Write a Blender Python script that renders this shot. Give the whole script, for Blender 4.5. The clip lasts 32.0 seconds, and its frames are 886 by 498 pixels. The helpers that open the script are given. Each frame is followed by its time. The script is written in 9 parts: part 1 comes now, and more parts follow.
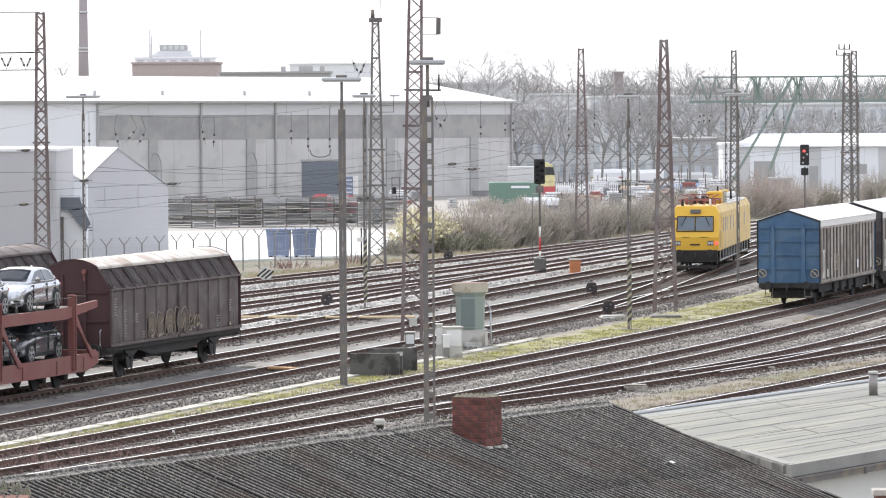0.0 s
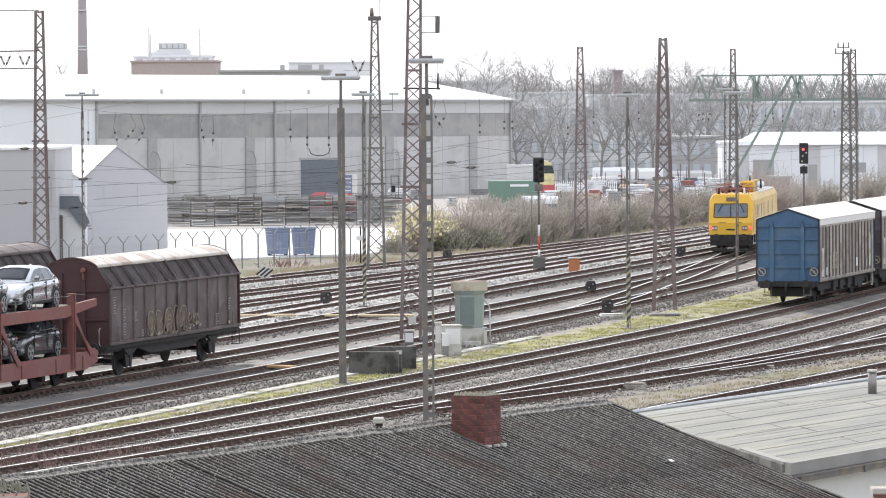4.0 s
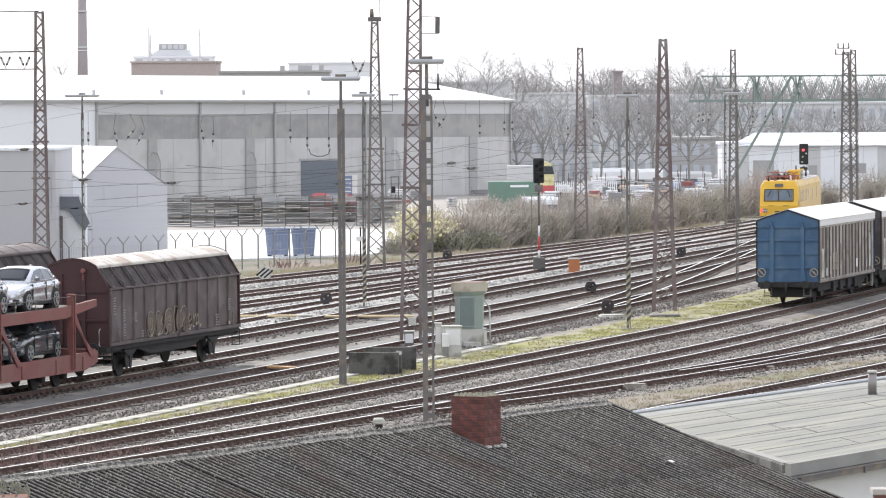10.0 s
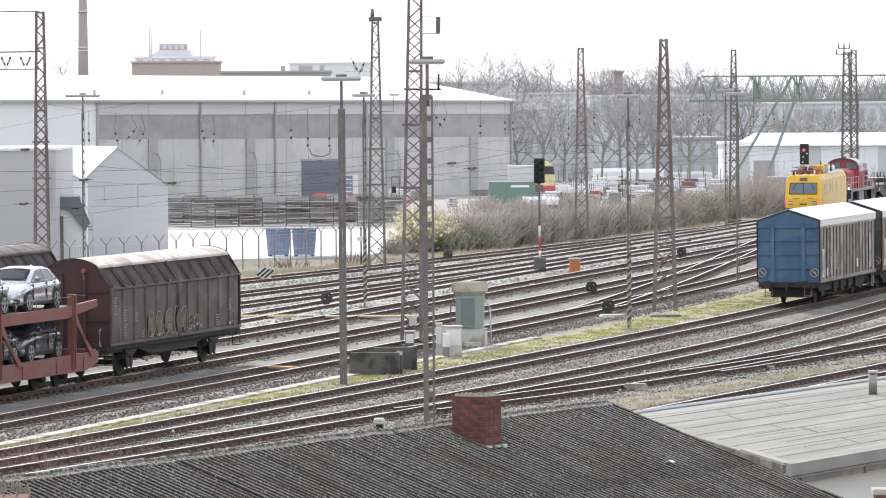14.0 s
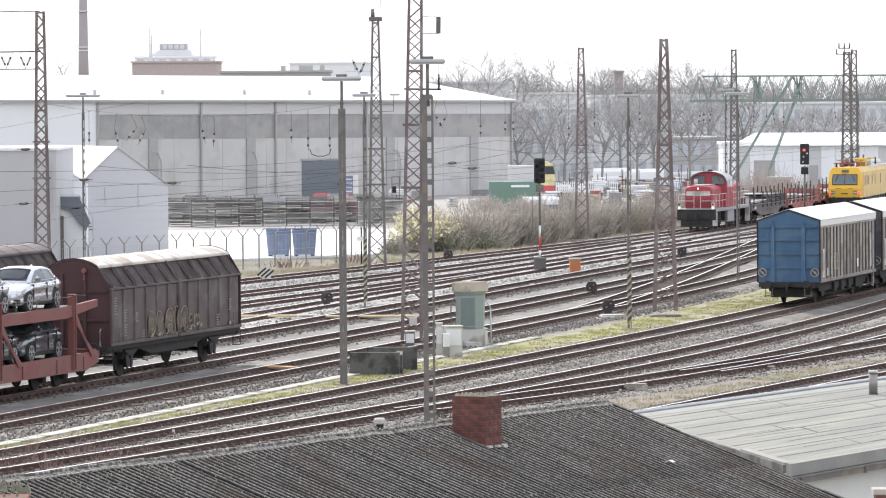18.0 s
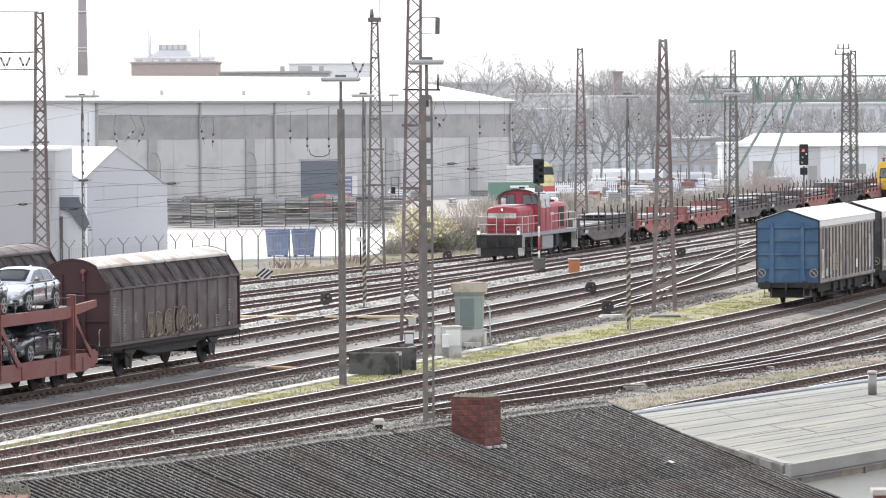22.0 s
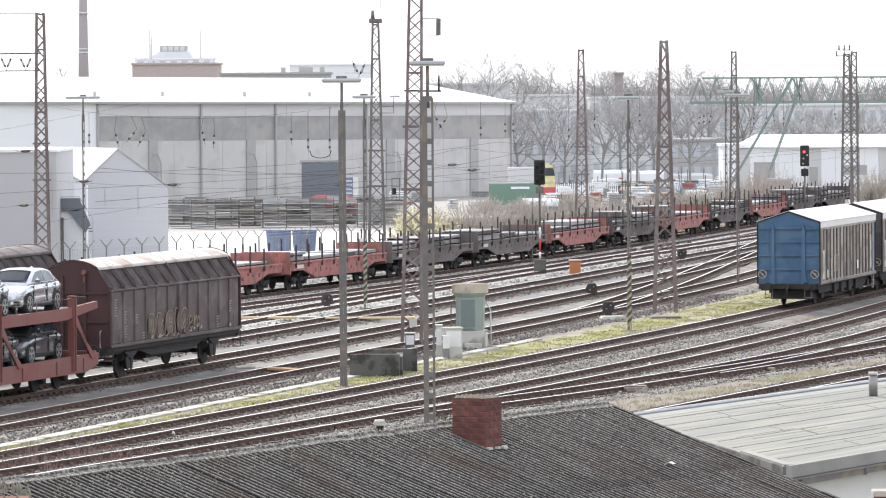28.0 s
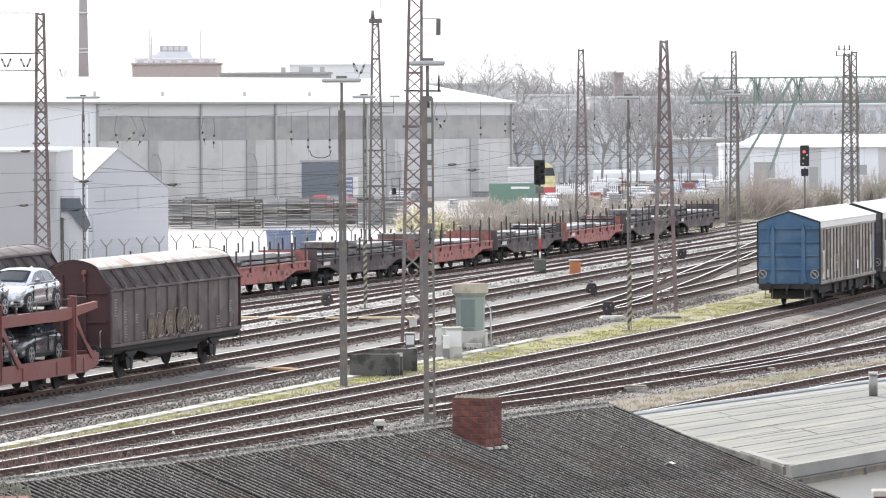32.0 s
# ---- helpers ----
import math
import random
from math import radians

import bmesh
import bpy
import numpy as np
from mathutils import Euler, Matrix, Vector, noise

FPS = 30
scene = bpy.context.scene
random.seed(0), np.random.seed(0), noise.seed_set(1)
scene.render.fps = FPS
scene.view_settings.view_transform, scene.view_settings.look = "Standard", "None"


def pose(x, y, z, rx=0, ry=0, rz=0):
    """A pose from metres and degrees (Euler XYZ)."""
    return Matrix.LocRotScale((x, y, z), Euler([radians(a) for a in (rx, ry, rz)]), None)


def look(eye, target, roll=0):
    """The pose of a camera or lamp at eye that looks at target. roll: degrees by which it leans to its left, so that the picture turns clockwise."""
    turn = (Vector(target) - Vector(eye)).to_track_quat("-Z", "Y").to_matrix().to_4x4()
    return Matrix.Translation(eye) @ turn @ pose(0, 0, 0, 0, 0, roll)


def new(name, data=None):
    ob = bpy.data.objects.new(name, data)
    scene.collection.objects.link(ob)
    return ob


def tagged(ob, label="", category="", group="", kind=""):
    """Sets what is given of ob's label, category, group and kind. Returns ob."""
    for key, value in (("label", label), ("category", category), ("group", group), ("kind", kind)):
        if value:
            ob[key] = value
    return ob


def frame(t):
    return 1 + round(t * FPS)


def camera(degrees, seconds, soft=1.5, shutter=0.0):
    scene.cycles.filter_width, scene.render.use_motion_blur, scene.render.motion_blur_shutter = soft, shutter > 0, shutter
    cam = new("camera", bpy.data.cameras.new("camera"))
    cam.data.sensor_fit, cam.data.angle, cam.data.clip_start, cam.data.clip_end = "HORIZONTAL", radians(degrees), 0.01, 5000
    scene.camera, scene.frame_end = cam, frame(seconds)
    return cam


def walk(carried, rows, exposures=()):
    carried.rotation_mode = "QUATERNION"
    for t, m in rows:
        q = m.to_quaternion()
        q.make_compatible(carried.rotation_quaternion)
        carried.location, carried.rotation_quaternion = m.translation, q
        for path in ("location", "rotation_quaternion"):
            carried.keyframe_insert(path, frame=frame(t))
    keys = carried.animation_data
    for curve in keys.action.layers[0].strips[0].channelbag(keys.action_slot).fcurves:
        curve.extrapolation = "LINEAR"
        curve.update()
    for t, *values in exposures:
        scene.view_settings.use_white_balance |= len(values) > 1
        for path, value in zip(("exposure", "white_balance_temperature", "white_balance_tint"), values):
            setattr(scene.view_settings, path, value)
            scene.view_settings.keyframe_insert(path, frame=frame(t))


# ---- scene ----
# A railway yard seen from a high window through a long lens. Rail tops are z = 0.
EYE = Vector((0.0, 0.0, 9.7))
PITCH, ROLL, LENS = 1.7565, -0.4, 9.957
cam = camera(LENS, 32.0, soft=1.15)


def aim(turn, tilt):
    """Camera pose; turn and tilt are small hand movements in hundredths of a degree."""
    t, a = radians(turn / 100), radians(-PITCH + tilt / 100)
    target = EYE + 100 * Vector((math.sin(t) * math.cos(a), math.cos(t) * math.cos(a), math.sin(a)))
    return look(EYE, target, ROLL)


SWAY = [(0, -0, 0), (0.5, -0, 0.1), (1, -0, 0), (1.5, -0, 0), (2, -0, 0), (2.5, -0, -0.97), (3, 0.2, -0.97), (3.5, 0.39, -1.94), (5.5, 2.93, -0.97), (6, 2.83, -0.97), (6.5, 1.17, -0.97), (7, 0.98, -0.97), (7.5, 0.98, -0.97), (8, 0.98, -0.97), (8.5, 0.98, -0.97), (9, 0.98, -0.97), (9.5, 0.29, -0.97), (10, 0.98, -0.97), (10.5, 0.98, -0.97), (11, 0.98, -0.97), (11.5, 0.98, -0.97), (12, 0.98, -0.97), (12.5, 0.88, -0.97), (13, 0.49, -0.97), (13.5, 0.58, -0.57), (14, 0.29, -0.87), (14.5, 0.19, 0), (16.5, -0, 0), (17, -0, -0.38), (17.5, -0, -0.97), (18, -0, -0.97), (18.5, 0.98, 0), (19, 0.19, 0.49), (19.5, 0.98, 0), (20, 0.98, -0.87), (20.5, 0.98, -0.97), (21, 0.98, -0.97), (21.5, 0.98, 0), (22, 0.98, -0.38), (22.5, 0.98, -0.19), (23, 0.88, -0.19), (23.5, 0.1, -0.1), (24, 0.19, 0), (24.5, 0.19, 0), (25, -0, 0), (25.5, -0, -0.77), (27.5, -0, 0.98), (28, -0, 0.98), (28.5, -0, 0.88), (29, -0, 0.1), (29.5, -0, 0.1), (30, -0, 0.1), (30.5, -0, 0.29), (31, -0, 0.3), (31.5, -0, 0.39), (32, -0, 0.88)]
EXPO = [(0, 0.43), (12, 0.4), (17, 0.46), (24, 0.53), (32, 0.56)]
walk(cam, [(t, aim(a, b)) for t, a, b in SWAY], exposures=EXPO)

# ---- daylight: bright hazy sky, sun ahead and to the left ----
SUN_EL, SUN_AZ = radians(33), radians(-21)
world = bpy.data.worlds.new("sky")
scene.world = world
world.use_nodes = True
wn = world.node_tree
sky = wn.nodes.new("ShaderNodeTexSky")
sky.sky_type, sky.sun_disc = "NISHITA", False
sky.sun_elevation, sky.sun_rotation = SUN_EL, SUN_AZ
sky.air_density, sky.dust_density, sky.ozone_density = 1.0, 2.0, 1.0
bg = wn.nodes["Background"]
cloud = wn.nodes.new("ShaderNodeMix")  # thin white cloud over most of the sky
cloud.data_type = "RGBA"
cloud.inputs["Factor"].default_value = 0.85
wn.links.new(sky.outputs[0], cloud.inputs["A"])
cloud.inputs["B"].default_value = (9.25, 9.55, 10.45, 1)
wn.links.new(cloud.outputs["Result"], bg.inputs[0])
bg.inputs[1].default_value = 0.11
sun = new("sun", bpy.data.lights.new("sun", "SUN"))
sun.data.energy, sun.data.angle, sun.data.color = 3.0, radians(2.0), (1.0, 0.95, 0.87)
sun.matrix_world = look((0, 0, 60), Vector((0, 0, 60)) - Vector((math.sin(SUN_AZ) * math.cos(SUN_EL), math.cos(SUN_AZ) * math.cos(SUN_EL), math.sin(SUN_EL))))


# ---- materials ----
def material(name, colour, rough=0.7, metal=0.0, spread=0.25, scale=3.0, bump=0.2, fine=40.0, second=None, amount=0.5, patch=0.4, island=0.0, chip=0.0):
    """Two scales of noise on colour, plus bump; second is a stain colour that covers about `amount`."""
    m = bpy.data.materials.new(name)
    m.use_nodes = True
    n, l = m.node_tree.nodes, m.node_tree.links
    b = n["Principled BSDF"]
    b.inputs["Roughness"].default_value, b.inputs["Metallic"].default_value = rough, metal
    pos = n.new("ShaderNodeTexCoord")
    big, small = n.new("ShaderNodeTexNoise"), n.new("ShaderNodeTexNoise")
    big.inputs["Scale"].default_value, small.inputs["Scale"].default_value = scale, fine
    big.inputs["Detail"].default_value = 5
    for t in (big, small):
        l.new(pos.outputs["Object"], t.inputs["Vector"])
    mix = n.new("ShaderNodeMix")
    mix.data_type = "RGBA"
    mix.inputs["A"].default_value = (*[c * (1 - spread) for c in colour], 1)
    mix.inputs["B"].default_value = (*[min(1, c * (1 + spread)) for c in colour], 1)
    add = n.new("ShaderNodeMath")
    add.operation = "MULTIPLY_ADD"
    l.new(small.outputs["Fac"], add.inputs[0])
    add.inputs[1].default_value = 0.5
    half = n.new("ShaderNodeMath")
    half.operation = "MULTIPLY_ADD"
    l.new(big.outputs["Fac"], half.inputs[0])
    half.inputs[1].default_value, half.inputs[2].default_value = 1.2, -0.35
    l.new(half.outputs[0], add.inputs[2])
    l.new(add.outputs[0], mix.inputs["Factor"])
    out = mix.outputs["Result"]
    if second:
        stain = n.new("ShaderNodeTexNoise")
        stain.inputs["Scale"].default_value, stain.inputs["Detail"].default_value = patch, 6
        l.new(pos.outputs["Object"], stain.inputs["Vector"])
        ramp = n.new("ShaderNodeMapRange")
        ramp.inputs["From Min"].default_value, ramp.inputs["From Max"].default_value = 0.62 - 0.3 * amount, 0.72 - 0.3 * amount
        l.new(stain.outputs["Fac"], ramp.inputs["Value"])
        over = n.new("ShaderNodeMix")
        over.data_type = "RGBA"
        l.new(ramp.outputs["Result"], over.inputs["Factor"])
        l.new(out, over.inputs["A"])
        over.inputs["B"].default_value = (*second, 1)
        out = over.outputs["Result"]
    if island:
        info = n.new("ShaderNodeObjectInfo")
        shade = n.new("ShaderNodeHueSaturation")
        rng = n.new("ShaderNodeMapRange")
        rng.inputs["To Min"].default_value, rng.inputs["To Max"].default_value = 1 - island, 1 + island
        l.new(info.outputs["Random"], rng.inputs["Value"])
        l.new(rng.outputs["Result"], shade.inputs["Value"])
        l.new(out, shade.inputs["Color"])
        out = shade.outputs["Color"]
    if chip:  # each loose piece of a joined heap has its own shade
        geo = n.new("ShaderNodeNewGeometry")
        tone, piece = n.new("ShaderNodeHueSaturation"), n.new("ShaderNodeMapRange")
        piece.inputs["To Min"].default_value, piece.inputs["To Max"].default_value = 1 - chip, 1 + chip
        l.new(geo.outputs["Random Per Island"], piece.inputs["Value"])
        l.new(piece.outputs["Result"], tone.inputs["Value"])
        l.new(out, tone.inputs["Color"])
        out = tone.outputs["Color"]
    l.new(out, b.inputs["Base Color"])
    if bump:
        bp = n.new("ShaderNodeBump")
        bp.inputs["Strength"].default_value, bp.inputs["Distance"].default_value = bump, 0.02
        l.new(small.outputs["Fac"], bp.inputs["Height"])
        l.new(bp.outputs["Normal"], b.inputs["Normal"])
    return m


def glow(name, colour, strength):
    m = bpy.data.materials.new(name)
    m.use_nodes = True
    b = m.node_tree.nodes["Principled BSDF"]
    b.inputs["Base Color"].default_value = (*colour, 1)
    b.inputs["Emission Color"].default_value = (*colour, 1)
    b.inputs["Emission Strength"].default_value = strength
    return m


def glass(name, colour=(0.05, 0.06, 0.07), rough=0.06):
    m = bpy.data.materials.new(name)
    m.use_nodes = True
    b = m.node_tree.nodes["Principled BSDF"]
    b.inputs["Base Color"].default_value, b.inputs["Roughness"].default_value = (*colour, 1), rough
    b.inputs["Specular IOR Level"].default_value = 0.8
    return m


M_BALLAST = material("ballast", (0.24, 0.22, 0.2), 0.95, 0, 0.75, 2.2, 1.0, 7, (0.36, 0.325, 0.25), 0.42, 0.35)
M_BED = material("rust_stained_ballast", (0.165, 0.148, 0.136), 0.95, 0, 0.6, 2.2, 1.0, 7, (0.25, 0.23, 0.205), 0.4, 0.3)
M_BEDPALE = material("dusty_pale_ballast", (0.31, 0.3, 0.285), 0.95, 0, 0.5, 2.0, 1.0, 6, (0.4, 0.39, 0.37), 0.45, 0.3)
M_STONE = material("loose_ballast_stone", (0.335, 0.31, 0.28), 0.88, 0, 0.4, 0.7, 0.0, 5, chip=0.7)
M_STONEDARK = material("rust_stained_stone", (0.17, 0.155, 0.143), 0.9, 0, 0.4, 0.7, 0.0, 5, chip=0.6)
M_STONEPALE = material("dusty_ballast_stone", (0.39, 0.375, 0.35), 0.9, 0, 0.4, 0.7, 0.0, 5, chip=0.6)
M_ASPHALT = material("service_path_grit", (0.165, 0.162, 0.158), 0.9, 0, 0.45, 1.5, 0.6, 6, (0.23, 0.225, 0.215), 0.4, 0.2)
M_GRASS = material("thin_moss_grass", (0.24, 0.235, 0.075), 0.95, 0, 0.6, 1.6, 0.8, 6, (0.3, 0.28, 0.2), 0.55, 0.5)
M_SOIL = material("dry_soil", (0.22, 0.19, 0.155), 0.95, 0, 0.4, 0.3, 0.8, 9, (0.15, 0.15, 0.09), 0.5, 0.15)
M_SLAB = material("pale_concrete_yard", (0.72, 0.73, 0.73), 0.8, 0, 0.08, 0.1, 0.1, 8)
M_RAILTOP = material("polished_rail_head", (0.88, 0.88, 0.87), 0.3, 1.0, 0.05, 2, 0.0, 30)
M_RUST = material("rail_rust", (0.115, 0.074, 0.06), 0.85, 0.1, 0.4, 3, 0.3, 40)
M_SLEEPER = material("weathered_sleeper", (0.1, 0.083, 0.074), 0.9, 0, 0.4, 3, 0.4, 30, island=0.25)
M_SLEEPER_C = material("concrete_sleeper", (0.72, 0.7, 0.67), 0.9, 0, 0.2, 3, 0.3, 30)
M_STEEL = material("weathered_grey_steel", (0.17, 0.158, 0.152), 0.65, 0.3, 0.3, 2, 0.1, 25, (0.23, 0.2, 0.16), 0.3, 2.5)
M_RUSTSTEEL = material("rusty_lattice_steel", (0.2, 0.155, 0.15), 0.8, 0.2, 0.35, 1.5, 0.2, 25, (0.27, 0.25, 0.24), 0.4, 1.0)
M_LAMP = material("lamp_grey", (0.45, 0.46, 0.47), 0.5, 0.2, 0.1)
M_DARK = material("black_underframe", (0.035, 0.033, 0.032), 0.8, 0.1, 0.4, 3, 0.2)
M_CONC = material("stained_concrete", (0.24, 0.232, 0.22), 0.9, 0, 0.25, 1.2, 0.3, 30, (0.125, 0.118, 0.108), 0.5, 0.8)
M_CONC_L = material("pale_concrete", (0.55, 0.54, 0.5), 0.85, 0, 0.15, 1.5, 0.2, 30, (0.35, 0.33, 0.28), 0.3, 1.2)
M_BLACK = material("matt_black", (0.02, 0.02, 0.02), 0.7, 0, 0.2)
M_WHITE = material("white_paint", (0.75, 0.75, 0.74), 0.6, 0, 0.08, 2, 0.05)
M_RED = material("red_paint", (0.5, 0.05, 0.05), 0.5, 0, 0.2, 2, 0.1)
M_STAKE = material("dark_stake", (0.07, 0.06, 0.06), 0.8, 0.1, 0.3)
M_GLASS = glass("window_glass")


# ---- mesh helpers ----
def link(name, bm, mats, parent=None, label=""):
    me = bpy.data.meshes.new(name)
    bm.to_mesh(me)
    bm.free()
    for m in mats if isinstance(mats, (list, tuple)) else [mats]:
        me.materials.append(m)
    ob = new(name, me)
    if parent:
        ob.parent = parent
    if label:
        ob["label"] = label
    return ob


def part(name, bm, mats, parent, label=""):
    return link(name, bm, mats, parent, label)


def thing(name, m, label, category, group="", kind=""):
    ob = new(name)
    ob.matrix_basis = m
    return tagged(ob, label, category, group, kind)


def box(bm, x0, x1, y0, y1, z0, z1, m=None, mat=0, bevel=0.0):
    v = [bm.verts.new((x, y, z)) for x in (x0, x1) for y in (y0, y1) for z in (z0, z1)]
    fs = [bm.faces.new([v[i] for i in q]) for q in ((0, 1, 3, 2), (4, 6, 7, 5), (0, 4, 5, 1), (2, 3, 7, 6), (0, 2, 6, 4), (1, 5, 7, 3))]
    for f in fs:
        f.material_index = mat
    if bevel:
        es = list({e for f in fs for e in f.edges})
        r = bmesh.ops.bevel(bm, geom=es, offset=bevel, segments=1, affect="EDGES")
        v = list({w for f in r["faces"] for w in f.verts} | {w for w in v if w.is_valid})
    if m is not None:
        for w in v:
            w.co = m @ w.co
    return bm


def tube(bm, p0, p1, r0, r1=None, n=8, mat=0, caps=True):
    p0, p1 = Vector(p0), Vector(p1)
    r1 = r0 if r1 is None else r1
    q = (p1 - p0).to_track_quat("Z", "Y").to_matrix()
    a, b = [], []
    for i in range(n):
        u = q @ Vector((math.cos(2 * math.pi * (i + 0.5) / n), math.sin(2 * math.pi * (i + 0.5) / n), 0))
        a.append(bm.verts.new(p0 + r0 * u))
        b.append(bm.verts.new(p1 + r1 * u))
    for i in range(n):
        f = bm.faces.new((a[i], a[(i + 1) % n], b[(i + 1) % n], b[i]))
        f.material_index, f.smooth = mat, n > 6
    if caps:
        for f in (bm.faces.new(a[::-1]), bm.faces.new(b)):
            f.material_index = mat
    return bm


def sweep(bm, pts, r, n=4, mat=0):
    """One unbroken tube along a line of points."""
    pts = [Vector(p) for p in pts]
    rings = []
    for i, p in enumerate(pts):
        d = pts[min(i + 1, len(pts) - 1)] - pts[max(i - 1, 0)]
        q = d.to_track_quat("Z", "Y").to_matrix()
        rings.append([bm.verts.new(p + r * (q @ Vector((math.cos(2 * math.pi * (k + 0.5) / n), math.sin(2 * math.pi * (k + 0.5) / n), 0)))) for k in range(n)])
    for a, c in zip(rings, rings[1:]):
        for k in range(n):
            bm.faces.new((a[k], a[(k + 1) % n], c[(k + 1) % n], c[k])).material_index = mat
    return bm


def bar(bm, p0, p1, w, mat=0):
    return tube(bm, p0, p1, w * 0.7, w * 0.7, 4, mat)


def extrude(bm, outline, axis, a, b, mat=0):
    """A prism: 2D outline (counter-clockwise) along x ('x': outline is y,z) or along y ('y': outline is x,z) or z."""
    def at(p, t):
        return {"x": (t, p[0], p[1]), "y": (p[0], t, p[1]), "z": (p[0], p[1], t)}[axis]
    va, vb = [bm.verts.new(at(p, a)) for p in outline], [bm.verts.new(at(p, b)) for p in outline]
    n = len(outline)
    fs = [bm.faces.new((va[i], va[(i + 1) % n], vb[(i + 1) % n], vb[i])) for i in range(n)]
    fs += [bm.faces.new(va[::-1]), bm.faces.new(vb)]
    for f in fs:
        f.material_index = mat
    bmesh.ops.recalc_face_normals(bm, faces=fs)
    return bm


def mesh():
    return bmesh.new()


# ---- ground ----
GZ = -0.32
g = mesh()
box(g, -2500, 2500, -300, 4500, GZ - 1, GZ - 0.06)
tagged(link("ground", g, M_SOIL), "bare brown soil with thin dry growth", "ground", kind="structure")


def sheet(name, pts, z, mat, label, category, thick=0.05):
    b = mesh()
    extrude(b, pts, "z", z - thick, z)
    return tagged(link(name, b, mat), label, category, kind="structure")


# ---- tracks: x as a polynomial of y about y = 250 ----
TRACKS = {
    "T1": ([0.37559, 42.675], (152, 177), 128, 215, 0),
    "T3": ([-2.1438e-06, -0.00069396, 0.2396, 20.788], (137, 229), 112, 330, 0),
    "T4": ([-0.00081629, 0.20199, 24.375], (131, 228), 112, 300, 0),
    "T5": ([2.6165e-05, 0.0025341, 0.33777, 30.206], (155, 206), 156, 245, 0),
    "T5b": ([-0.0019585, 0.16108, 31.527], (165, 196), 176, 225, 0),
    "T6": ([-2.468e-06, -0.00057125, 0.2276, 12.032], (152, 272), 112, 335, 0),
    "TX": ([2.1716e-06, -0.0003945, 0.15273, 10.174], (221, 421), 226, 600, 0),
    "T7": ([-5.4556e-07, -0.00037046, 0.23103, 7.2415], (166, 305), 112, 345, 0),
    "T8": ([9.3052e-07, -0.00013107, 0.24093, 2.4288], (207, 325), 150, 380, 0),
    "T9": ([0.0001272, 0.23634, -2.127], (222, 344), 160, 390, 1),
    "T10": ([-0.00033911, 0.289, -5.0621], (235, 348), 170, 400, 1),
    "T11": ([1.3062e-06, -0.00057825, 0.30817, -9.1869], (248, 490), 150, 620, 1),
    "T12": ([1.0668e-06, -0.00045197, 0.34866, -15.528], (265, 354), 200, 368, 1),
}


def tx(k, y):
    c, (ya, yb) = TRACKS[k][0], TRACKS[k][1]
    yc = min(max(y, ya), yb)
    x = slope = 0.0
    for q in c:
        slope = slope * (yc - 250) + x
        x = x * (yc - 250) + q
    return x + slope * (y - yc)  # straight on beyond the bend


def tdir(k, y):
    return math.atan2(tx(k, y + 0.5) - tx(k, y - 0.5), 1.0)


def tpoint(k, y, lateral=0.0, z=0.0):
    a = tdir(k, y)
    return Vector((tx(k, y) + lateral * math.cos(a), y - lateral * math.sin(a), z))


def ribbon(bm, k, y0, y1, profile, step=4.0, mat=0, top=None):
    """Sweep a closed profile of (lateral, z) along a track."""
    n = max(2, int((y1 - y0) / step))
    rings = [[bm.verts.new(tpoint(k, y0 + (y1 - y0) * i / n, l, z)) for l, z in profile] for i in range(n + 1)]
    m = len(profile)
    for r0, r1 in zip(rings, rings[1:]):
        for j in range(m):
            f = bm.faces.new((r0[j], r0[(j + 1) % m], r1[(j + 1) % m], r1[j]))
            f.material_index = top[1] if top and j == top[0] else mat
    bm.faces.new(rings[0]).material_index = mat
    bm.faces.new(rings[-1][::-1]).material_index = mat


bs_ = mesh()
box(bs_, -1.25, 1.25, -0.13, 0.13, -0.3, -0.15, None, 0, 0.012)
SLEEPER = bpy.data.meshes.new("sleeper")
bs_.to_mesh(SLEEPER)
bs_.free()
SLEEPER.materials.append(M_SLEEPER)
NEAR = {"T3": (130, 190), "T4": (128, 190), "T5": (156, 205), "T1": (140, 185), "T6": (140, 200)}  # sleepers one by one


def base_plate(bm, m, x, hx, hy, z0, z1):
    """A wedge of five faces that clamps the rail's foot."""
    low = [bm.verts.new(m @ Vector((x + sx * hx, sy * hy, z0))) for sx, sy in ((-1, -1), (1, -1), (1, 1), (-1, 1))]
    top = [bm.verts.new(m @ Vector((x + sx * hx * 0.7, sy * hy * 0.7, z1))) for sx, sy in ((-1, -1), (1, -1), (1, 1), (-1, 1))]
    bm.faces.new(top)
    for i in range(4):
        bm.faces.new((low[i], low[(i + 1) % 4], top[(i + 1) % 4], top[i]))


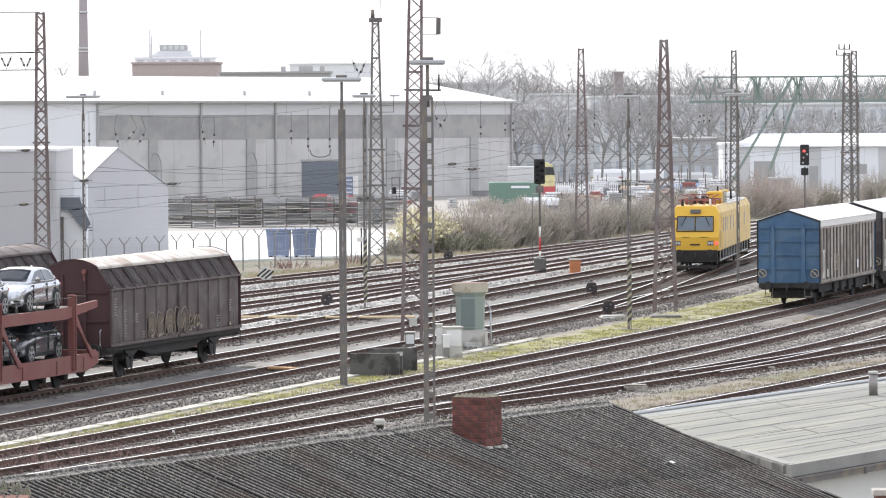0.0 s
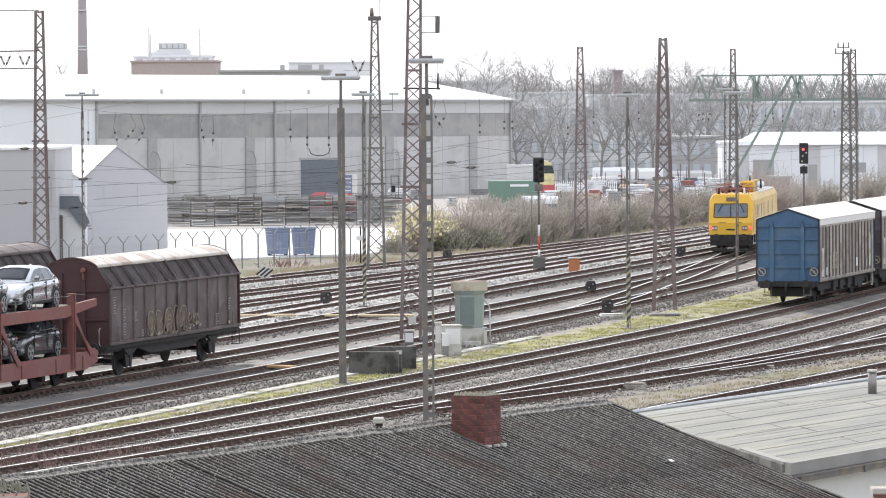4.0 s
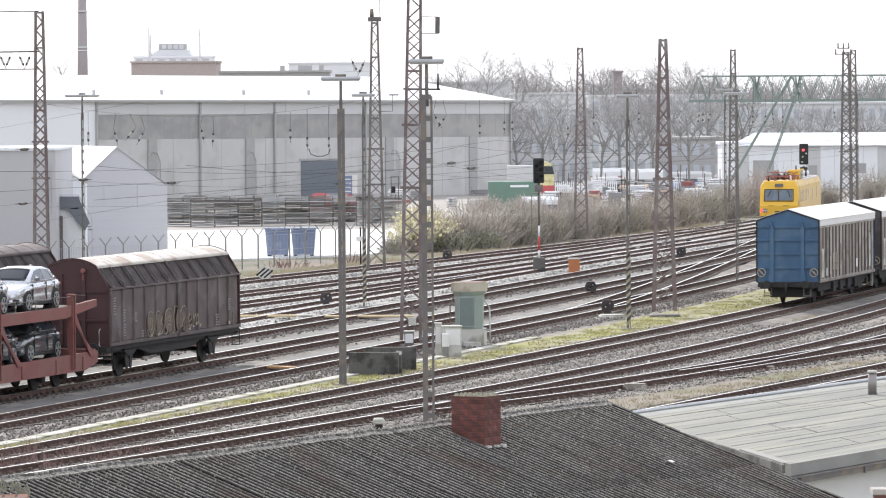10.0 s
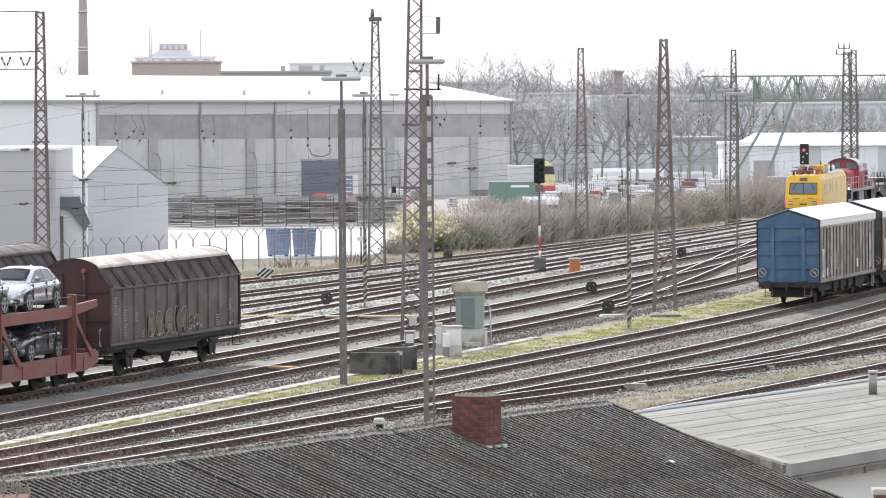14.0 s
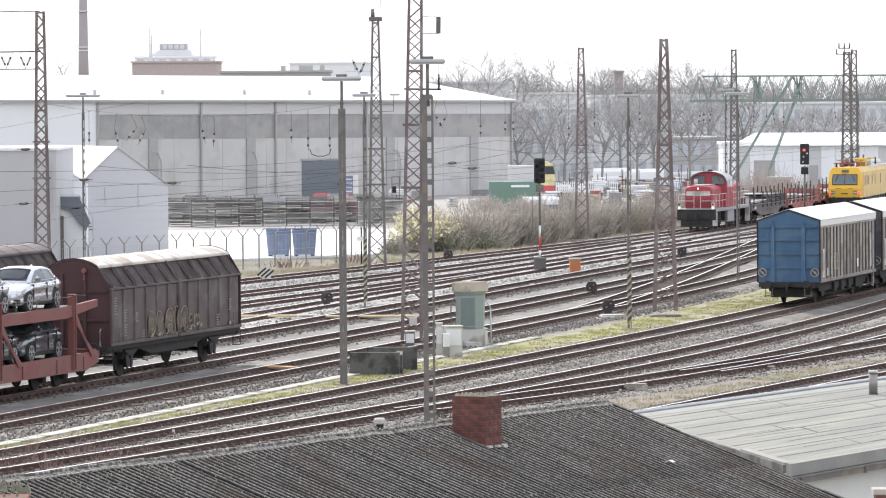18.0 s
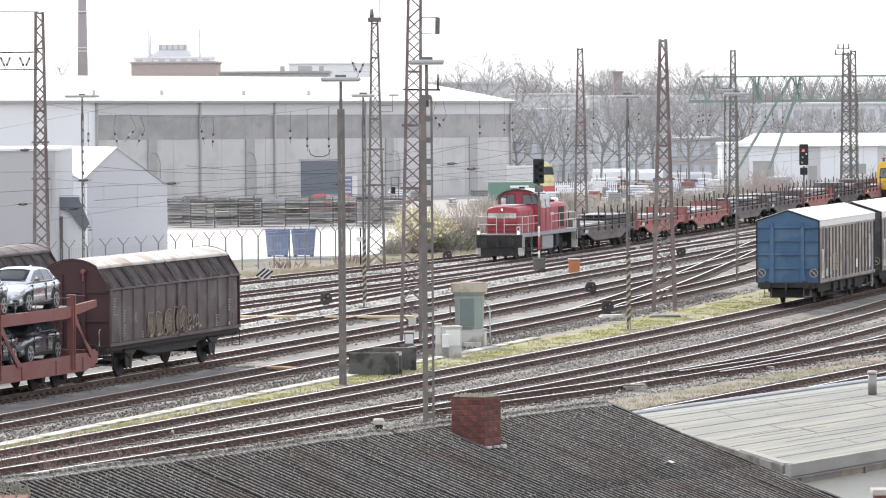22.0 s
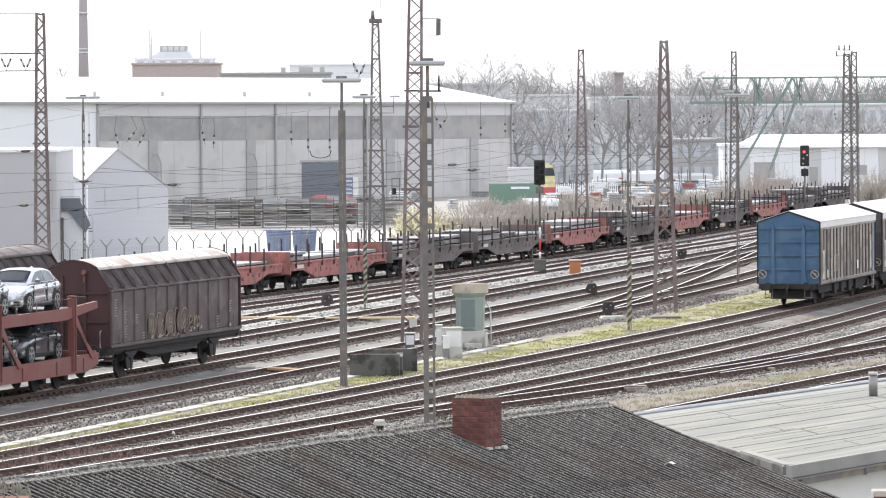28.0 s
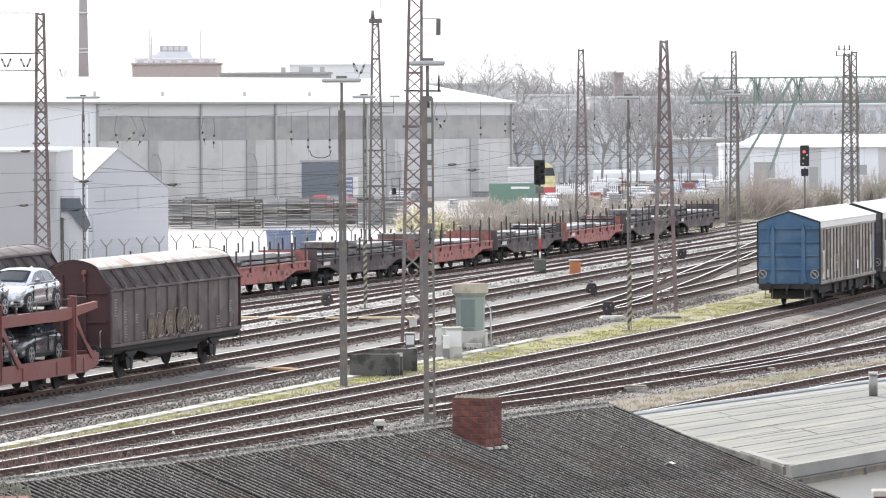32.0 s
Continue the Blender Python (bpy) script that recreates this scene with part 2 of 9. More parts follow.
def build_track(k):
    _, _, y0, y1, pale = TRACKS[k]
    t = thing("railway_track", pose(tx(k, (y0 + y1) / 2), (y0 + y1) / 2, 0), "worn rails on sleepers in grey ballast" if not pale else "rails on pale sleepers in grey ballast", "railway track", "yard tracks", "structure")
    inv = t.matrix_basis.inverted()
    b = mesh()
    ribbon(b, k, y0, y1, [(-2.3, GZ), (-1.55, -0.195), (1.55, -0.195), (2.3, GZ)], 5)
    b.transform(inv)
    part("ballast_bed", b, M_BEDPALE if pale else M_BED, t)
    for s in (-0.75, 0.75):
        b = mesh()
        ribbon(b, k, y0, y1, [(s - 0.045, 0), (s + 0.045, 0), (s + 0.045, -0.045), (s + 0.012, -0.06), (s + 0.012, -0.13), (s + 0.07, -0.15), (s - 0.07, -0.15), (s - 0.012, -0.13), (s - 0.012, -0.06), (s - 0.045, -0.045)], 3, 0, (0, 1))
        bmesh.ops.recalc_face_normals(b, faces=b.faces[:])
        b.transform(inv)
        part("rail", b, [M_RUST, M_RAILTOP], t)
    b, plates = mesh(), mesh()
    rnd = random.Random(k)
    y = y0
    while y < y1:
        a = tdir(k, y)
        p = tpoint(k, y, rnd.uniform(-0.05, 0.05))
        drop = rnd.uniform(-0.014, 0.0)
        m = Matrix.Translation(p + Vector((0, 0, drop))) @ Matrix.Rotation(-a + rnd.uniform(-0.012, 0.012), 4, "Z")
        if k in NEAR and NEAR[k][0] < y < NEAR[k][1]:
            ob = new("sleeper", SLEEPER)
            ob.parent, ob.matrix_basis = t, inv @ m
        else:
            box(b, -1.25, 1.25, -0.13, 0.13, -0.3, -0.15, m)
        if y < 330:
            for s in (-0.75, 0.75):
                for e in (-1, 1):
                    base_plate(plates, m, s + e * 0.115, 0.07, 0.085, -0.15, -0.085)
        y += 0.62 * math.cos(a)
    b.transform(inv)
    plates.transform(inv)
    tagged(part("rail_fastening", plates, M_RUST, t), kind="stuff")
    tagged(part("sleeper_row", b, M_SLEEPER_C if pale else M_SLEEPER, t), kind="stuff")


for k in TRACKS:
    build_track(k)


# ---- foreground: corrugated roof with brick chimney, flat-roofed annexe ----
RIDGE_A, RIDGE_B, RIDGE_Z, SLOPE = Vector((-8.5, 55.3, 0)), Vector((2.43, 75.7, 0)), 5.05, 0.35
along = (RIDGE_B - RIDGE_A).normalized()
down = Vector((along.y, -along.x, 0))
M_MOSS = material("moss_and_lichen", (0.3, 0.285, 0.22), 1.0, 0, 0.5, 6, 0.8, 30)
M_BRICK = material("red_chimney_brick", (0.235, 0.08, 0.064), 0.9, 0, 0.45, 9, 0.8, 60, (0.13, 0.06, 0.052), 0.4, 5.0, island=0.3)
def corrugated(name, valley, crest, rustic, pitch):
    """Fibre cement: valleys coloured dark for shade and dirt, pale weathered crests, brown lichen patches."""
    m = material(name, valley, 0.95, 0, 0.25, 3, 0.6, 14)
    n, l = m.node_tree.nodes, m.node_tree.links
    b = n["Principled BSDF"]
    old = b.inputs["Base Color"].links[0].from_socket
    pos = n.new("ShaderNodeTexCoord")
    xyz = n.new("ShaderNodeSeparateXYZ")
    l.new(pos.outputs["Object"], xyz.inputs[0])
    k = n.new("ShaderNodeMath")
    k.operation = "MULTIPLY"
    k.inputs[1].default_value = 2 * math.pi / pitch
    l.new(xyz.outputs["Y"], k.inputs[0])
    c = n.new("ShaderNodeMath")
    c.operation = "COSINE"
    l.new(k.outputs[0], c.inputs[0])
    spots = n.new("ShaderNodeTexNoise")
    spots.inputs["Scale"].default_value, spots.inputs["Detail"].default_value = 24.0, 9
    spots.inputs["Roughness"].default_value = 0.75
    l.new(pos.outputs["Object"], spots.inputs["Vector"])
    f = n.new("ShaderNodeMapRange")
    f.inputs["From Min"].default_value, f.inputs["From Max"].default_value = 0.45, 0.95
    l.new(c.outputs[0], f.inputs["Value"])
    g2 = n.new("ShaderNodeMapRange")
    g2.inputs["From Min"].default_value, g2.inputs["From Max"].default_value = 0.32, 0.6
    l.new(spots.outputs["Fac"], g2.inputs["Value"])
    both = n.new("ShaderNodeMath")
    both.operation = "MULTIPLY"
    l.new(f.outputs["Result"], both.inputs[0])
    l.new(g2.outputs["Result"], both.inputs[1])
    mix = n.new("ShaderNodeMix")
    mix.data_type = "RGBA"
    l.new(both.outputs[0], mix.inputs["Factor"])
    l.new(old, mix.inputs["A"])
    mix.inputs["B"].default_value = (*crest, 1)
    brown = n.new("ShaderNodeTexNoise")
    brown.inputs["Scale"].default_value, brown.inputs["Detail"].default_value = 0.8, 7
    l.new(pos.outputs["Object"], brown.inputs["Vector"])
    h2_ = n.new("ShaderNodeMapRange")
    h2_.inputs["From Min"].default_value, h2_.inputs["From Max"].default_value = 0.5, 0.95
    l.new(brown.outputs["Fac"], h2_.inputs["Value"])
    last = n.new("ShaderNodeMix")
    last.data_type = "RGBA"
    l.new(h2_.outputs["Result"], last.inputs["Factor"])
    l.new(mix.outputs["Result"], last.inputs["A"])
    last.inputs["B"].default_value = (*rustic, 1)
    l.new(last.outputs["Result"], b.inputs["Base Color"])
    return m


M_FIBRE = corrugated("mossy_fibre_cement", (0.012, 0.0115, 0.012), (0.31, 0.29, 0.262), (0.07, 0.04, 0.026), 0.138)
M_RIDGE = material("lichen_covered_ridge", (0.1, 0.095, 0.09), 1.0, 0, 0.6, 9, 1.0, 45, (0.33, 0.31, 0.28), 0.5, 22.0)
M_KERBSTONE = material("grey_cap_stone", (0.4, 0.37, 0.34), 0.9, 0, 0.2)
M_MORTAR = material("dark_mortar", (0.15, 0.075, 0.063), 0.95, 0, 0.3)
M_FELT = material("grey_roofing_felt", (0.22, 0.222, 0.205), 0.92, 0, 0.22, 3.5, 0.6, 18, (0.275, 0.27, 0.228), 0.4, 2.2)
M_SEAM = material("felt_lap", (0.165, 0.165, 0.15), 0.9, 0, 0.3, 3.5, 0.5, 18)
M_EDGEFELT = material("bleached_felt", (0.285, 0.29, 0.272), 0.9, 0, 0.2, 2.5, 0.4, 18)
M_PIT = material("blackened_concrete", (0.13, 0.126, 0.118), 0.9, 0, 0.35, 1.5, 0.2, 20, (0.055, 0.053, 0.05), 0.55, 1.6)
M_FASCIA = material("weathered_fascia", (0.27, 0.265, 0.25), 0.85, 0, 0.2, 1.5, 0.2, 20)
felt = M_FELT.node_tree  # rain has drawn its stains out along the laps
drawn = felt.nodes.new("ShaderNodeMapping")
drawn.vector_type = "TEXTURE"
drawn.inputs["Rotation"].default_value = (0, 0, radians(62.5))
drawn.inputs["Scale"].default_value = (9.0, 0.45, 1.0)
coord = next(n for n in felt.nodes if n.bl_idname == "ShaderNodeTexCoord")
felt.links.new(coord.outputs["Object"], drawn.inputs["Vector"])
for n in felt.nodes:
    if n.bl_idname == "ShaderNodeTexNoise" and n.inputs["Scale"].default_value < 10:
        felt.links.new(drawn.outputs["Vector"], n.inputs["Vector"])
M_RENDER = material("white_render", (0.72, 0.72, 0.7), 0.9, 0, 0.06, 1, 0.1, 30)
M_ZINC = material("zinc_trim", (0.55, 0.56, 0.57), 0.5, 0.4, 0.1, 3, 0.05)
FR = Matrix.Translation((RIDGE_B.x, RIDGE_B.y, RIDGE_Z)) @ Matrix(((down.x, -along.x, 0, 0), (down.y, -along.y, 0, 0), (0, 0, 1, 0), (0, 0, 0, 1)))
# in the roof's own frame x runs down the slope, y along the ridge towards the camera
shed = thing("corrugated_roof_shed", FR, "shed with a dark mossy corrugated fibre-cement roof", "shed")
LEN, WID, WAVE = (RIDGE_B - RIDGE_A).length, 7.5, 0.138
rnd = random.Random(5)
SHEET = WAVE * 7
NSHEET = int(LEN / SHEET)
for col in range(NSHEET):
    for row in range(3):
        b = mesh()
        x0, x1 = row * 2.5, row * 2.5 + 2.55
        tilt = rnd.uniform(-0.004, 0.004)
        cols = []
        for i in range(7 * 8 + 1):
            y = (col * 7 + i / 8) * WAVE
            z = 0.033 * math.cos(2 * math.pi * y / WAVE)
            cols.append([b.verts.new((x, y, -SLOPE * x + z + 0.003 * row * (x1 - x) + tilt + rnd.uniform(-0.0035, 0.0035))) for x in (x0, x0 + 0.6, x0 + 1.2, x0 + 1.9, x1)])
            cols[-1].append(b.verts.new((x1, y, -SLOPE * x1 + z - 0.012)))
        for c0, c1 in zip(cols, cols[1:]):
            for j in range(5):
                b.faces.new((c0[j], c1[j], c1[j + 1], c0[j + 1])).smooth = j < 4
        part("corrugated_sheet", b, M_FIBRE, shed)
for i in range(int(LEN / 0.55)):
    b = mesh()
    y0, dz = i * 0.55, rnd.uniform(-0.012, 0.008)
    for s_ in (-1, 1):
        box(b, 0 if s_ > 0 else -0.15, 0.13 if s_ > 0 else 0, y0 + 0.005, y0 + 0.56, -0.012 + dz, 0.006 + dz, Matrix.Translation((0, 0, 0.03)) @ Matrix.Rotation(s_ * math.atan(SLOPE), 4, "Y"))
    tube(b, (0, y0, 0.034 + dz), (0, y0 + 0.53, 0.03 + dz), 0.03, 0.028, 8)
    part("ridge_tile", b, M_RIDGE, shed)
for i in range(19):
    b = mesh()
    x0 = i * 0.41
    box(b, x0, x0 + 0.43, -0.06, 0.045, -0.11, 0.02 + rnd.uniform(-0.01, 0.012), Matrix.Rotation(math.atan(SLOPE) + rnd.uniform(-0.012, 0.012), 4, "Y"), 0, 0.008)
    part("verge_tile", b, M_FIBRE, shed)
b = mesh()
box(b, -4, WID - 0.4, 0.25, LEN, -RIDGE_Z - 0.3, -0.2 - SLOPE * WID)
extrude(b, [(-4, -0.2 - SLOPE * WID), (WID - 0.6, -0.2 - SLOPE * WID), (0, -0.25), (-4, -0.3 - SLOPE * 4)], "y", 0.25, LEN)
part("wall", b, M_RENDER, shed)
b = mesh()
box(b, -4.3, 0.0, 0, LEN, -0.06, 0.0, Matrix.Rotation(-math.atan(SLOPE), 4, "Y"))
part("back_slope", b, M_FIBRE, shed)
b = mesh()  # moss cushions and lichen spots
for i in range(5200):
    x, y = rnd.uniform(0.02, WID), rnd.uniform(0, 22)
    if rnd.random() < 0.4:
        x = abs(rnd.gauss(0, 0.35)) + 0.02
    y = round(y / WAVE) * WAVE + rnd.gauss(0, 0.2) * WAVE
    r = rnd.uniform(0.004, 0.011) * (1.7 if rnd.random() < 0.06 else 1)
    z = -SLOPE * x + 0.033 * math.cos(2 * math.pi * y / WAVE)
    tube(b, (x, y, z - 0.01), (x + rnd.uniform(-0.01, 0.01), y, z + r * 0.7), r * 1.5, r * 0.5, 5)
tagged(part("moss", b, M_MOSS, shed), "pale lichen and moss cushions", kind="stuff")

scrap = thing("white_scrap", FR @ pose(2.119, 2.250, -0.691), "small curled white scrap lying on the corrugated roof", "scrap")
b = mesh()
for x0, x1, z0, z1 in ((-0.07, 0.0, 0.01, 0.045), (0.0, 0.06, 0.045, 0.02)):
    extrude(b, [(x0, z0), (x1, z1), (x1, z1 + 0.008), (x0, z0 + 0.008)], "y", -0.05, 0.05)
part("sheet", b, M_RENDER, scrap)

# chimney
CW, CD, CH, BR = 0.49, 0.53, 0.44, 0.0775
cx, cy = 0.57, 5.24
chim = thing("brick_chimney", FR @ pose(cx, cy, 0), "short weathered red brick chimney standing on the corrugated roof", "chimney")
b = mesh()
box(b, -CD / 2 + 0.005, CD / 2 - 0.005, -CW / 2 + 0.005, CW / 2 - 0.005, -0.6, CH - 0.02)
part("mortar_core", b, M_MORTAR, chim)
FB = {}
for w in (0.24, 0.115, 0.25, 0.125):
    bb = mesh()
    box(bb, -w / 2, w / 2, -0.055, 0.055, -0.0355, 0.0355, None, 0, 0.005)
    FB[w] = bpy.data.meshes.new("brick")
    bb.to_mesh(FB[w])
    bb.free()
    FB[w].materials.append(M_BRICK)


def brick(w, m, parent):
    ob = new("brick", FB[w])
    ob.parent, ob.matrix_basis = parent, m


for r in range(-6, int(CH / BR)):
    z = r * BR + 0.04
    for side, (length, off, rot) in enumerate(((CW, CD / 2 - 0.055, 90), (CD, CW / 2 - 0.055, 0), (CW, CD / 2 - 0.055, 270), (CD, CW / 2 - 0.055, 180))):
        lens = [0.24, 0.24]
        if r % 2:
            lens = [0.115, 0.24, 0.115] if length == CW else [0.125, 0.25, 0.125]
        gap = (length - sum(lens)) / len(lens)
        u = -length / 2 + gap / 2
        for w in lens:
            m = Matrix.Rotation(radians(rot), 4, "Z") @ pose(u + w / 2 + rnd.uniform(-.002, .002), -off + rnd.uniform(-.003, .003), z)
            brick(w, m, chim)
            u += w + gap
b = mesh()
for i in range(60):
    x, y = rnd.uniform(-CD / 2, CD / 2), rnd.uniform(-CW / 2, CW / 2)
    tube(b, (x, y, CH - 0.02), (x, y, CH + rnd.uniform(0.0, 0.02)), rnd.uniform(0.02, 0.04), 0.01, 6)
part("crown_moss", b, M_MOSS, chim, "dry moss on the chimney crown")
b = mesh()
extrude(b, [(-CD / 2 - 0.05, -0.25), (CD / 2 + 0.05, -0.25 - SLOPE * (CD + 0.1)), (CD / 2 + 0.05, 0.02 - SLOPE * (CD + 0.1) - 0.08), (-CD / 2 - 0.05, -0.06)], "y", CW / 2, CW / 2 + 0.05)
box(b, CD / 2, CD / 2 + 0.16, -CW / 2 - 0.05, CW / 2 + 0.1, -0.17, -0.14, Matrix.Translation((0, 0, -0.12)) @ Matrix.Rotation(radians(12), 4, "Y"))
box(b, -CD / 2, CD / 2 + 0.1, -CW / 2 - 0.1, -CW / 2, -0.23, -0.2, Matrix.Rotation(math.atan(SLOPE), 4, "Y"))
part("lead_flashing", b, M_STEEL, chim)
for i, y in enumerate((-0.14, 0.02, 0.12, -0.22)):
    b = mesh()
    box(b, CD / 2 + 0.05, CD / 2 + 0.12, y - 0.035, y + 0.03, -0.29, -0.26, Matrix.Rotation(radians(12 * i - 8), 4, "Z"))
    part("mortar_scrap", b, M_CONC_L, chim)

# corner of a neighbouring tiled roof, overgrown with moss
nb = thing("tiled_roof_corner", pose(*(-4.91, 56.00, 5.33)), "mossy red tiled roof corner below the corrugated roof", "roof")
M_TILE = material("old_red_roof_tile", (0.17, 0.07, 0.05), 0.9, 0, 0.3, 6, 0.4, 30, island=0.2)
b = mesh()
box(b, -0.5, 0.3, -0.3, 0.3, -0.6, -0.06)
part("roof_boarding", b, M_DARK, nb)
for i in range(6):
    b = mesh()
    box(b, -0.5 + i * 0.14, -0.375 + i * 0.14, -0.34, 0.1, -0.085, -0.05, Matrix.Rotation(radians(8), 4, "X"), 0, 0.008)
    part("roof_tile", b, M_TILE, nb)
b = mesh()
for i in range(90):
    x, z = rnd.uniform(-0.5, 0.32), rnd.uniform(0.06, 0.16)
    z -= max(0, x) * 0.25
    tube(b, (x, 0.32, z - 0.08), (x, 0.3, z - 0.03), rnd.uniform(0.01, 0.028), 0.008, 6)
tagged(part("moss", b, M_MOSS, nb), "yellowish moss cushions", kind="stuff")

# flat-roofed annexe
CA, CB, CC = Vector((3.35, 92.5, 0)), Vector((9.6, 104.5, 0)), Vector((5.37, 79.8, 0))
e1, e2 = (CB - CA).normalized(), (CC - CA)
zf = 3.8
annexe = thing("flat_roof_annexe", pose(CA.x, CA.y, 0), "white-rendered annexe with a flat grey felt roof and zinc edge", "building")
quad = [Vector((0, 0, 0)), e2, e2 + e1 * 24, e1 * 24]
b = mesh()
extrude(b, [(p.x, p.y) for p in (quad[0], quad[1], quad[2], quad[3])], "z", zf - 0.12, zf)
part("felt_roof", b, M_FELT, annexe)
nx = Vector((e2.y, -e2.x, 0)).normalized()


def edge(bm, p, q, z0, z1, out):
    d = (q - p).normalized()
    o = Vector((d.y, -d.x, 0)) * out
    extrude(bm, [(v.x, v.y) for v in (p, q, q + o, p + o)], "z", z0, z1)


b = mesh()
edge(b, quad[1], quad[2], zf - 0.17, zf + 0.025, 0.1)
part("fascia", b, M_FASCIA, annexe, "weathered grey roof fascia")
b = mesh()
edge(b, quad[1], quad[2], zf - 0.29, zf - 0.2, 0.2)
part("gutter", b, M_STEEL, annexe, "grey half-round gutter")
b = mesh()
edge(b, quad[1], quad[2], zf - 0.198, zf - 0.18, 0.22)
part("gutter_lip", b, M_STEEL, annexe)
b = mesh()
edge(b, quad[3], quad[0], zf - 0.1, zf + 0.03, 0.09)
part("zinc_edge", b, M_ZINC, annexe)
b = mesh()
edge(b, quad[0], quad[1], zf - 0.13, zf + 0.004, 0.05)
part("side_edge", b, M_PIT, annexe, "dark roof edge")
b = mesh()
cen = sum(quad, Vector()) / 4
extrude(b, [(v.x, v.y) for v in [q + (cen - q).normalized() * 0.4 for q in quad]], "z", GZ, zf - 0.121)
part("wall", b, M_RENDER, annexe)
for i in range(1, 9):
    b = mesh()
    p = quad[0] + e2 * (i / 9.0) + e1 * (0.3 if i % 2 else 0.15)
    o = e2.normalized() * (0.03 + 0.008 * (i % 3))
    extrude(b, [(v.x, v.y) for v in (p, p + e1 * 23, p + e1 * 23 + o, p + o)], "z", zf, zf + 0.006)
    part("felt_seam", b, M_SEAM, annexe)
b = mesh()
p, o = quad[0] + e1 * 0.05, e2.normalized() * 0.9
extrude(b, [(v.x, v.y) for v in (p, p + e1 * 23.5, p + e1 * 23.5 + o, p + o)], "z", zf, zf + 0.0035)
part("edge_sheet", b, M_EDGEFELT, annexe, "paler felt strip along the kerb")
b = mesh()  # upstand where the annexe meets the shed
p, q = quad[0] + e2 * 0.74, quad[1] - e2 * 0.01
d = (q - p).normalized()
for h0, h1, w in ((0.004, 0.02, 0.02), (0.02, 0.03, 0.16)):
    o = Vector((-d.y, d.x, 0)) * w
    extrude(b, [(v.x, v.y) for v in (p, q, q + o, p + o)], "z", zf + h0, zf + h1)
bmesh.ops.recalc_face_normals(b, faces=b.faces[:])
part("metal_apron", b, M_FASCIA, annexe, "pale folded metal apron")
for i in range(9):
    b = mesh()
    edge(b, quad[1] + e1 * (i * 2.6 + 0.1), quad[1] + e1 * (i * 2.6 + 0.15), zf - 0.3, zf - 0.178, 0.23)
    part("gutter_clip", b, M_STEEL, annexe)
b = mesh()
tube(b, quad[3] + Vector((0, 0, zf + 0.04)), quad[0] + Vector((0, 0, zf + 0.03)), 0.035, 0.035, 12)
part("rounded_kerb", b, M_ZINC, annexe, "pale rounded roof edge")
for i in range(44):  # pale wash streaks left by rain along the laps
    b = mesh()
    p = quad[0] + e2 * rnd.uniform(0.03, 0.95) + e1 * rnd.uniform(0.5, 15)
    q = e1 * rnd.uniform(1.5, 6.0)
    o = e2.normalized() * rnd.uniform(0.012, 0.035)
    extrude(b, [(v.x, v.y) for v in (p, p + q, p + q + o, p + o)], "z", zf, zf + 0.004)
    part("wash_streak", b, M_EDGEFELT if i % 3 else M_SEAM, annexe)
for i in range(14):
    b = mesh()
    k = i % 8
    p = quad[0] + e2 * ((k + 0.02) / 9.0) + e1 * rnd.uniform(2, 18)
    extrude(b, [(v.x, v.y) for v in (p, p + e1 * 0.04, p + e1 * 0.04 + e2 / 9.2, p + e2 / 9.2)], "z", zf, zf + 0.005)
    part("felt_seam", b, M_SEAM, annexe)
sx_, sy_, sz_ = (6.62, 76.00, 3.70)
lc = thing("low_chimney", pose(sx_, sy_, GZ), "low brick chimney with a pale cap slab", "chimney")
b = mesh()
box(b, -0.18, 0.25, -0.2, 0.2, 0, sz_ - GZ - 0.06)
part("stack", b, M_MORTAR, lc)
b = mesh()
box(b, -0.22, 0.29, -0.24, 0.24, sz_ - GZ - 0.059, sz_ - GZ + 0.03, None, 0, 0.015)
part("cap_slab", b, M_KERBSTONE, lc)
pv = thing("vent_pipe", pose(8.3, 98.2, zf), "short galvanised vent pipe on the flat roof", "vent pipe")
b = mesh()
tube(b, (0, 0, 0), (0, 0, 0.42), 0.085, 0.085, 14)
part("pipe", b, material("dull_vent_steel", (0.3, 0.28, 0.265), 0.4, 0.6, 0.15), pv)
b = mesh()
tube(b, (0, 0, 0.421), (0, 0, 0.47), 0.1, 0.09, 14)
part("cap", b, M_CONC_L, pv)

M_KERB = material("weathered_trough_cover", (0.47, 0.455, 0.42), 0.9, 0, 0.4, 2.5, 0.3, 8, (0.2, 0.2, 0.12), 0.35, 1.2)
# ---- strips between the tracks ----


def strip(name, k0, o0, k1, o1, y0, y1, z, mat, label, category, step=6):
    b = mesh()
    n = int((y1 - y0) / step)
    rows = []
    for i in range(n + 1):
        y = y0 + (y1 - y0) * i / n
        rows.append((b.verts.new(tpoint(k0, y, o0, z)), b.verts.new(tpoint(k1, y, o1, z))))
    for r0, r1 in zip(rows, rows[1:]):
        b.faces.new((r0[0], r0[1], r1[1], r1[0]))
    geo = bmesh.ops.extrude_face_region(b, geom=b.faces[:])
    for v in geo["geom"]:
        if isinstance(v, bmesh.types.BMVert):
            v.co.z -= 0.1
    bmesh.ops.recalc_face_normals(b, faces=b.faces[:])
    return tagged(link(name, b, mat), label, category, kind="structure")


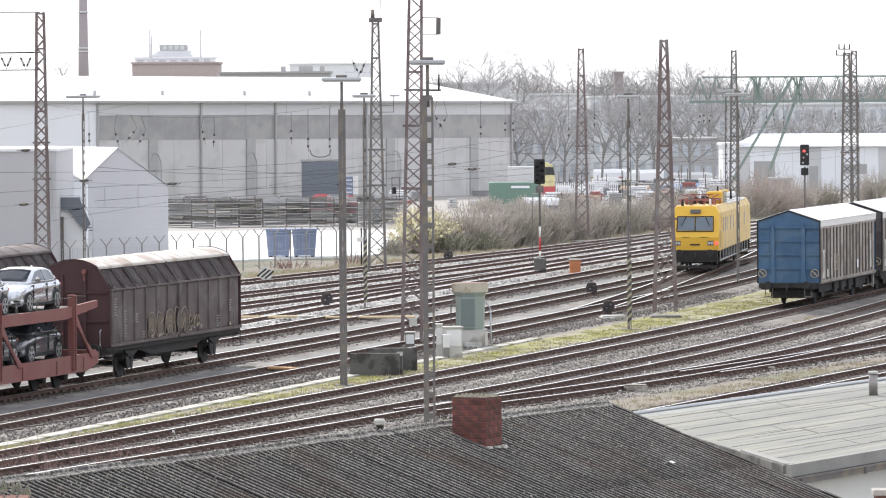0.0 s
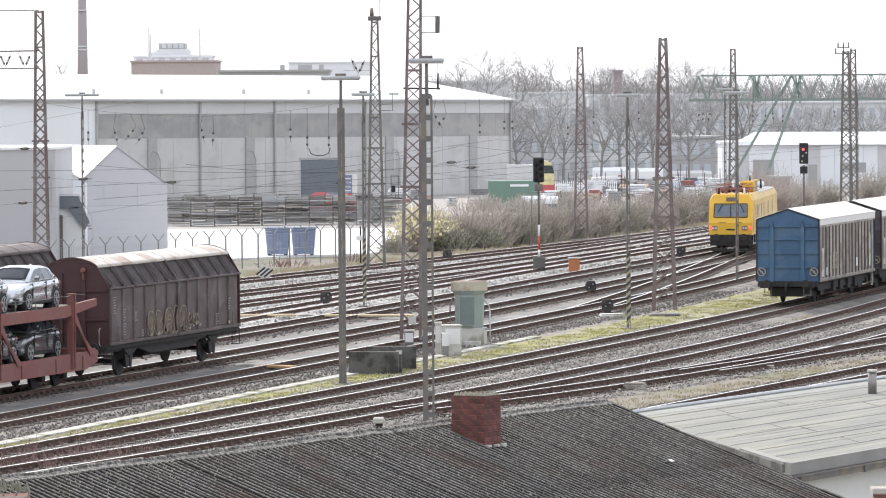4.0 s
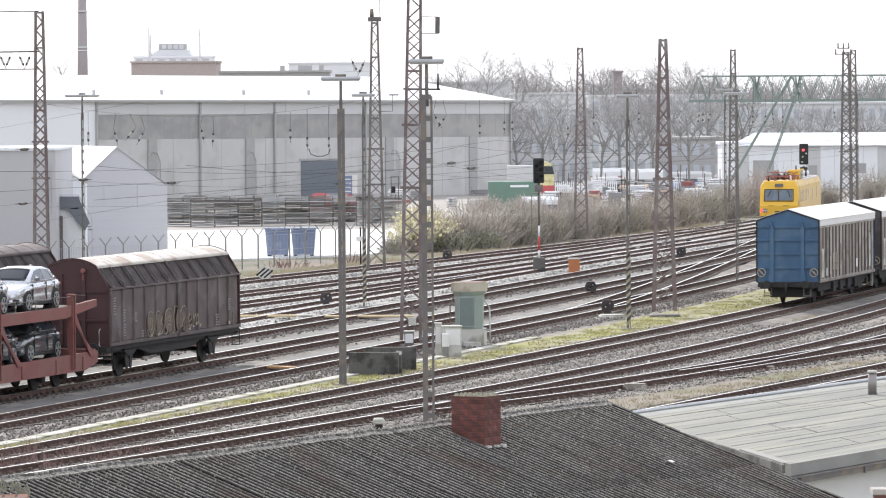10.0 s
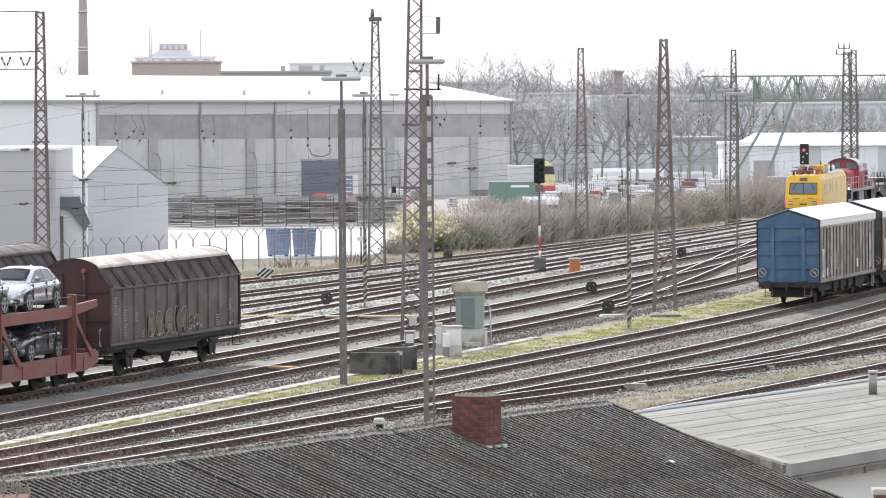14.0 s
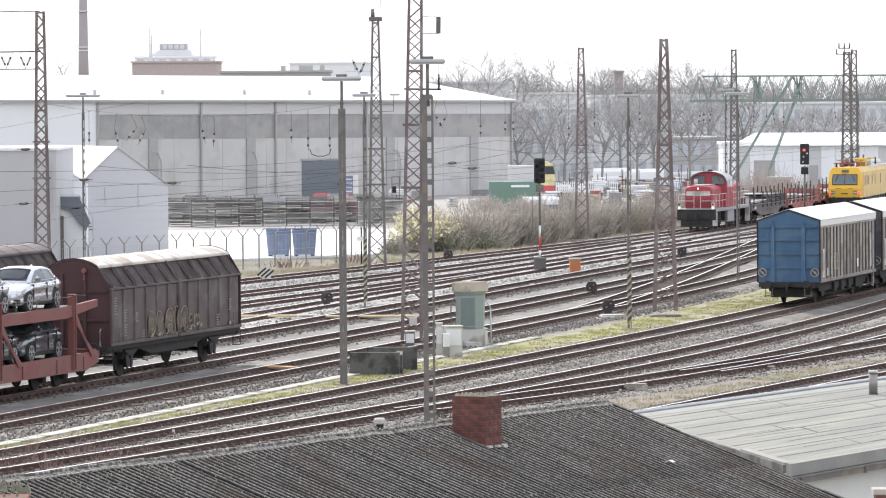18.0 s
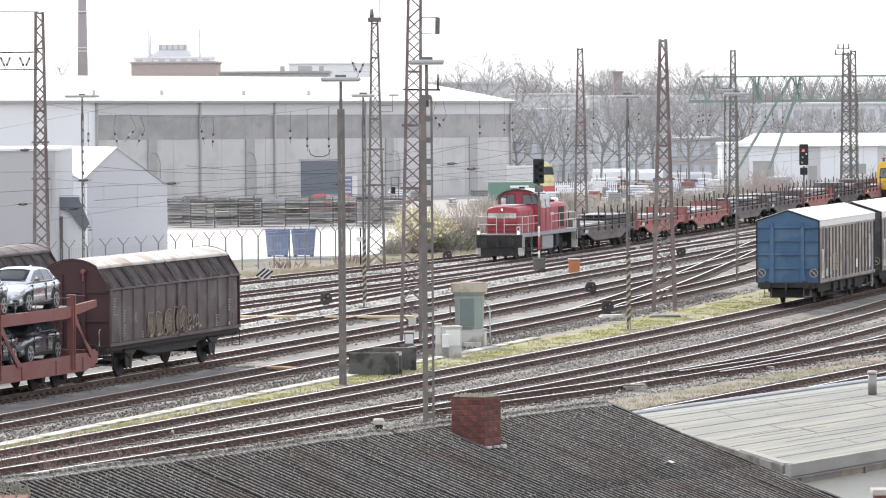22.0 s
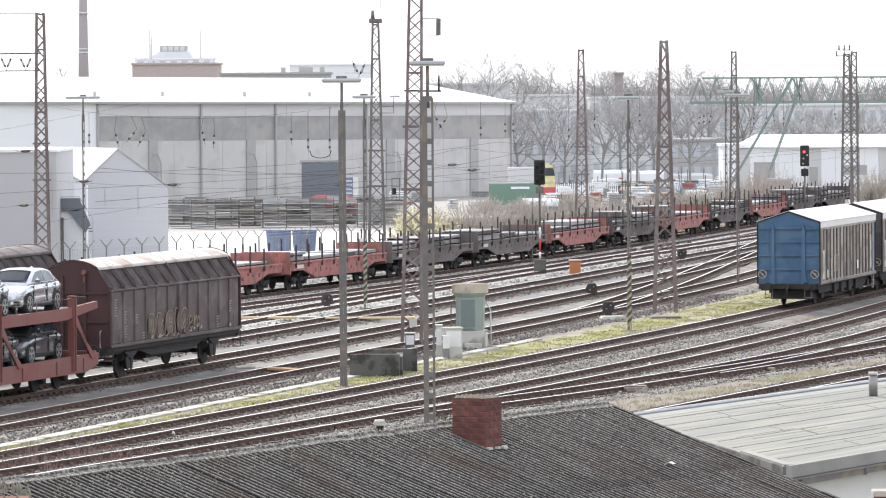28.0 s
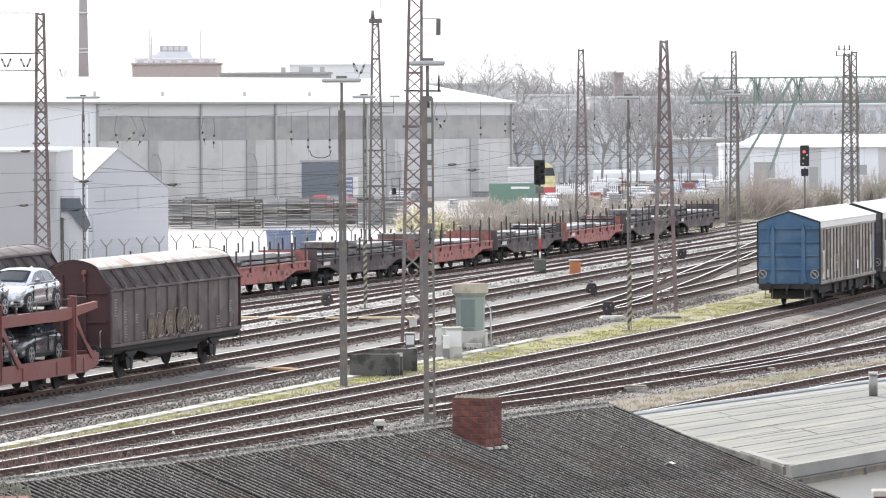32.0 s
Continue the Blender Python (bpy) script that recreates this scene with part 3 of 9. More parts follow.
strip("yard_ballast", "T4", 9, "T12", -3.2, 108, 420, GZ + 0.02, M_BALLAST, "grey ballast and grit of the yard", "ballast")
strip("service_path", "T7", 1.7, "T6", -1.7, 112, 236, GZ + 0.09, M_ASPHALT, "dark grey grit service path beside the track", "path")
strip("service_path", "T8", 1.6, "T7", -1.6, 150, 300, GZ + 0.09, M_ASPHALT, "dark grey grit service path between tracks", "path")
strip("service_path", "T9", 1.7, "T8", -1.6, 190, 300, GZ + 0.09, M_ASPHALT, "grey grit service path between tracks", "path")
strip("grass_strip", "T6", 3.2, "T3", -1.5, 112, 300, GZ + 0.11, M_GRASS, "thin mossy grass strip between the tracks", "grass")
strip("kerb_strip", "T6", 2.75, "T6", 3.22, 112, 205, GZ + 0.165, M_KERB, "pale concrete cable trough cover along the grass", "cable trough")
strip("grass_strip", "T5", 2.2, "T1", -2.2, 150, 190, GZ + 0.1, M_SOIL, "bare ground with dry grass between the tracks", "grass")

# ---- lattice masts and lamp posts ----


def lattice(name, x, y, h, w0, w1, label, mat=None, lean=0, twist=0, step=0.62):
    """Four-legged lattice mast, w0 wide at the foot and w1 at the top."""
    mat = mat or M_RUSTSTEEL
    m = thing(name, pose(x, y, GZ, 0, lean, twist), label, "mast", "catenary masts")
    b = mesh()
    box(b, -w0 * 0.62, w0 * 0.62, -w0 * 0.62, w0 * 0.62, -0.3, 0.2, None, 0, 0.04)
    part("concrete_base", b, M_CONC, m)
    lw, dy = 0.145 * w0 ** 0.5, (w0 + w1) / 4
    for sx in (-1, 1):
        for sy in (-1, 1):
            b = mesh()
            extrude(b, [(sx * w0 / 2, 0.35), (sx * w1 / 2, h), (sx * (w1 / 2 - lw * 0.72), h), (sx * (w0 / 2 - lw), 0.35)], "y", sy * dy - 0.03, sy * dy + 0.03)
            part("leg", b, mat, m)
    z, i = 0.7, 0
    while z < h - 0.3:
        s = step * (0.7 + 0.6 * (1 - z / h))
        z2 = min(z + s, h - 0.1)
        a, c = (w0 + (w1 - w0) * z / h) / 2 - lw * 0.5, (w0 + (w1 - w0) * z2 / h) / 2 - lw * 0.5
        f = 1 if i % 2 else -1
        for sy in (-1, 1):
            part("brace", bar(mesh(), (-f * a, sy * dy, z), (f * c, sy * dy, z2), 0.048), mat, m)
            if z < h * 0.72:
                part("brace", bar(mesh(), (f * a, sy * dy, z), (-f * c, sy * dy, z2), 0.042), mat, m)
            part("side_brace", bar(mesh(), (sy * a, f * dy, z), (sy * c, -f * dy, z2), 0.03), mat, m)
        z, i = z2, i + 1
    for zz in (h * 0.36, h * 0.5, h * 0.62, h * 0.86, h - 0.08):
        a = (w0 + (w1 - w0) * zz / h) / 2
        o = 0.1 if zz < h * 0.6 else 0.0
        for sy in (-1, 1):
            b = mesh()
            box(b, -a - o, a + o, sy * (dy + 0.031) - 0.012, sy * (dy + 0.031) + 0.012, zz - 0.045, zz + 0.045)
            part("tie_plate", b, mat, m)
    return m


def lamp_post(x, y, h, head, label, wide=0.16, twist=0, stripes=False, split=(0.56, 0.16), neck=0.95):
    p = thing("yard_lamp_post", pose(x, y, GZ, 0, 0, twist), label, "lamp post", "yard lamps")
    b = mesh()
    box(b, -0.3, 0.3, -0.3, 0.3, -0.3, 0.14, None, 0, 0.03)
    part("base", b, M_CONC, p)
    top = h - neck
    for s, f in zip((-1, 1), split):
        b = mesh()
        box(b, *sorted((s * wide / 2, s * (wide / 2 - wide * f))), -0.08, 0.08, 0.14, top)
        part("channel", b, M_STEEL, p)
    z = 0.5
    while z < top:
        b = mesh()
        box(b, -wide * 0.4, wide * 0.4, -0.07, 0.07, z, z + 0.16)
        part("batten_plate", b, M_STEEL, p)
        z += 0.62
    b = mesh()
    tube(b, (0, 0, top - 0.3), (0, 0, h - 0.02), 0.06, 0.05, 10)
    part("pole", b, M_STEEL, p)
    b = mesh()
    box(b, -head * 0.5, head * 0.5, -0.17, 0.17, h, h + 0.13, None, 0, 0.04)
    ob = part("lamp_head", b, M_LAMP, p)
    b = mesh()
    box(b, -head * 0.46, head * 0.46, -0.13, 0.13, h - 0.025, h - 0.001)
    part("diffuser", b, M_CONC_L, ob)
    b = mesh()
    box(b, -0.18, 0.18, -0.12, 0.12, h + 0.131, h + 0.21)
    part("bracket", b, M_STEEL, p)
    if stripes:
        for i in range(20):
            b = mesh()
            g, z0 = wide / 2 + 0.006, 0.25 + i * 0.145
            extrude(b, [(-g, z0), (g, z0 + 0.16), (g, z0 + 0.3), (-g, z0 + 0.14)], "y", -0.086, 0.086)
            part("warning_band", b, M_BANDDARK if i % 2 else M_YELLOWP, p, "black and pale yellow warning band")
    return p


M_BANDDARK = material("faded_warning_black", (0.07, 0.067, 0.065), 0.8, 0, 0.3)
M_YELLOWP = material("faded_warning_yellow", (0.34, 0.315, 0.225), 0.8, 0, 0.2)
lattice_big = lattice("catenary_mast", -1.25, 198.5, 17.5, 0.88, 0.5, step=0.5, lean=1.0, label="tall rusty lattice mast with pinkish paint")
two = lattice("catenary_mast", -3.6, 277.8, 13.9, 1.05, 0.42, "rusty grey lattice mast on a concrete plinth", M_STEEL)
b = mesh()
box(b, -0.36, 0.36, -0.3, 0.3, 13.91, 14.15, None, 0, 0.03)
part("head_plate", b, M_STEEL, two)
b = mesh()
tube(b, (-0.15, 0, 14.151), (-0.15, 0, 14.6), 0.12, 0.09, 10)
part("head_insulator", b, M_STEEL, two)
b = mesh()
sweep(b, [(0.25, 0, 14.1), (0.28, 0, 15.2), (0.08, 0, 15.22)], 0.02)
part("earthing_rod", b, M_STEEL, two)
b = mesh()
sweep(b, [(0.3, 0, 9.0), (0.95, 0, 9.0), (0.95, 0, 9.85)], 0.03)
bar(b, (0.3, 0, 9.35), (0.95, 0, 9.35), 0.04)
arm_ = part("lamp_bracket", b, M_STEEL, two)
b = mesh()
box(b, 0.75, 1.3, -0.12, 0.12, 9.85, 9.96, None, 0, 0.03)
part("side_lamp", b, M_LAMP, arm_)
lattice("catenary_mast", -22.7, 288.0, 14.75, 0.95, 0.5, "rusty lattice mast carrying the cross-span", M_RUSTSTEEL)
lattice("catenary_mast", 9.2, 336.1, 12.9, 1.0, 0.4, "rusty lattice mast among bare bushes")
lattice("catenary_mast", 9.75, 223.3, 12.3, 1.1, 0.36, "rusty lattice mast with a small station sign")
lattice("catenary_mast", 22.1, 385.0, 13.1, 0.85, 0.4, "grey lattice mast beside the far track", M_STEEL)
far_mast = lattice("catenary_mast", 34.3, 431.0, 13.2, 1.1, 0.55, "grey lattice mast with line insulators", M_STEEL)
lattice("catenary_mast", 35.4, 437.0, 13.4, 0.7, 0.5, "grey lattice mast next to another mast", M_STEEL)
big = lattice_big
for z, x0, x1 in ((13.0, -0.9, 0.5), (13.5, -0.7, 0.3)):
    b = mesh()
    bar(b, (x0, 0, z), (x1, 0, z), 0.08)
    for x in (x0 + 0.05, (x0 + x1) / 2, x1 - 0.05):
        tube(b, (x, 0, z), (x, 0, z + 0.45), 0.07, 0.05, 8)
    part("line_arm", b, M_STEEL, far_mast)
b = mesh()
bar(b, (0.2, 0, 12.97), (0.95, 0, 12.97), 0.03)
bar(b, (0.2, 0, 12.33), (0.95, 0, 12.33), 0.03)
part("bracket", b, M_STEEL, big)
b = mesh()
box(b, 0.82, 1.0, -0.05, 0.05, 12.33, 12.97)
part("plate", b, M_STEEL, big, "small grey plate on a bracket")
b = mesh()
bar(b, (-0.4, 0, 10.15), (1.05, 0, 10.15), 0.07)
part("cross_arm", b, M_DARK, big)
for x in (0.95,):
    b = mesh()
    tube(b, (x, 0, 10.15), (x, 0, 10.75), 0.05, 0.03, 8)
    part("insulator_stub", b, M_DARK, big)
b = mesh()
box(b, -0.1, 0.2, -0.46, -0.42, 0.95, 1.25)
part("sign_plate", b, M_CONC_L, big, "small pale sign plate")
lamp_post(-3.4, 172.5, 10.44, 1.36, "grey steel channel lamp post with a flat lamp head", 0.25, split=(0.5, 0.47))
lamp_post(-0.42, 148.6, 10.86, 1.05, "grey steel channel lamp post beside the shed", 0.34, split=(0.45, 0.2))
lamp_post(7.75, 211.6, 9.75, 0.92, "grey lamp post with warning bands on the grass strip", stripes=True)
lamp_post(-3.6, 235.2, 9.85, 1.1, "grey lamp post with warning bands between tracks", stripes=True)
lamp_post(15.1, 260.0, 9.8, 1.25, "grey lamp post beside the crossover")
lamp_post(20.0, 358.5, 10.0, 1.2, "grey lamp post by the far tracks")
lamp_post(36.0, 440.0, 9.7, 1.3, "grey lamp post behind the covered wagons")
lamp_post(-20.6, 292.0, 9.9, 2.0, "grey lamp post before the grey halls")

# ---- signals, boxes, relay hut ----
sg = thing("main_signal", pose(5.3, 277.8, GZ), "tall dark colour-light signal on a red and white post", "signal", "signals")
b = mesh()
box(b, -0.33, 0.33, -0.3, 0.3, -0.2, 0.95, None, 0, 0.04)
part("plinth", b, M_PIT, sg)
for i, (m, h0, h1) in enumerate(((M_WHITE, 0.95, 1.35), (M_RED, 1.35, 2.1), (M_WHITE, 2.1, 2.7), (M_STEEL, 2.7, 5.02))):
    b = mesh()
    tube(b, (0, 0, h0), (0, 0, h1), 0.06, 0.06, 10)
    part("post_section", b, m, sg)
b = mesh()
box(b, -0.3, 0.3, -0.2, 0.2, 5.02, 6.38, None, 0, 0.06)
head = part("signal_head", b, M_BLACK, sg)
for i in range(6):
    b = mesh()
    tube(b, (-0.13 + 0.26 * (i % 2), -0.2, 5.2 + 0.19 * i), (-0.13 + 0.26 * (i % 2), -0.36, 5.2 + 0.19 * i), 0.085, 0.085, 10, caps=False)
    part("lens_hood", b, M_BLACK, head)
b = mesh()
box(b, -0.22, 0.22, -0.16, 0.16, 4.55, 4.92)
box(b, -0.38, 0.38, -0.3, 0.4, 4.46, 4.5)
bar(b, (-0.4, 0.3, 0.7), (-0.4, 0.2, 4.4), 0.03)
part("service_platform", b, M_STEEL, sg)

sr = thing("main_signal", pose(27.7, 388.9, GZ), "colour-light signal showing a red aspect", "signal", "signals")
b = mesh()
tube(b, (0, 0, 0), (0, 0, 4.2), 0.08, 0.08, 10)
part("post", b, M_STEEL, sr)
b = mesh()
box(b, -0.34, 0.34, -0.2, 0.2, 4.3, 5.9, None, 0, 0.05)
head = part("signal_head", b, M_BLACK, sr)
b = mesh()
box(b, -0.28, 0.28, -0.2, 0.2, 3.55, 4.1, None, 0, 0.04)
part("speed_indicator", b, M_BLACK, sr)
for x in (-0.05,):
    b = mesh()
    tube(b, (x, -0.21, 5.4), (x, -0.25, 5.4), 0.11, 0.1, 12)
    part("lens", b, glow("signal_red", (1.0, 0.1, 0.1), 0.9), head, "lit red lens")
for x, z in ((-0.1, 4.9), (0.18, 5.15), (-0.14, 4.5)):
    b = mesh()
    tube(b, (x, -0.21, z), (x, -0.25, z), 0.07, 0.07, 10)
    part("lens", b, M_CONC_L, head)


def shunt_signal(x, y, label):
    s = thing("shunting_signal", pose(x, y, GZ) @ Matrix.Scale(0.7, 4), label, "signal", "shunting signals")
    b = mesh()
    box(b, -0.22, 0.22, -0.18, 0.18, -0.1, 0.45, None, 0, 0.04)
    part("foot", b, M_STAKE, s)
    b = mesh()
    extrude(b, [(-0.36, 0.45), (0.36, 0.45), (0.4, 0.85), (0.25, 1.12), (-0.25, 1.12), (-0.4, 0.85)], "y", -0.16, 0.16)
    h = part("head", b, M_STAKE, s)
    for q, z in ((-0.12, 0.68), (0.14, 0.9)):
        b = mesh()
        tube(b, (q, -0.161, z), (q, -0.2, z), 0.06, 0.06, 10)
        part("lens", b, M_LAMP, h)
        b = mesh()
        tube(b, (q, -0.161, z + 0.02), (q, -0.32, z + 0.03), 0.09, 0.1, 10, caps=False)
        part("lens_hood", b, M_STAKE, h)


shunt_signal(-5.4, 235.8, "low black shunting signal on the grit path")
shunt_signal(7.2, 246.6, "low black shunting signal between tracks")
shunt_signal(7.3, 224.9, "low black shunting signal beside the points")
shunt_signal(14.1, 300.0, "low black shunting signal near the crossover")
shunt_signal(0.3, 296.9, "low black shunting signal by the bushes")

ob_ = thing("orange_cabinet", pose(7.2, 277.4, GZ), "small orange trackside cabinet with a pale lid", "cabinet")
b = mesh()
box(b, -0.3, 0.3, -0.3, 0.3, 0.0, 0.85, None, 0, 0.03)
body = part("body", b, material("orange_paint", (0.55, 0.2, 0.07), 0.6, 0, 0.15), ob_)
b = mesh()
box(b, -0.34, 0.34, -0.34, 0.34, 0.851, 0.93, None, 0, 0.02)
part("lid", b, M_CONC_L, ob_)
b = mesh()
box(b, -0.25, 0.25, -0.315, -0.301, 0.08, 0.78)
part("door", b, material("orange_door", (0.5, 0.19, 0.08), 0.6, 0, 0.15), body)

M_HUT = material("pale_green_grp", (0.29, 0.345, 0.315), 0.6, 0, 0.15, 1.5, 0.1, 20, (0.33, 0.33, 0.28), 0.3, 1.0)
hut = thing("relay_hut", pose(1.05, 198.6, GZ, 0, 0, -8), "small octagonal pale green hut with a wide flared top", "hut")
o8 = [(math.cos(radians(45 * i + 22.5)), math.sin(radians(45 * i + 22.5))) for i in range(8)]


def oct_ring(bm, r0, r1, z0, z1):
    a = [bm.verts.new((r0 * x, r0 * y, z0)) for x, y in o8]
    c = [bm.verts.new((r1 * x, r1 * y, z1)) for x, y in o8]
    for i in range(8):
        bm.faces.new((a[i], a[(i + 1) % 8], c[(i + 1) % 8], c[i]))
    bm.faces.new(a[::-1])
    bm.faces.new(c)


b = mesh()
oct_ring(b, 0.57, 0.6, 0.8, 2.08)
body = part("body", b, M_HUT, hut)
b = mesh()
oct_ring(b, 0.6, 0.72, 2.081, 2.25)
part("flare", b, M_HUT, hut)
b = mesh()
oct_ring(b, 0.73, 0.75, 2.251, 2.58)
part("roof_band", b, material("stained_cream_grp", (0.5, 0.46, 0.37), 0.7, 0, 0.15, 1.5, 0.1, 20, (0.3, 0.2, 0.13), 0.3, 1.6), hut, "stained cream roof band")
b = mesh()
oct_ring(b, 0.73, 0.66, 2.581, 2.61)
part("roof_lid", b, material("rusty_lid", (0.22, 0.15, 0.12), 0.8, 0, 0.3), hut, "rusty brown lid")
b = mesh()
box(b, -0.5, 0.62, -0.5, 0.45, 0.0, 0.79, None, 0, 0.02)
part("concrete_foot", b, M_CONC_L, hut, "pale stained concrete foot")
b = mesh()
box(b, -0.3, 0.26, -0.61, -0.585, 0.92, 2.0)
part("door", b, material("dark_green_door", (0.17, 0.21, 0.2), 0.5, 0, 0.1), body, "dark green door panel")
b = mesh()
box(b, -0.34, 0.3, -0.6, -0.57, 0.88, 2.04)
part("door_frame", b, M_HUT, body)
b = mesh()
box(b, -0.1, 0.55, -0.95, -0.7, 0.0, 0.3, None, 0, 0.02)
box(b, -0.6, -0.2, -1.0, -0.62, 0.3, 0.38)
part("concrete_step", b, M_CONC_L, hut)
b = mesh()
for p, q in (((0.62, -0.3, 1.95), (0.85, -0.4, 1.6)), ((0.85, -0.4, 1.6), (0.88, -0.45, 0.1)), ((0.62, -0.1, 0.75), (0.88, -0.42, 0.75))):
    tube(b, p, q, 0.03, 0.03, 8)
part("cable_pipe", b, M_LAMP, hut)
b = mesh()
sweep(b, [(-0.6, -0.2, 2.0), (-0.72, -0.3, 1.7), (-0.72, -0.3, 0.1)], 0.03, 6)
part("cable_pipe", b, M_STEEL, hut)


def cabinet(x, y, w, d, h, label, mat, twist=0, panel=None):
    c = thing("switch_cabinet", pose(x, y, GZ, 0, 0, twist), label, "cabinet", "switch cabinets")
    b = mesh()
    box(b, -w / 2, w / 2, -d / 2, d / 2, 0.0, h, None, 0, 0.02)
    bo = part("body", b, mat, c)
    b = mesh()
    box(b, -w / 2 - 0.03, w / 2 + 0.03, -d / 2 - 0.03, d / 2 + 0.03, h + 0.001, h + 0.06, None, 0, 0.01)
    part("lid", b, M_CONC_L, c)
    b = mesh()
    box(b, -w * 0.42, w * 0.42, -d / 2 - 0.015, -d / 2 - 0.001, h * 0.45, h * 0.93)
    part("door", b, M_WHITE, bo)
    b = mesh()
    box(b, -w * 0.42, w * 0.42, -d / 2 - 0.02, -d / 2 - 0.001, h * 0.05, h * 0.43)
    part("lower_panel", b, panel or mat, bo)


cabinet(-0.17, 191.0, 0.22, 0.4, 1.3, "narrow white switch cabinet beside the hut", M_CONC_L)
cabinet(0.33, 190.5, 0.66, 0.5, 1.22, "wide pale concrete switch cabinet", M_CONC_L, 12)
sbx = thing("small_switch_box", pose(0.1, 189.85, GZ), "small white switch box on a grey foot", "switch box")
b = mesh()
box(b, -0.12, 0.12, 0.02, 0.2, 0.0, 0.5)
part("foot", b, M_CONC, sbx)
b = mesh()
box(b, -0.14, 0.14, 0.0, 0.22, 0.501, 1.0, None, 0, 0.02)
part("case", b, M_WHITE, sbx)
cabinet(-1.3, 196.6, 0.36, 0.3, 0.75, "small dark grey switch box at the mast foot", M_STEEL)

cp = thing("concrete_pit", pose(-2.3, 178.5, GZ), "low dark stained concrete pit walls", "concrete pit")
b = mesh()
box(b, -1.0, 0.75, -0.12, 0.12, -0.2, 0.9, Matrix.Rotation(radians(-6), 4, "Z"), 0, 0.015)
part("front_wall", b, M_PIT, cp)
b = mesh()
box(b, -0.45, 1.35, -0.12, 0.12, -0.2, 0.92, Matrix.Translation((0, 3.2, 0)), 0, 0.015)
part("rear_wall", b, M_PIT, cp)
b = mesh()
box(b, 0.62, 0.85, 0.1, 3.0, -0.2, 0.8, None, 0, 0.015)
part("side_wall", b, M_PIT, cp)


def crossing_board(x, y, ln, rot, label, mat):
    b = mesh()
    box(b, -ln / 2, ln / 2, -0.22, 0.22, -0.06, 0.035, None, 0, 0.02)
    t = thing("timber_crossing_board", pose(x, y, -0.04, 0, 0, rot), label, "board", "crossing boards")
    part("plank", b, mat, t)


M_ORANGEWOOD = material("orange_timber", (0.52, 0.32, 0.17), 0.8, 0, 0.25, 1, 0.3, 20)
M_YELLOWWOOD = material("yellowed_timber", (0.6, 0.48, 0.3), 0.8, 0, 0.25, 1, 0.3, 20)
crossing_board(-5.9, 181.0, 1.6, -42, "orange timber crossing board between the rails", M_ORANGEWOOD)
crossing_board(-7.1, 182.2, 0.7, 5, "pale worn timber board at the rail", M_CONC_L)
crossing_board(-7.7, 222.8, 2.6, -2, "yellowed timber crossing board", M_YELLOWWOOD)
crossing_board(-3.2, 221.8, 3.9, -4, "yellowed timber crossing board", M_YELLOWWOOD)
crossing_board(-6.0, 222.6, 0.7, 0, "pale concrete board between timber boards", M_CONC_L)


M_OLDCASE = material("weathered_case", (0.26, 0.235, 0.2), 0.85, 0, 0.35, 3, 0.2, 20, (0.42, 0.4, 0.36), 0.35, 3.0)


def small_box(name, x, y, w, d, h, mat, label, category, twist=0, cap=None):
    t = thing(name, pose(x, y, GZ, 0, 0, twist), label, category)
    b = mesh()
    box(b, -w / 2, w / 2, -d / 2, d / 2, 0, h, None, 0, 0.03)
    part("case", b, mat, t)
    b = mesh()
    box(b, -w * 0.45, w * 0.45, -d * 0.45, d * 0.45, h + 0.001, h + 0.05, None, 0, 0.015)
    part("cover", b, cap or mat, t)


small_box("point_machine", 6.34, 167.96, 0.75, 0.5, 0.3, M_OLDCASE, "grey-brown point machine case beside the switch", "point machine", -10)
small_box("point_machine", 5.70, 167.40, 0.3, 0.4, 0.14, M_CONC_L, "small pale point motor cover", "point machine", -10)
small_box("point_machine", 11.59, 179.84, 0.3, 0.5, 0.2, M_OLDCASE, "small grey-brown trackside case", "trackside case")
small_box("cable_case", 4.53, 258.48, 0.3, 0.4, 0.2, M_CONC_L, "small pale trackside case between tracks", "trackside case")
small_box("cable_case", 10.16, 298.84, 0.4, 0.5, 0.3, M_CONC_L, "pale trackside case near the far tracks", "trackside case")
small_box("cable_case", 12.11, 317.57, 0.5, 0.8, 0.3, M_CONC_L, "pale concrete block between far tracks", "trackside case")
small_box("cable_case", -7.28, 136.67, 0.8, 0.35, 0.22, M_CONC_L, "flat pale concrete slab beside the track", "slab", -15)
small_box("cable_case", -7.76, 135.48, 0.25, 0.4, 0.22, M_WHITE, "small pale slab beside the track", "slab", -15)
small_box("cable_case", 15.98, 329.62, 0.3, 0.5, 0.3, M_DARK, "small dark trackside case", "trackside case")
small_box("rubble", 7.41, 222.07, 1.1, 0.8, 0.22, M_CONC_L, "pale concrete footing in the grass", "footing", 8)
lant = thing("point_lantern", pose(-1.90, 149.28, GZ), "small point lantern with a pale domed top", "point lantern")
b = mesh()
bar(b, (-0.12, 0, 0), (0, 0, 0.25), 0.05)
bar(b, (0.14, 0, 0), (0.02, 0, 0.25), 0.05)
box(b, -0.1, 0.12, -0.08, 0.08, 0.2, 0.3)
part("stand", b, M_DARK, lant)
b = mesh()
tube(b, (0, 0, 0.28), (0, 0, 0.36), 0.15, 0.2, 12)
tube(b, (0, 0, 0.361), (0, 0, 0.46), 0.2, 0.14, 12)
part("lantern", b, M_CONC_L, lant)
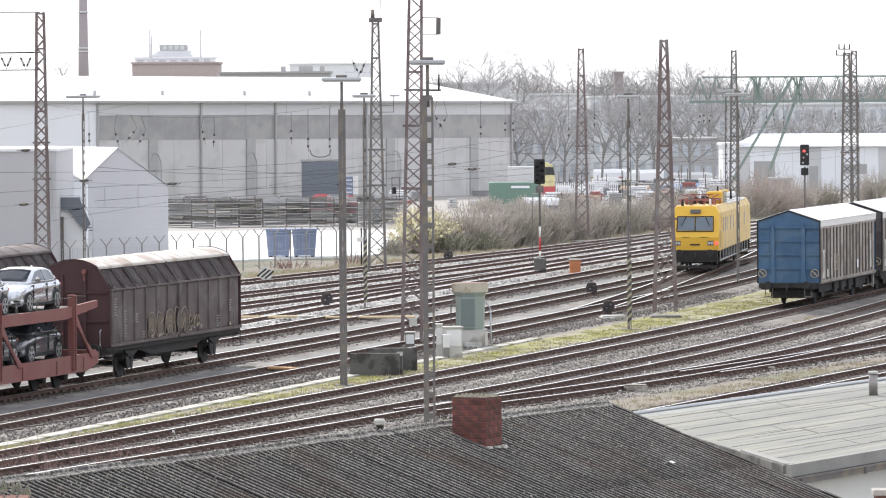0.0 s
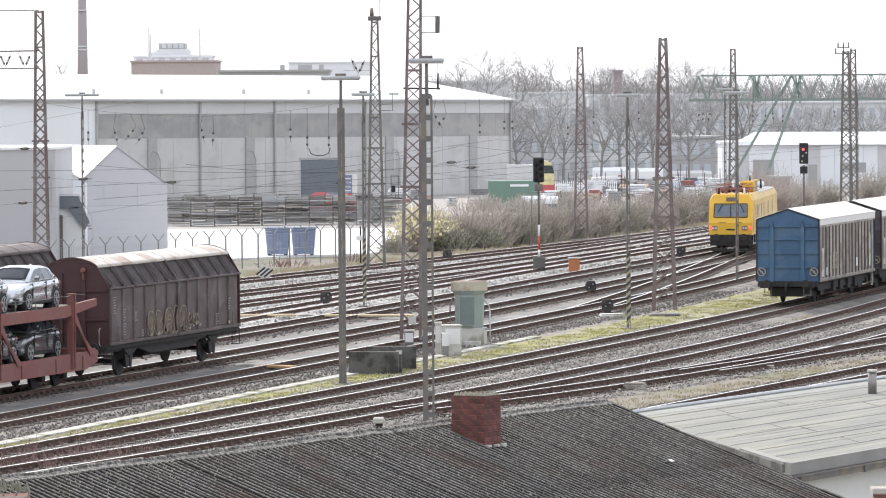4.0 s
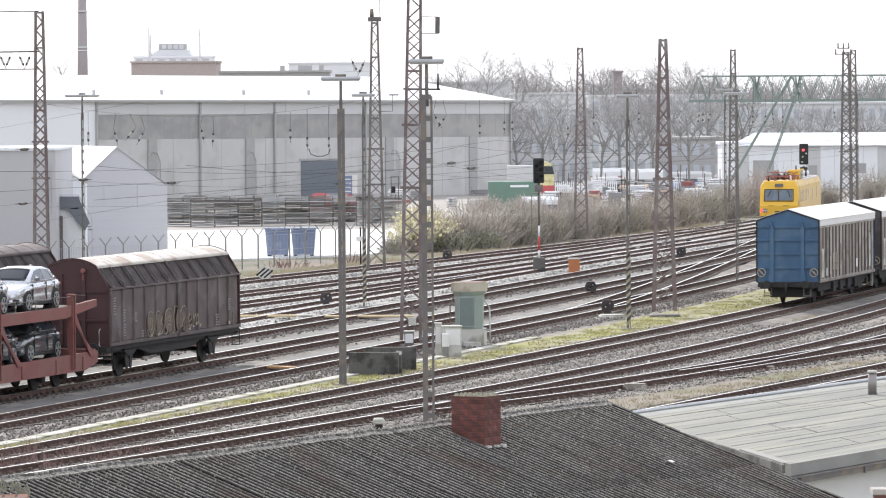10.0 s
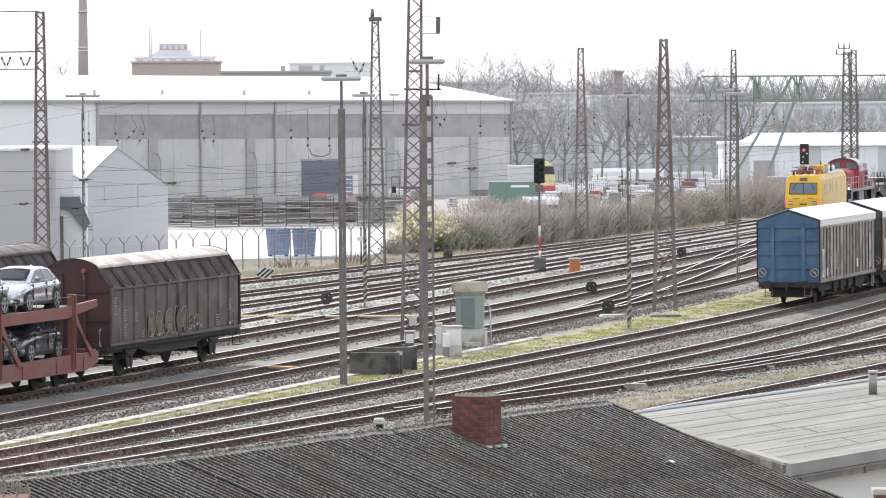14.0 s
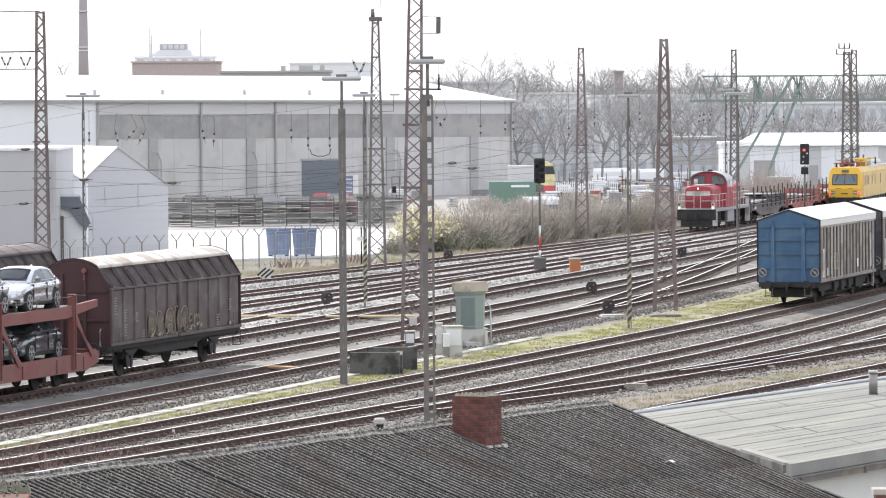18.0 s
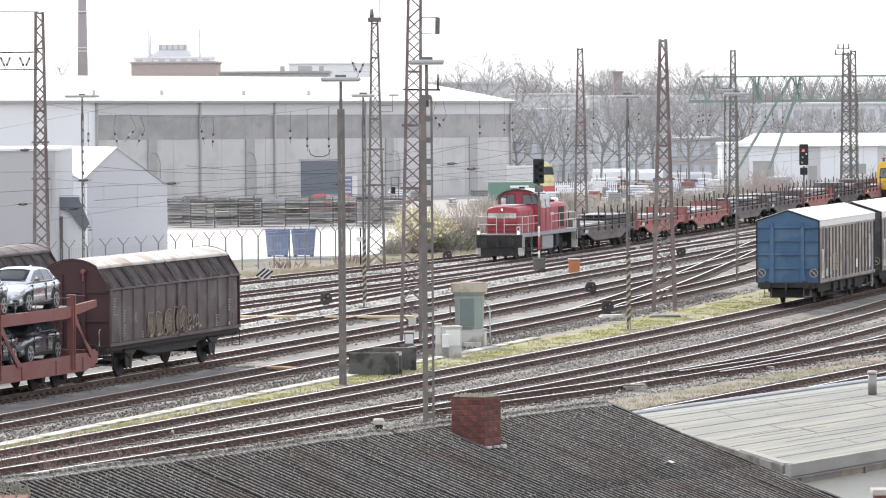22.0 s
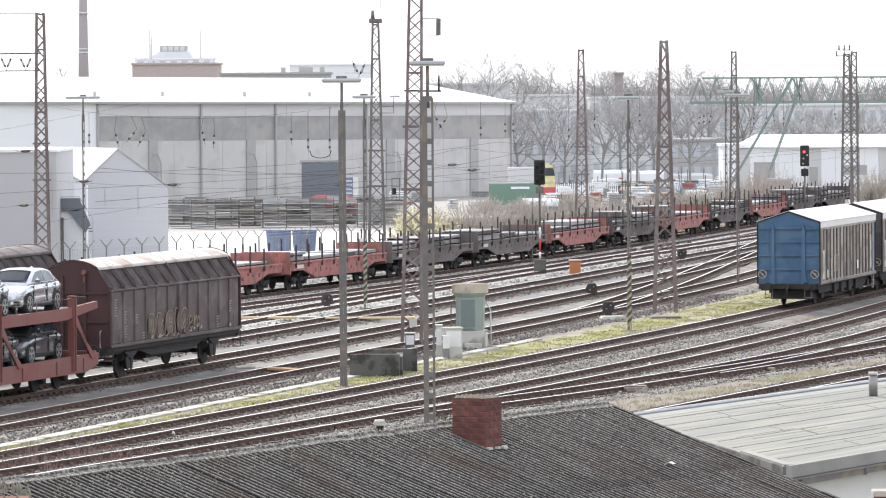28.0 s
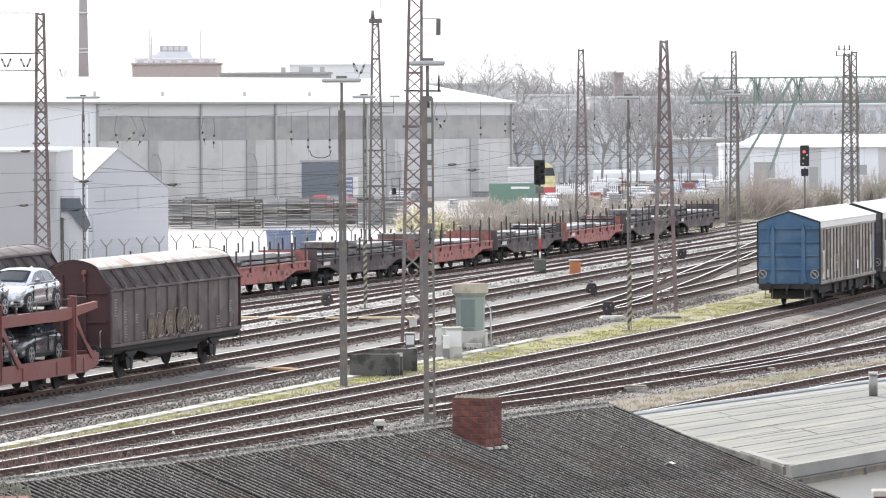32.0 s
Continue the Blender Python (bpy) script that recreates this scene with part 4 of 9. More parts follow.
for x, y, m_, l in ((-7.87, 147.46, M_CONC_L, "short pale marker stub"), (7.43, 183.33, M_WHITE, "short white marker stub")):
    t = thing("marker_stub", pose(x, y, GZ), l, "marker", "marker stubs")
    b = mesh()
    tube(b, (0, 0, 0), (0, 0, 0.22), 0.05, 0.05, 8)
    part("stub", b, m_, t)
    b = mesh()
    tube(b, (0, 0, 0.221), (0, 0, 0.28), 0.055, 0.03, 8)
    part("cap", b, M_WHITE, t)


# ---- rolling stock: y runs along the vehicle, away from the camera; x to its right; z = 0 at the rail top ----
M_BROWN = material("brown_wagon_paint", (0.098, 0.074, 0.072), 0.6, 0.05, 0.45, 1.6, 0.15, 30, (0.14, 0.12, 0.118), 0.35, 0.9)
M_BROWNEND = material("oxide_red_wagon_end", (0.062, 0.028, 0.029), 0.7, 0.05, 0.3, 1.0, 0.1, 30)
M_PALEROOF = material("pale_weathered_roof", (0.62, 0.58, 0.53), 0.5, 0.2, 0.12, 1.5, 0.1, 30, (0.45, 0.36, 0.3), 0.3, 0.8)
M_BLUE = material("blue_wagon_paint", (0.06, 0.13, 0.23), 0.6, 0.0, 0.25, 1.2, 0.1, 30, (0.085, 0.155, 0.24), 0.4, 1.0)
M_SLAT = material("dirty_aluminium_slats", (0.28, 0.25, 0.22), 0.6, 0.2, 0.3, 1.5, 0.1, 30, (0.18, 0.155, 0.135), 0.4, 1.2)
M_WROOF = material("white_wagon_roof", (0.78, 0.77, 0.75), 0.5, 0.1, 0.06, 1.0, 0.05, 30)
M_DECKRED = material("faded_red_oxide", (0.23, 0.085, 0.077), 0.75, 0, 0.25, 1.5, 0.15, 30, (0.22, 0.1, 0.085), 0.4, 1.0)
M_WAGRED = material("chalky_red_wagon_paint", (0.4, 0.15, 0.135), 0.75, 0, 0.3, 1.5, 0.15, 25, (0.24, 0.12, 0.1), 0.45, 1.6)
M_WAGBROWN = material("dull_brown_wagon_paint", (0.14, 0.12, 0.115), 0.8, 0, 0.35, 1.0, 0.15, 25, (0.16, 0.14, 0.135), 0.4, 0.9)
M_WAGDARK = material("dark_wagon_paint", (0.09, 0.075, 0.075), 0.8, 0, 0.3, 1.0, 0.15, 25, (0.14, 0.12, 0.115), 0.4, 0.9)
M_SLABSTEEL = material("steel_slab", (0.36, 0.36, 0.37), 0.3, 0.6, 0.4, 0.6, 0.1, 20)
M_LOCORED = material("traffic_red_loco_paint", (0.36, 0.05, 0.065), 0.5, 0, 0.15, 1.0, 0.05, 30, (0.45, 0.1, 0.11), 0.3, 0.8)
M_LOCOGREY = material("grey_loco_frame", (0.3, 0.3, 0.31), 0.6, 0.1, 0.15)
M_CABROOF = material("pale_cab_roof", (0.45, 0.455, 0.46), 0.45, 0.2, 0.08)
M_YEL = material("rail_yellow_paint", (0.76, 0.45, 0.045), 0.45, 0, 0.1, 1.0, 0.05, 30)
M_YELSIDE = material("dusty_yellow_paint", (0.72, 0.52, 0.22), 0.6, 0, 0.12, 0.8, 0.05, 30, (0.55, 0.4, 0.2), 0.3, 0.7)
M_CREAM = material("cream_graffiti", (0.42, 0.36, 0.27), 0.8, 0, 0.2)
M_TAIL = glow("tail_light", (1.0, 0.07, 0.06), 1.7)
M_HEADL = glow("headlight", (1.0, 0.97, 0.9), 1.0)
# both glasses below hold the sky's reflection as a blue-grey base colour
M_CARGLASS = glass("sky_toned_car_glass", (0.075, 0.09, 0.115), 0.04)
M_PALEGLASS = glass("sky_painted_glass", (0.3, 0.36, 0.43), 0.15)
M_TYRE = material("tyre_rubber", (0.02, 0.02, 0.02), 0.85, 0, 0.2)
M_GREYMIRROR = material("dark_mirror_case", (0.08, 0.085, 0.09), 0.4, 0, 0.1)
M_DARKRED = material("dark_red_loco_paint", (0.17, 0.03, 0.035), 0.6, 0, 0.2)
M_WHITEFADE = material("greyed_white_paint", (0.6, 0.58, 0.56), 0.6, 0, 0.12)
M_CABGLASS = glass("cab_glass", (0.16, 0.18, 0.19), 0.05)
M_BEAM = material("dull_grey_steel_beam", (0.2, 0.2, 0.205), 0.5, 0.4, 0.35, 0.8, 0.1, 20, (0.15, 0.11, 0.095), 0.35, 0.9)
M_LENS = glass("clear_lamp_lens", (0.55, 0.57, 0.6), 0.08)
M_RIM = material("alloy_rim", (0.55, 0.56, 0.57), 0.35, 0.8, 0.1)


def wheelset(parent, y, r=0.46, name="wheelset"):
    b = mesh()
    for s in (-1, 1):
        tube(b, (s * 0.68, y, r), (s * 0.76, y, r), r + 0.03 if s < 0 else r, r if s < 0 else r + 0.0, 18)
        tube(b, (s * 0.66, y, r), (s * 0.682, y, r), r + 0.03, r + 0.03, 18)
    tube(b, (-0.95, y, r), (0.95, y, r), 0.08, 0.08, 8)
    w = part(name, b, M_DARK, parent)
    for s in (-1, 1):
        b = mesh()
        box(b, s * 0.98 - 0.1, s * 0.98 + 0.1, y - 0.16, y + 0.16, r - 0.16, r + 0.16, None, 0, 0.03)
        part("axle_box", b, M_DARK, w)
    return w


def buffers(parent, y, s, z=1.06, r=0.21):
    for x in (-0.875, 0.875):
        b = mesh()
        tube(b, (x, y, z), (x, y + s * 0.35, z), 0.11, 0.09, 10)
        bu = part("buffer", b, M_DARK, parent)
        b = mesh()
        tube(b, (x, y + s * 0.351, z), (x, y + s * 0.4, z), r + 0.02, r, 14)
        part("buffer_plate", b, M_DARK, bu)
    b = mesh()
    box(b, -0.07, 0.07, min(y, y + s * 0.38), max(y, y + s * 0.38), z - 0.12, z + 0.06)
    tube(b, (0, y + s * 0.38, z), (0, y + s * 0.36, z - 0.4), 0.05, 0.05, 8)
    part("draw_hook", b, M_DARK, parent)


def bogie(parent, y, base=1.8, r=0.46):
    b = mesh()
    for s in (-1, 1):
        extrude(b, [(y - base / 2 - 0.45, 0.5), (y + base / 2 + 0.45, 0.5), (y + base / 2 + 0.35, 0.68), (y + 0.5, 0.62), (y + 0.35, 0.38), (y - 0.35, 0.38), (y - 0.5, 0.62), (y - base / 2 - 0.35, 0.68)][::1], "x", s * 1.0 - 0.06, s * 1.0 + 0.06)
    box(b, -1.0, 1.0, y - 0.22, y + 0.22, 0.5, 0.82)
    bo = part("bogie", b, M_DARK, parent)
    for q in (-1, 1):
        wheelset(bo, y + q * base / 2, r)
    for s in (-1, 1):
        for q in (-0.12, 0.12):
            part("spring", tube(mesh(), (s * 1.07, y + q, 0.4), (s * 1.07, y + q, 0.66), 0.08, 0.08, 8), M_DARK, bo)
    return bo


def on_track(k, y, back=False):
    return Matrix.Translation(tpoint(k, y)) @ Matrix.Rotation(-tdir(k, y) + (math.pi if back else 0), 4, "Z")


def covered_wagon(m, label, roof=None):
    w = thing("covered_wagon", m, label, "wagon", "covered wagons")
    L = 14.6
    h = L / 2
    crown = [(0.78, 3.86), (0.58, 3.97), (0.32, 4.06), (0, 4.1), (-0.32, 4.06), (-0.58, 3.97), (-0.78, 3.86)]
    b = mesh()
    extrude(b, [(-1.24, 1.2), (1.24, 1.2), (1.24, 3.1)] + [(x * 0.97, z - 0.04) for x, z in crown] + [(-1.24, 3.1)], "y", -h + 0.09, h - 0.09)
    part("body", b, M_BROWN, w)
    rim_ = [(x * 1.06, z + 0.03) for x, z in crown]
    for s in (-1, 1):
        b = mesh()
        extrude(b, [(-1.3, 1.15), (1.3, 1.15), (1.3, 3.12)] + crown + [(-1.3, 3.12)], "y", *sorted((s * (h - 0.085), s * (h - 0.02))))
        e = part("end_wall", b, M_BROWNEND, w, "dark oxide red end wall")
        b = mesh()
        for (x0, z0), (x1, z1) in zip([(1.3, 1.15), (1.3, 3.12)] + rim_ + [(-1.3, 3.12)], [(1.3, 3.12)] + rim_ + [(-1.3, 3.12), (-1.3, 1.15)]):
            bar(b, (x0, s * (h - 0.03), z0), (x1, s * (h - 0.03), z1), 0.06)
        part("end_edge", b, M_BROWNEND, e)
        for x in (-0.4, 0.42):
            b = mesh()
            box(b, x - 0.06, x + 0.06, *sorted((s * (h - 0.019), s * (h + 0.06))), 1.2, 3.62, None, 0, 0.015)
            part("end_rib", b, M_BROWNEND, e)
        for z in (2.0, 2.98):
            b = mesh()
            box(b, -1.24, 1.24, *sorted((s * (h - 0.019), s * (h + 0.04))), z, z + 0.07)
            part("end_beam", b, M_BROWNEND, e)
        b = mesh()
        tube(b, (0.42, s * (h + 0.06), 3.72), (0.42, s * (h + 0.16), 3.72), 0.1, 0.07, 12)
        tube(b, (0.42, s * (h + 0.08), 3.4), (0.42, s * (h + 0.08), 3.7), 0.025, 0.025, 6)
        part("end_lamp_bracket", b, M_DECKRED, e, "round red lamp bracket")
    # two sliding walls a side, each of six ribbed panels, one riding a little proud of the other
    n = 12
    step = (L - 0.24) / n
    for s in (-1, 1):
        for i in range(n):
            y0 = -h + 0.12 + i * step
            y1 = y0 + step
            proud = 0.045 if i < n // 2 else 0.0
            face = 1.27 + proud
            b = mesh()
            box(b, *sorted((s * 1.242, s * face)), y0 + 0.02, y1 - 0.02, 1.28, 3.04, None, 0, 0.012)
            pn = part("side_panel", b, M_BROWN, w)
            b = mesh()  # top-hat rib with a narrow return beside it
            extrude(b, [(s * face, y0 - 0.05), (s * (face + 0.055), y0 - 0.025), (s * (face + 0.055), y0 + 0.035), (s * face, y0 + 0.06)], "z", 1.24, 3.06)
            part("panel_rib", b, M_BROWN, pn)
            k = 1 + proud / 2
            lo, hi = (s * 1.31 * k, 3.12), (s * 0.76 * k, 3.87)
            b = mesh()
            q = [b.verts.new((x, y, z)) for x, z in (lo, hi) for y in (y0 + 0.02, y1 - 0.02)]
            f = b.faces.new((q[0], q[1], q[3], q[2]))
            bmesh.ops.solidify(b, geom=[f], thickness=0.03)
            bmesh.ops.recalc_face_normals(b, faces=b.faces[:])
            sp = part("shoulder_panel", b, M_BROWN, w)
            for o in (0.1, 0.3):  # paired folds run down each shoulder panel
                b = mesh()
                bar(b, (lo[0] + s * 0.02, y0 + o, lo[1] + 0.03), (hi[0] + s * 0.02, y0 + o, hi[1] + 0.03), 0.03)
                part("shoulder_fold", b, M_BROWN, sp)
            b = mesh()
            box(b, *sorted((s * (1.3 * k), s * (1.36 * k))), y0 + 0.08, y0 + 0.34, 3.1, 3.2, None, 0, 0.01)
            part("shoulder_clamp", b, M_BROWN, sp)
        for z, t, o in ((3.09, 0.035, 1.38), (1.21, 0.06, 1.36)):
            b = mesh()
            box(b, *sorted((s * 1.24, s * o)), -h + 0.02, h - 0.02, z - t, z + t, None, 0, 0.012)
            part("side_rail", b, M_BROWN, w)
        for y in (-0.07, 0.05):  # meeting edge of the two walls
            b = mesh()
            box(b, *sorted((s * 1.25, s * 1.395)), y - 0.025, y + 0.025, 1.16, 3.1)
            bar(b, (s * 1.37, y, 3.12), (s * 0.82, y, 3.9), 0.045)
            part("meeting_edge", b, M_BROWN, w)
        for y in (-6.4, -1.0, 0.9, 6.3):
            b = mesh()
            tube(b, (s * 1.37, y, 1.26), (s * 1.37, y, 1.75), 0.022, 0.022, 6)
            bar(b, (s * 1.37, y, 1.3), (s * 1.37, y + 0.3, 1.26), 0.03)
            part("wall_lever", b, M_STEEL, w)
    b = mesh()
    arc = [(x * 1.1, z + 0.035) for x, z in crown]
    extrude(b, arc + [(x * 1.1, z - 0.02) for x, z in crown[::-1]], "y", -h + 0.04, h - 0.04)
    rf = part("roof", b, roof or M_PALEROOF, w, "weathered roof sheet")
    for s in (-1, 1):
        b = mesh()
        box(b, *sorted((s * 0.83, s * 0.89)), -h + 0.04, h - 0.04, 3.79, 3.88, None, 0, 0.012)
        part("roof_lip", b, roof or M_PALEROOF, rf)
    for i in range(1, 8):
        b = mesh()
        sweep(b, [(x * 1.1, -h + i * L / 8, z + 0.04) for x, z in crown], 0.012)
        part("roof_seam", b, roof or M_PALEROOF, rf)
    # underframe
    b = mesh()
    for s in (-1, 1):
        extrude(b, [(-h - 0.1, 1.12), (-h - 0.1, 0.88), (-3.4, 0.88), (-2.2, 0.66), (2.2, 0.66), (3.4, 0.88), (h + 0.1, 0.88), (h + 0.1, 1.12)], "x", s * 1.02 - 0.05, s * 1.02 + 0.05)
    box(b, -1.25, 1.25, -h - 0.1, h + 0.1, 1.0, 1.14)
    box(b, -0.5, 0.5, -1.2, 1.2, 0.5, 0.98)
    tube(b, (-0.4, 1.6, 0.72), (-0.4, 2.6, 0.72), 0.18, 0.18, 12)
    for y in (-2.6, 2.4):
        bar(b, (-0.9, y, 0.55), (0.9, y, 0.55), 0.07)
    part("underframe", b, M_DARK, w)
    for y in (-4.65, 4.65):
        wheelset(w, y, 0.48)
        for s in (-1, 1):
            b = mesh()
            extrude(b, [(y - 0.5, 1.0), (y - 0.28, 0.3), (y - 0.12, 0.3), (y - 0.12, 0.7), (y + 0.12, 0.7), (y + 0.12, 0.3), (y + 0.28, 0.3), (y + 0.5, 1.0)], "x", s * 1.08 - 0.02, s * 1.08 + 0.02)
            guard = part("axle_guard", b, M_DARK, w)
            b = mesh()
            extrude(b, [(y - 0.65, 0.9), (y - 0.3, 0.76), (y + 0.3, 0.76), (y + 0.65, 0.9), (y + 0.65, 0.93), (y - 0.65, 0.93)], "x", s * 1.12 - 0.05, s * 1.12 + 0.05)
            part("leaf_spring", b, M_DARK, guard)
            b = mesh()
            for q in (-0.62, 0.62):
                box(b, *sorted((s * 0.72, s * 0.8)), y + q - 0.06, y + q + 0.06, 0.25, 0.75)
            part("brake_block", b, M_DARK, guard)
    for s in (-1, 1):
        buffers(w, s * (h + 0.1), s)
        b = mesh()
        for x in (-1.2, 1.2):
            for q in (0.5, 0.75):
                box(b, x - 0.14, x + 0.14, *sorted((s * (h - 0.1), s * (h - 0.3))), q, q + 0.03)
            for q in (-0.14, 0.14):
                bar(b, (x + q, s * (h - 0.15), 0.5), (x + q, s * (h - 0.15), 1.1), 0.025)
        part("shunter_step", b, M_DARK, w)
        b = mesh()
        for x in (-1.0, 1.0):
            sweep(b, [(x, s * (h + 0.02), 1.15), (x, s * (h + 0.14), 1.2), (x, s * (h + 0.14), 1.7), (x, s * (h + 0.02), 1.75)], 0.02, 6)
        part("grab_rail", b, M_LAMP, w)
    return w


def stroke(w, x, pts, mat, r=0.022, close=False):
    """One painted line on a wagon side, rounded between its corners."""
    p = [Vector((x, y, z)) for y, z in pts]
    p = [p[-1]] + p + p[:2] if close else [p[0]] + p + [p[-1]]
    out = []
    for a, c, d, e in zip(p, p[1:], p[2:], p[3:]):
        for k in range(4):
            t = k / 4
            out.append(0.5 * (2 * c + (d - a) * t + (2 * a - 5 * c + 4 * d - e) * t * t + (3 * c - a - 3 * d + e) * t ** 3))
    out.append(p[-2])
    part("graffiti_stroke", sweep(mesh(), out, r), mat, w)


def blot(w, x, y0, y1, z0, z1, mat, rn):
    """A rounded, uneven patch of old spray paint."""
    b = mesh()
    ring = []
    for i in range(14):
        a = 2 * math.pi * i / 14
        k = rn.uniform(0.85, 1.05)
        ring.append(((y0 + y1) / 2 + k * (y1 - y0) / 2 * math.cos(a), (z0 + z1) / 2 + k * (z1 - z0) / 2 * math.sin(a)))
    extrude(b, ring, "x", x - 0.006, x)
    part("graffiti_fill", b, mat, w)


BROWN_Y = 179.7
bw = covered_wagon(on_track("T7", BROWN_Y), "brown covered goods wagon with ribbed sliding walls and graffiti")
gr = random.Random(4)
M_CHALK = material("worn_grey_lettering", (0.27, 0.25, 0.24), 0.8, 0, 0.4, 9, 0.1, 40)
M_OLDCREAM = material("worn_cream_spray", (0.32, 0.27, 0.2), 0.8, 0, 0.45, 7, 0.1, 40)
M_TAN = material("faded_tan_spray", (0.155, 0.122, 0.098), 0.8, 0, 0.35, 6, 0.1, 30)
M_REDSPRAY = material("faded_red_spray", (0.2, 0.1, 0.09), 0.8, 0, 0.35, 6, 0.1, 30)
GX = 1.385
for y0, y1, z0, z1, mt in ((-3.4, -2.75, 1.34, 2.1, M_TAN), (-2.5, -1.85, 1.36, 2.05, M_TAN), (-1.55, -0.65, 1.36, 2.1, M_TAN), (-0.35, 0.3, 1.36, 2.15, M_TAN), (0.4, 0.95, 1.36, 2.05, M_TAN), (1.3, 1.75, 1.5, 1.85, M_BROWNEND)):
    blot(bw, GX if y0 < 0 else GX - 0.045, y0, y1, z0, z1, mt, gr)
for pts, shut in (
    ([(-3.35, 2.05), (-3.42, 1.4), (-3.0, 1.33), (-2.72, 1.6), (-2.78, 2.0), (-3.05, 2.15)], True),
    ([(-3.12, 1.9), (-3.15, 1.55), (-2.98, 1.58), (-2.98, 1.88)], True),
    ([(-2.5, 2.08), (-2.55, 1.35), (-1.9, 1.36), (-1.8, 1.62), (-2.05, 1.74), (-1.86, 1.9), (-2.1, 2.1)], True),
    ([(-1.62, 1.36), (-1.5, 2.0), (-1.1, 2.18), (-0.7, 2.0), (-0.58, 1.36), (-0.85, 1.34), (-0.95, 1.6), (-1.25, 1.6), (-1.35, 1.35)], True),
    ([(-1.2, 1.78), (-1.1, 1.95), (-0.95, 1.78)], True),
    ([(-0.4, 1.34), (-0.42, 2.15), (-0.1, 2.2), (0.2, 1.95), (0.5, 2.18), (0.9, 2.1), (0.98, 1.35), (0.7, 1.36), (0.66, 1.8), (0.3, 1.45), (-0.02, 1.8), (-0.08, 1.35)], True),
    ([(1.15, 1.6), (1.5, 1.72), (1.3, 1.9), (1.15, 1.65), (1.3, 1.45), (1.55, 1.5)], False),
    ([(1.7, 1.45), (1.72, 2.0), (1.75, 1.7), (2.0, 1.88)], False),
    ([(1.75, 1.68), (2.05, 1.45), (2.3, 1.6), (2.2, 1.85), (2.1, 1.6), (2.4, 1.5)], False),
):
    yc = sum(q[0] for q in pts) / len(pts)
    stroke(bw, GX + 0.004 if yc < 0 else GX - 0.03, pts, M_OLDCREAM if yc < 2.6 else M_REDSPRAY, 0.018, shut)
for i in range(16):
    y, z = gr.uniform(-3.4, 6.3), gr.uniform(1.3, 1.45)
    b = mesh()
    xx = GX - 0.002 if y < 0 else GX - 0.045
    box(b, xx - 0.006, xx, y, y + gr.uniform(0.05, 0.2), z, z + gr.uniform(0.04, 0.12))
    part("chalk_mark", b, gr.choice((M_CREAM, M_LAMP)), bw)
for y, z, n, wd in ((-6.85, 2.75, 7, 0.3), (-5.85, 2.3, 5, 0.28), (-5.75, 1.8, 5, 0.2), (-4.6, 2.15, 4, 0.25), (-3.9, 1.5, 4, 0.4), (4.4, 1.7, 5, 0.4), (5.9, 2.2, 5, 0.3)):
    for i in range(n):
        b = mesh()
        box(b, 1.318, 1.326, y, y + wd * (1 - 0.2 * (i % 3)), z - i * 0.09, z - i * 0.09 + 0.04)
        part("lettering_bar", b, M_CHALK, bw)
b = mesh()
box(b, 1.3, 1.335, -2.95, -2.75, 1.25, 1.38)
part("label_holder", b, M_YELLOWP, bw, "small yellow label plate")
bw2 = covered_wagon(on_track("T9", 184.5), "brown covered goods wagon standing behind the car transporter", M_BROWN)


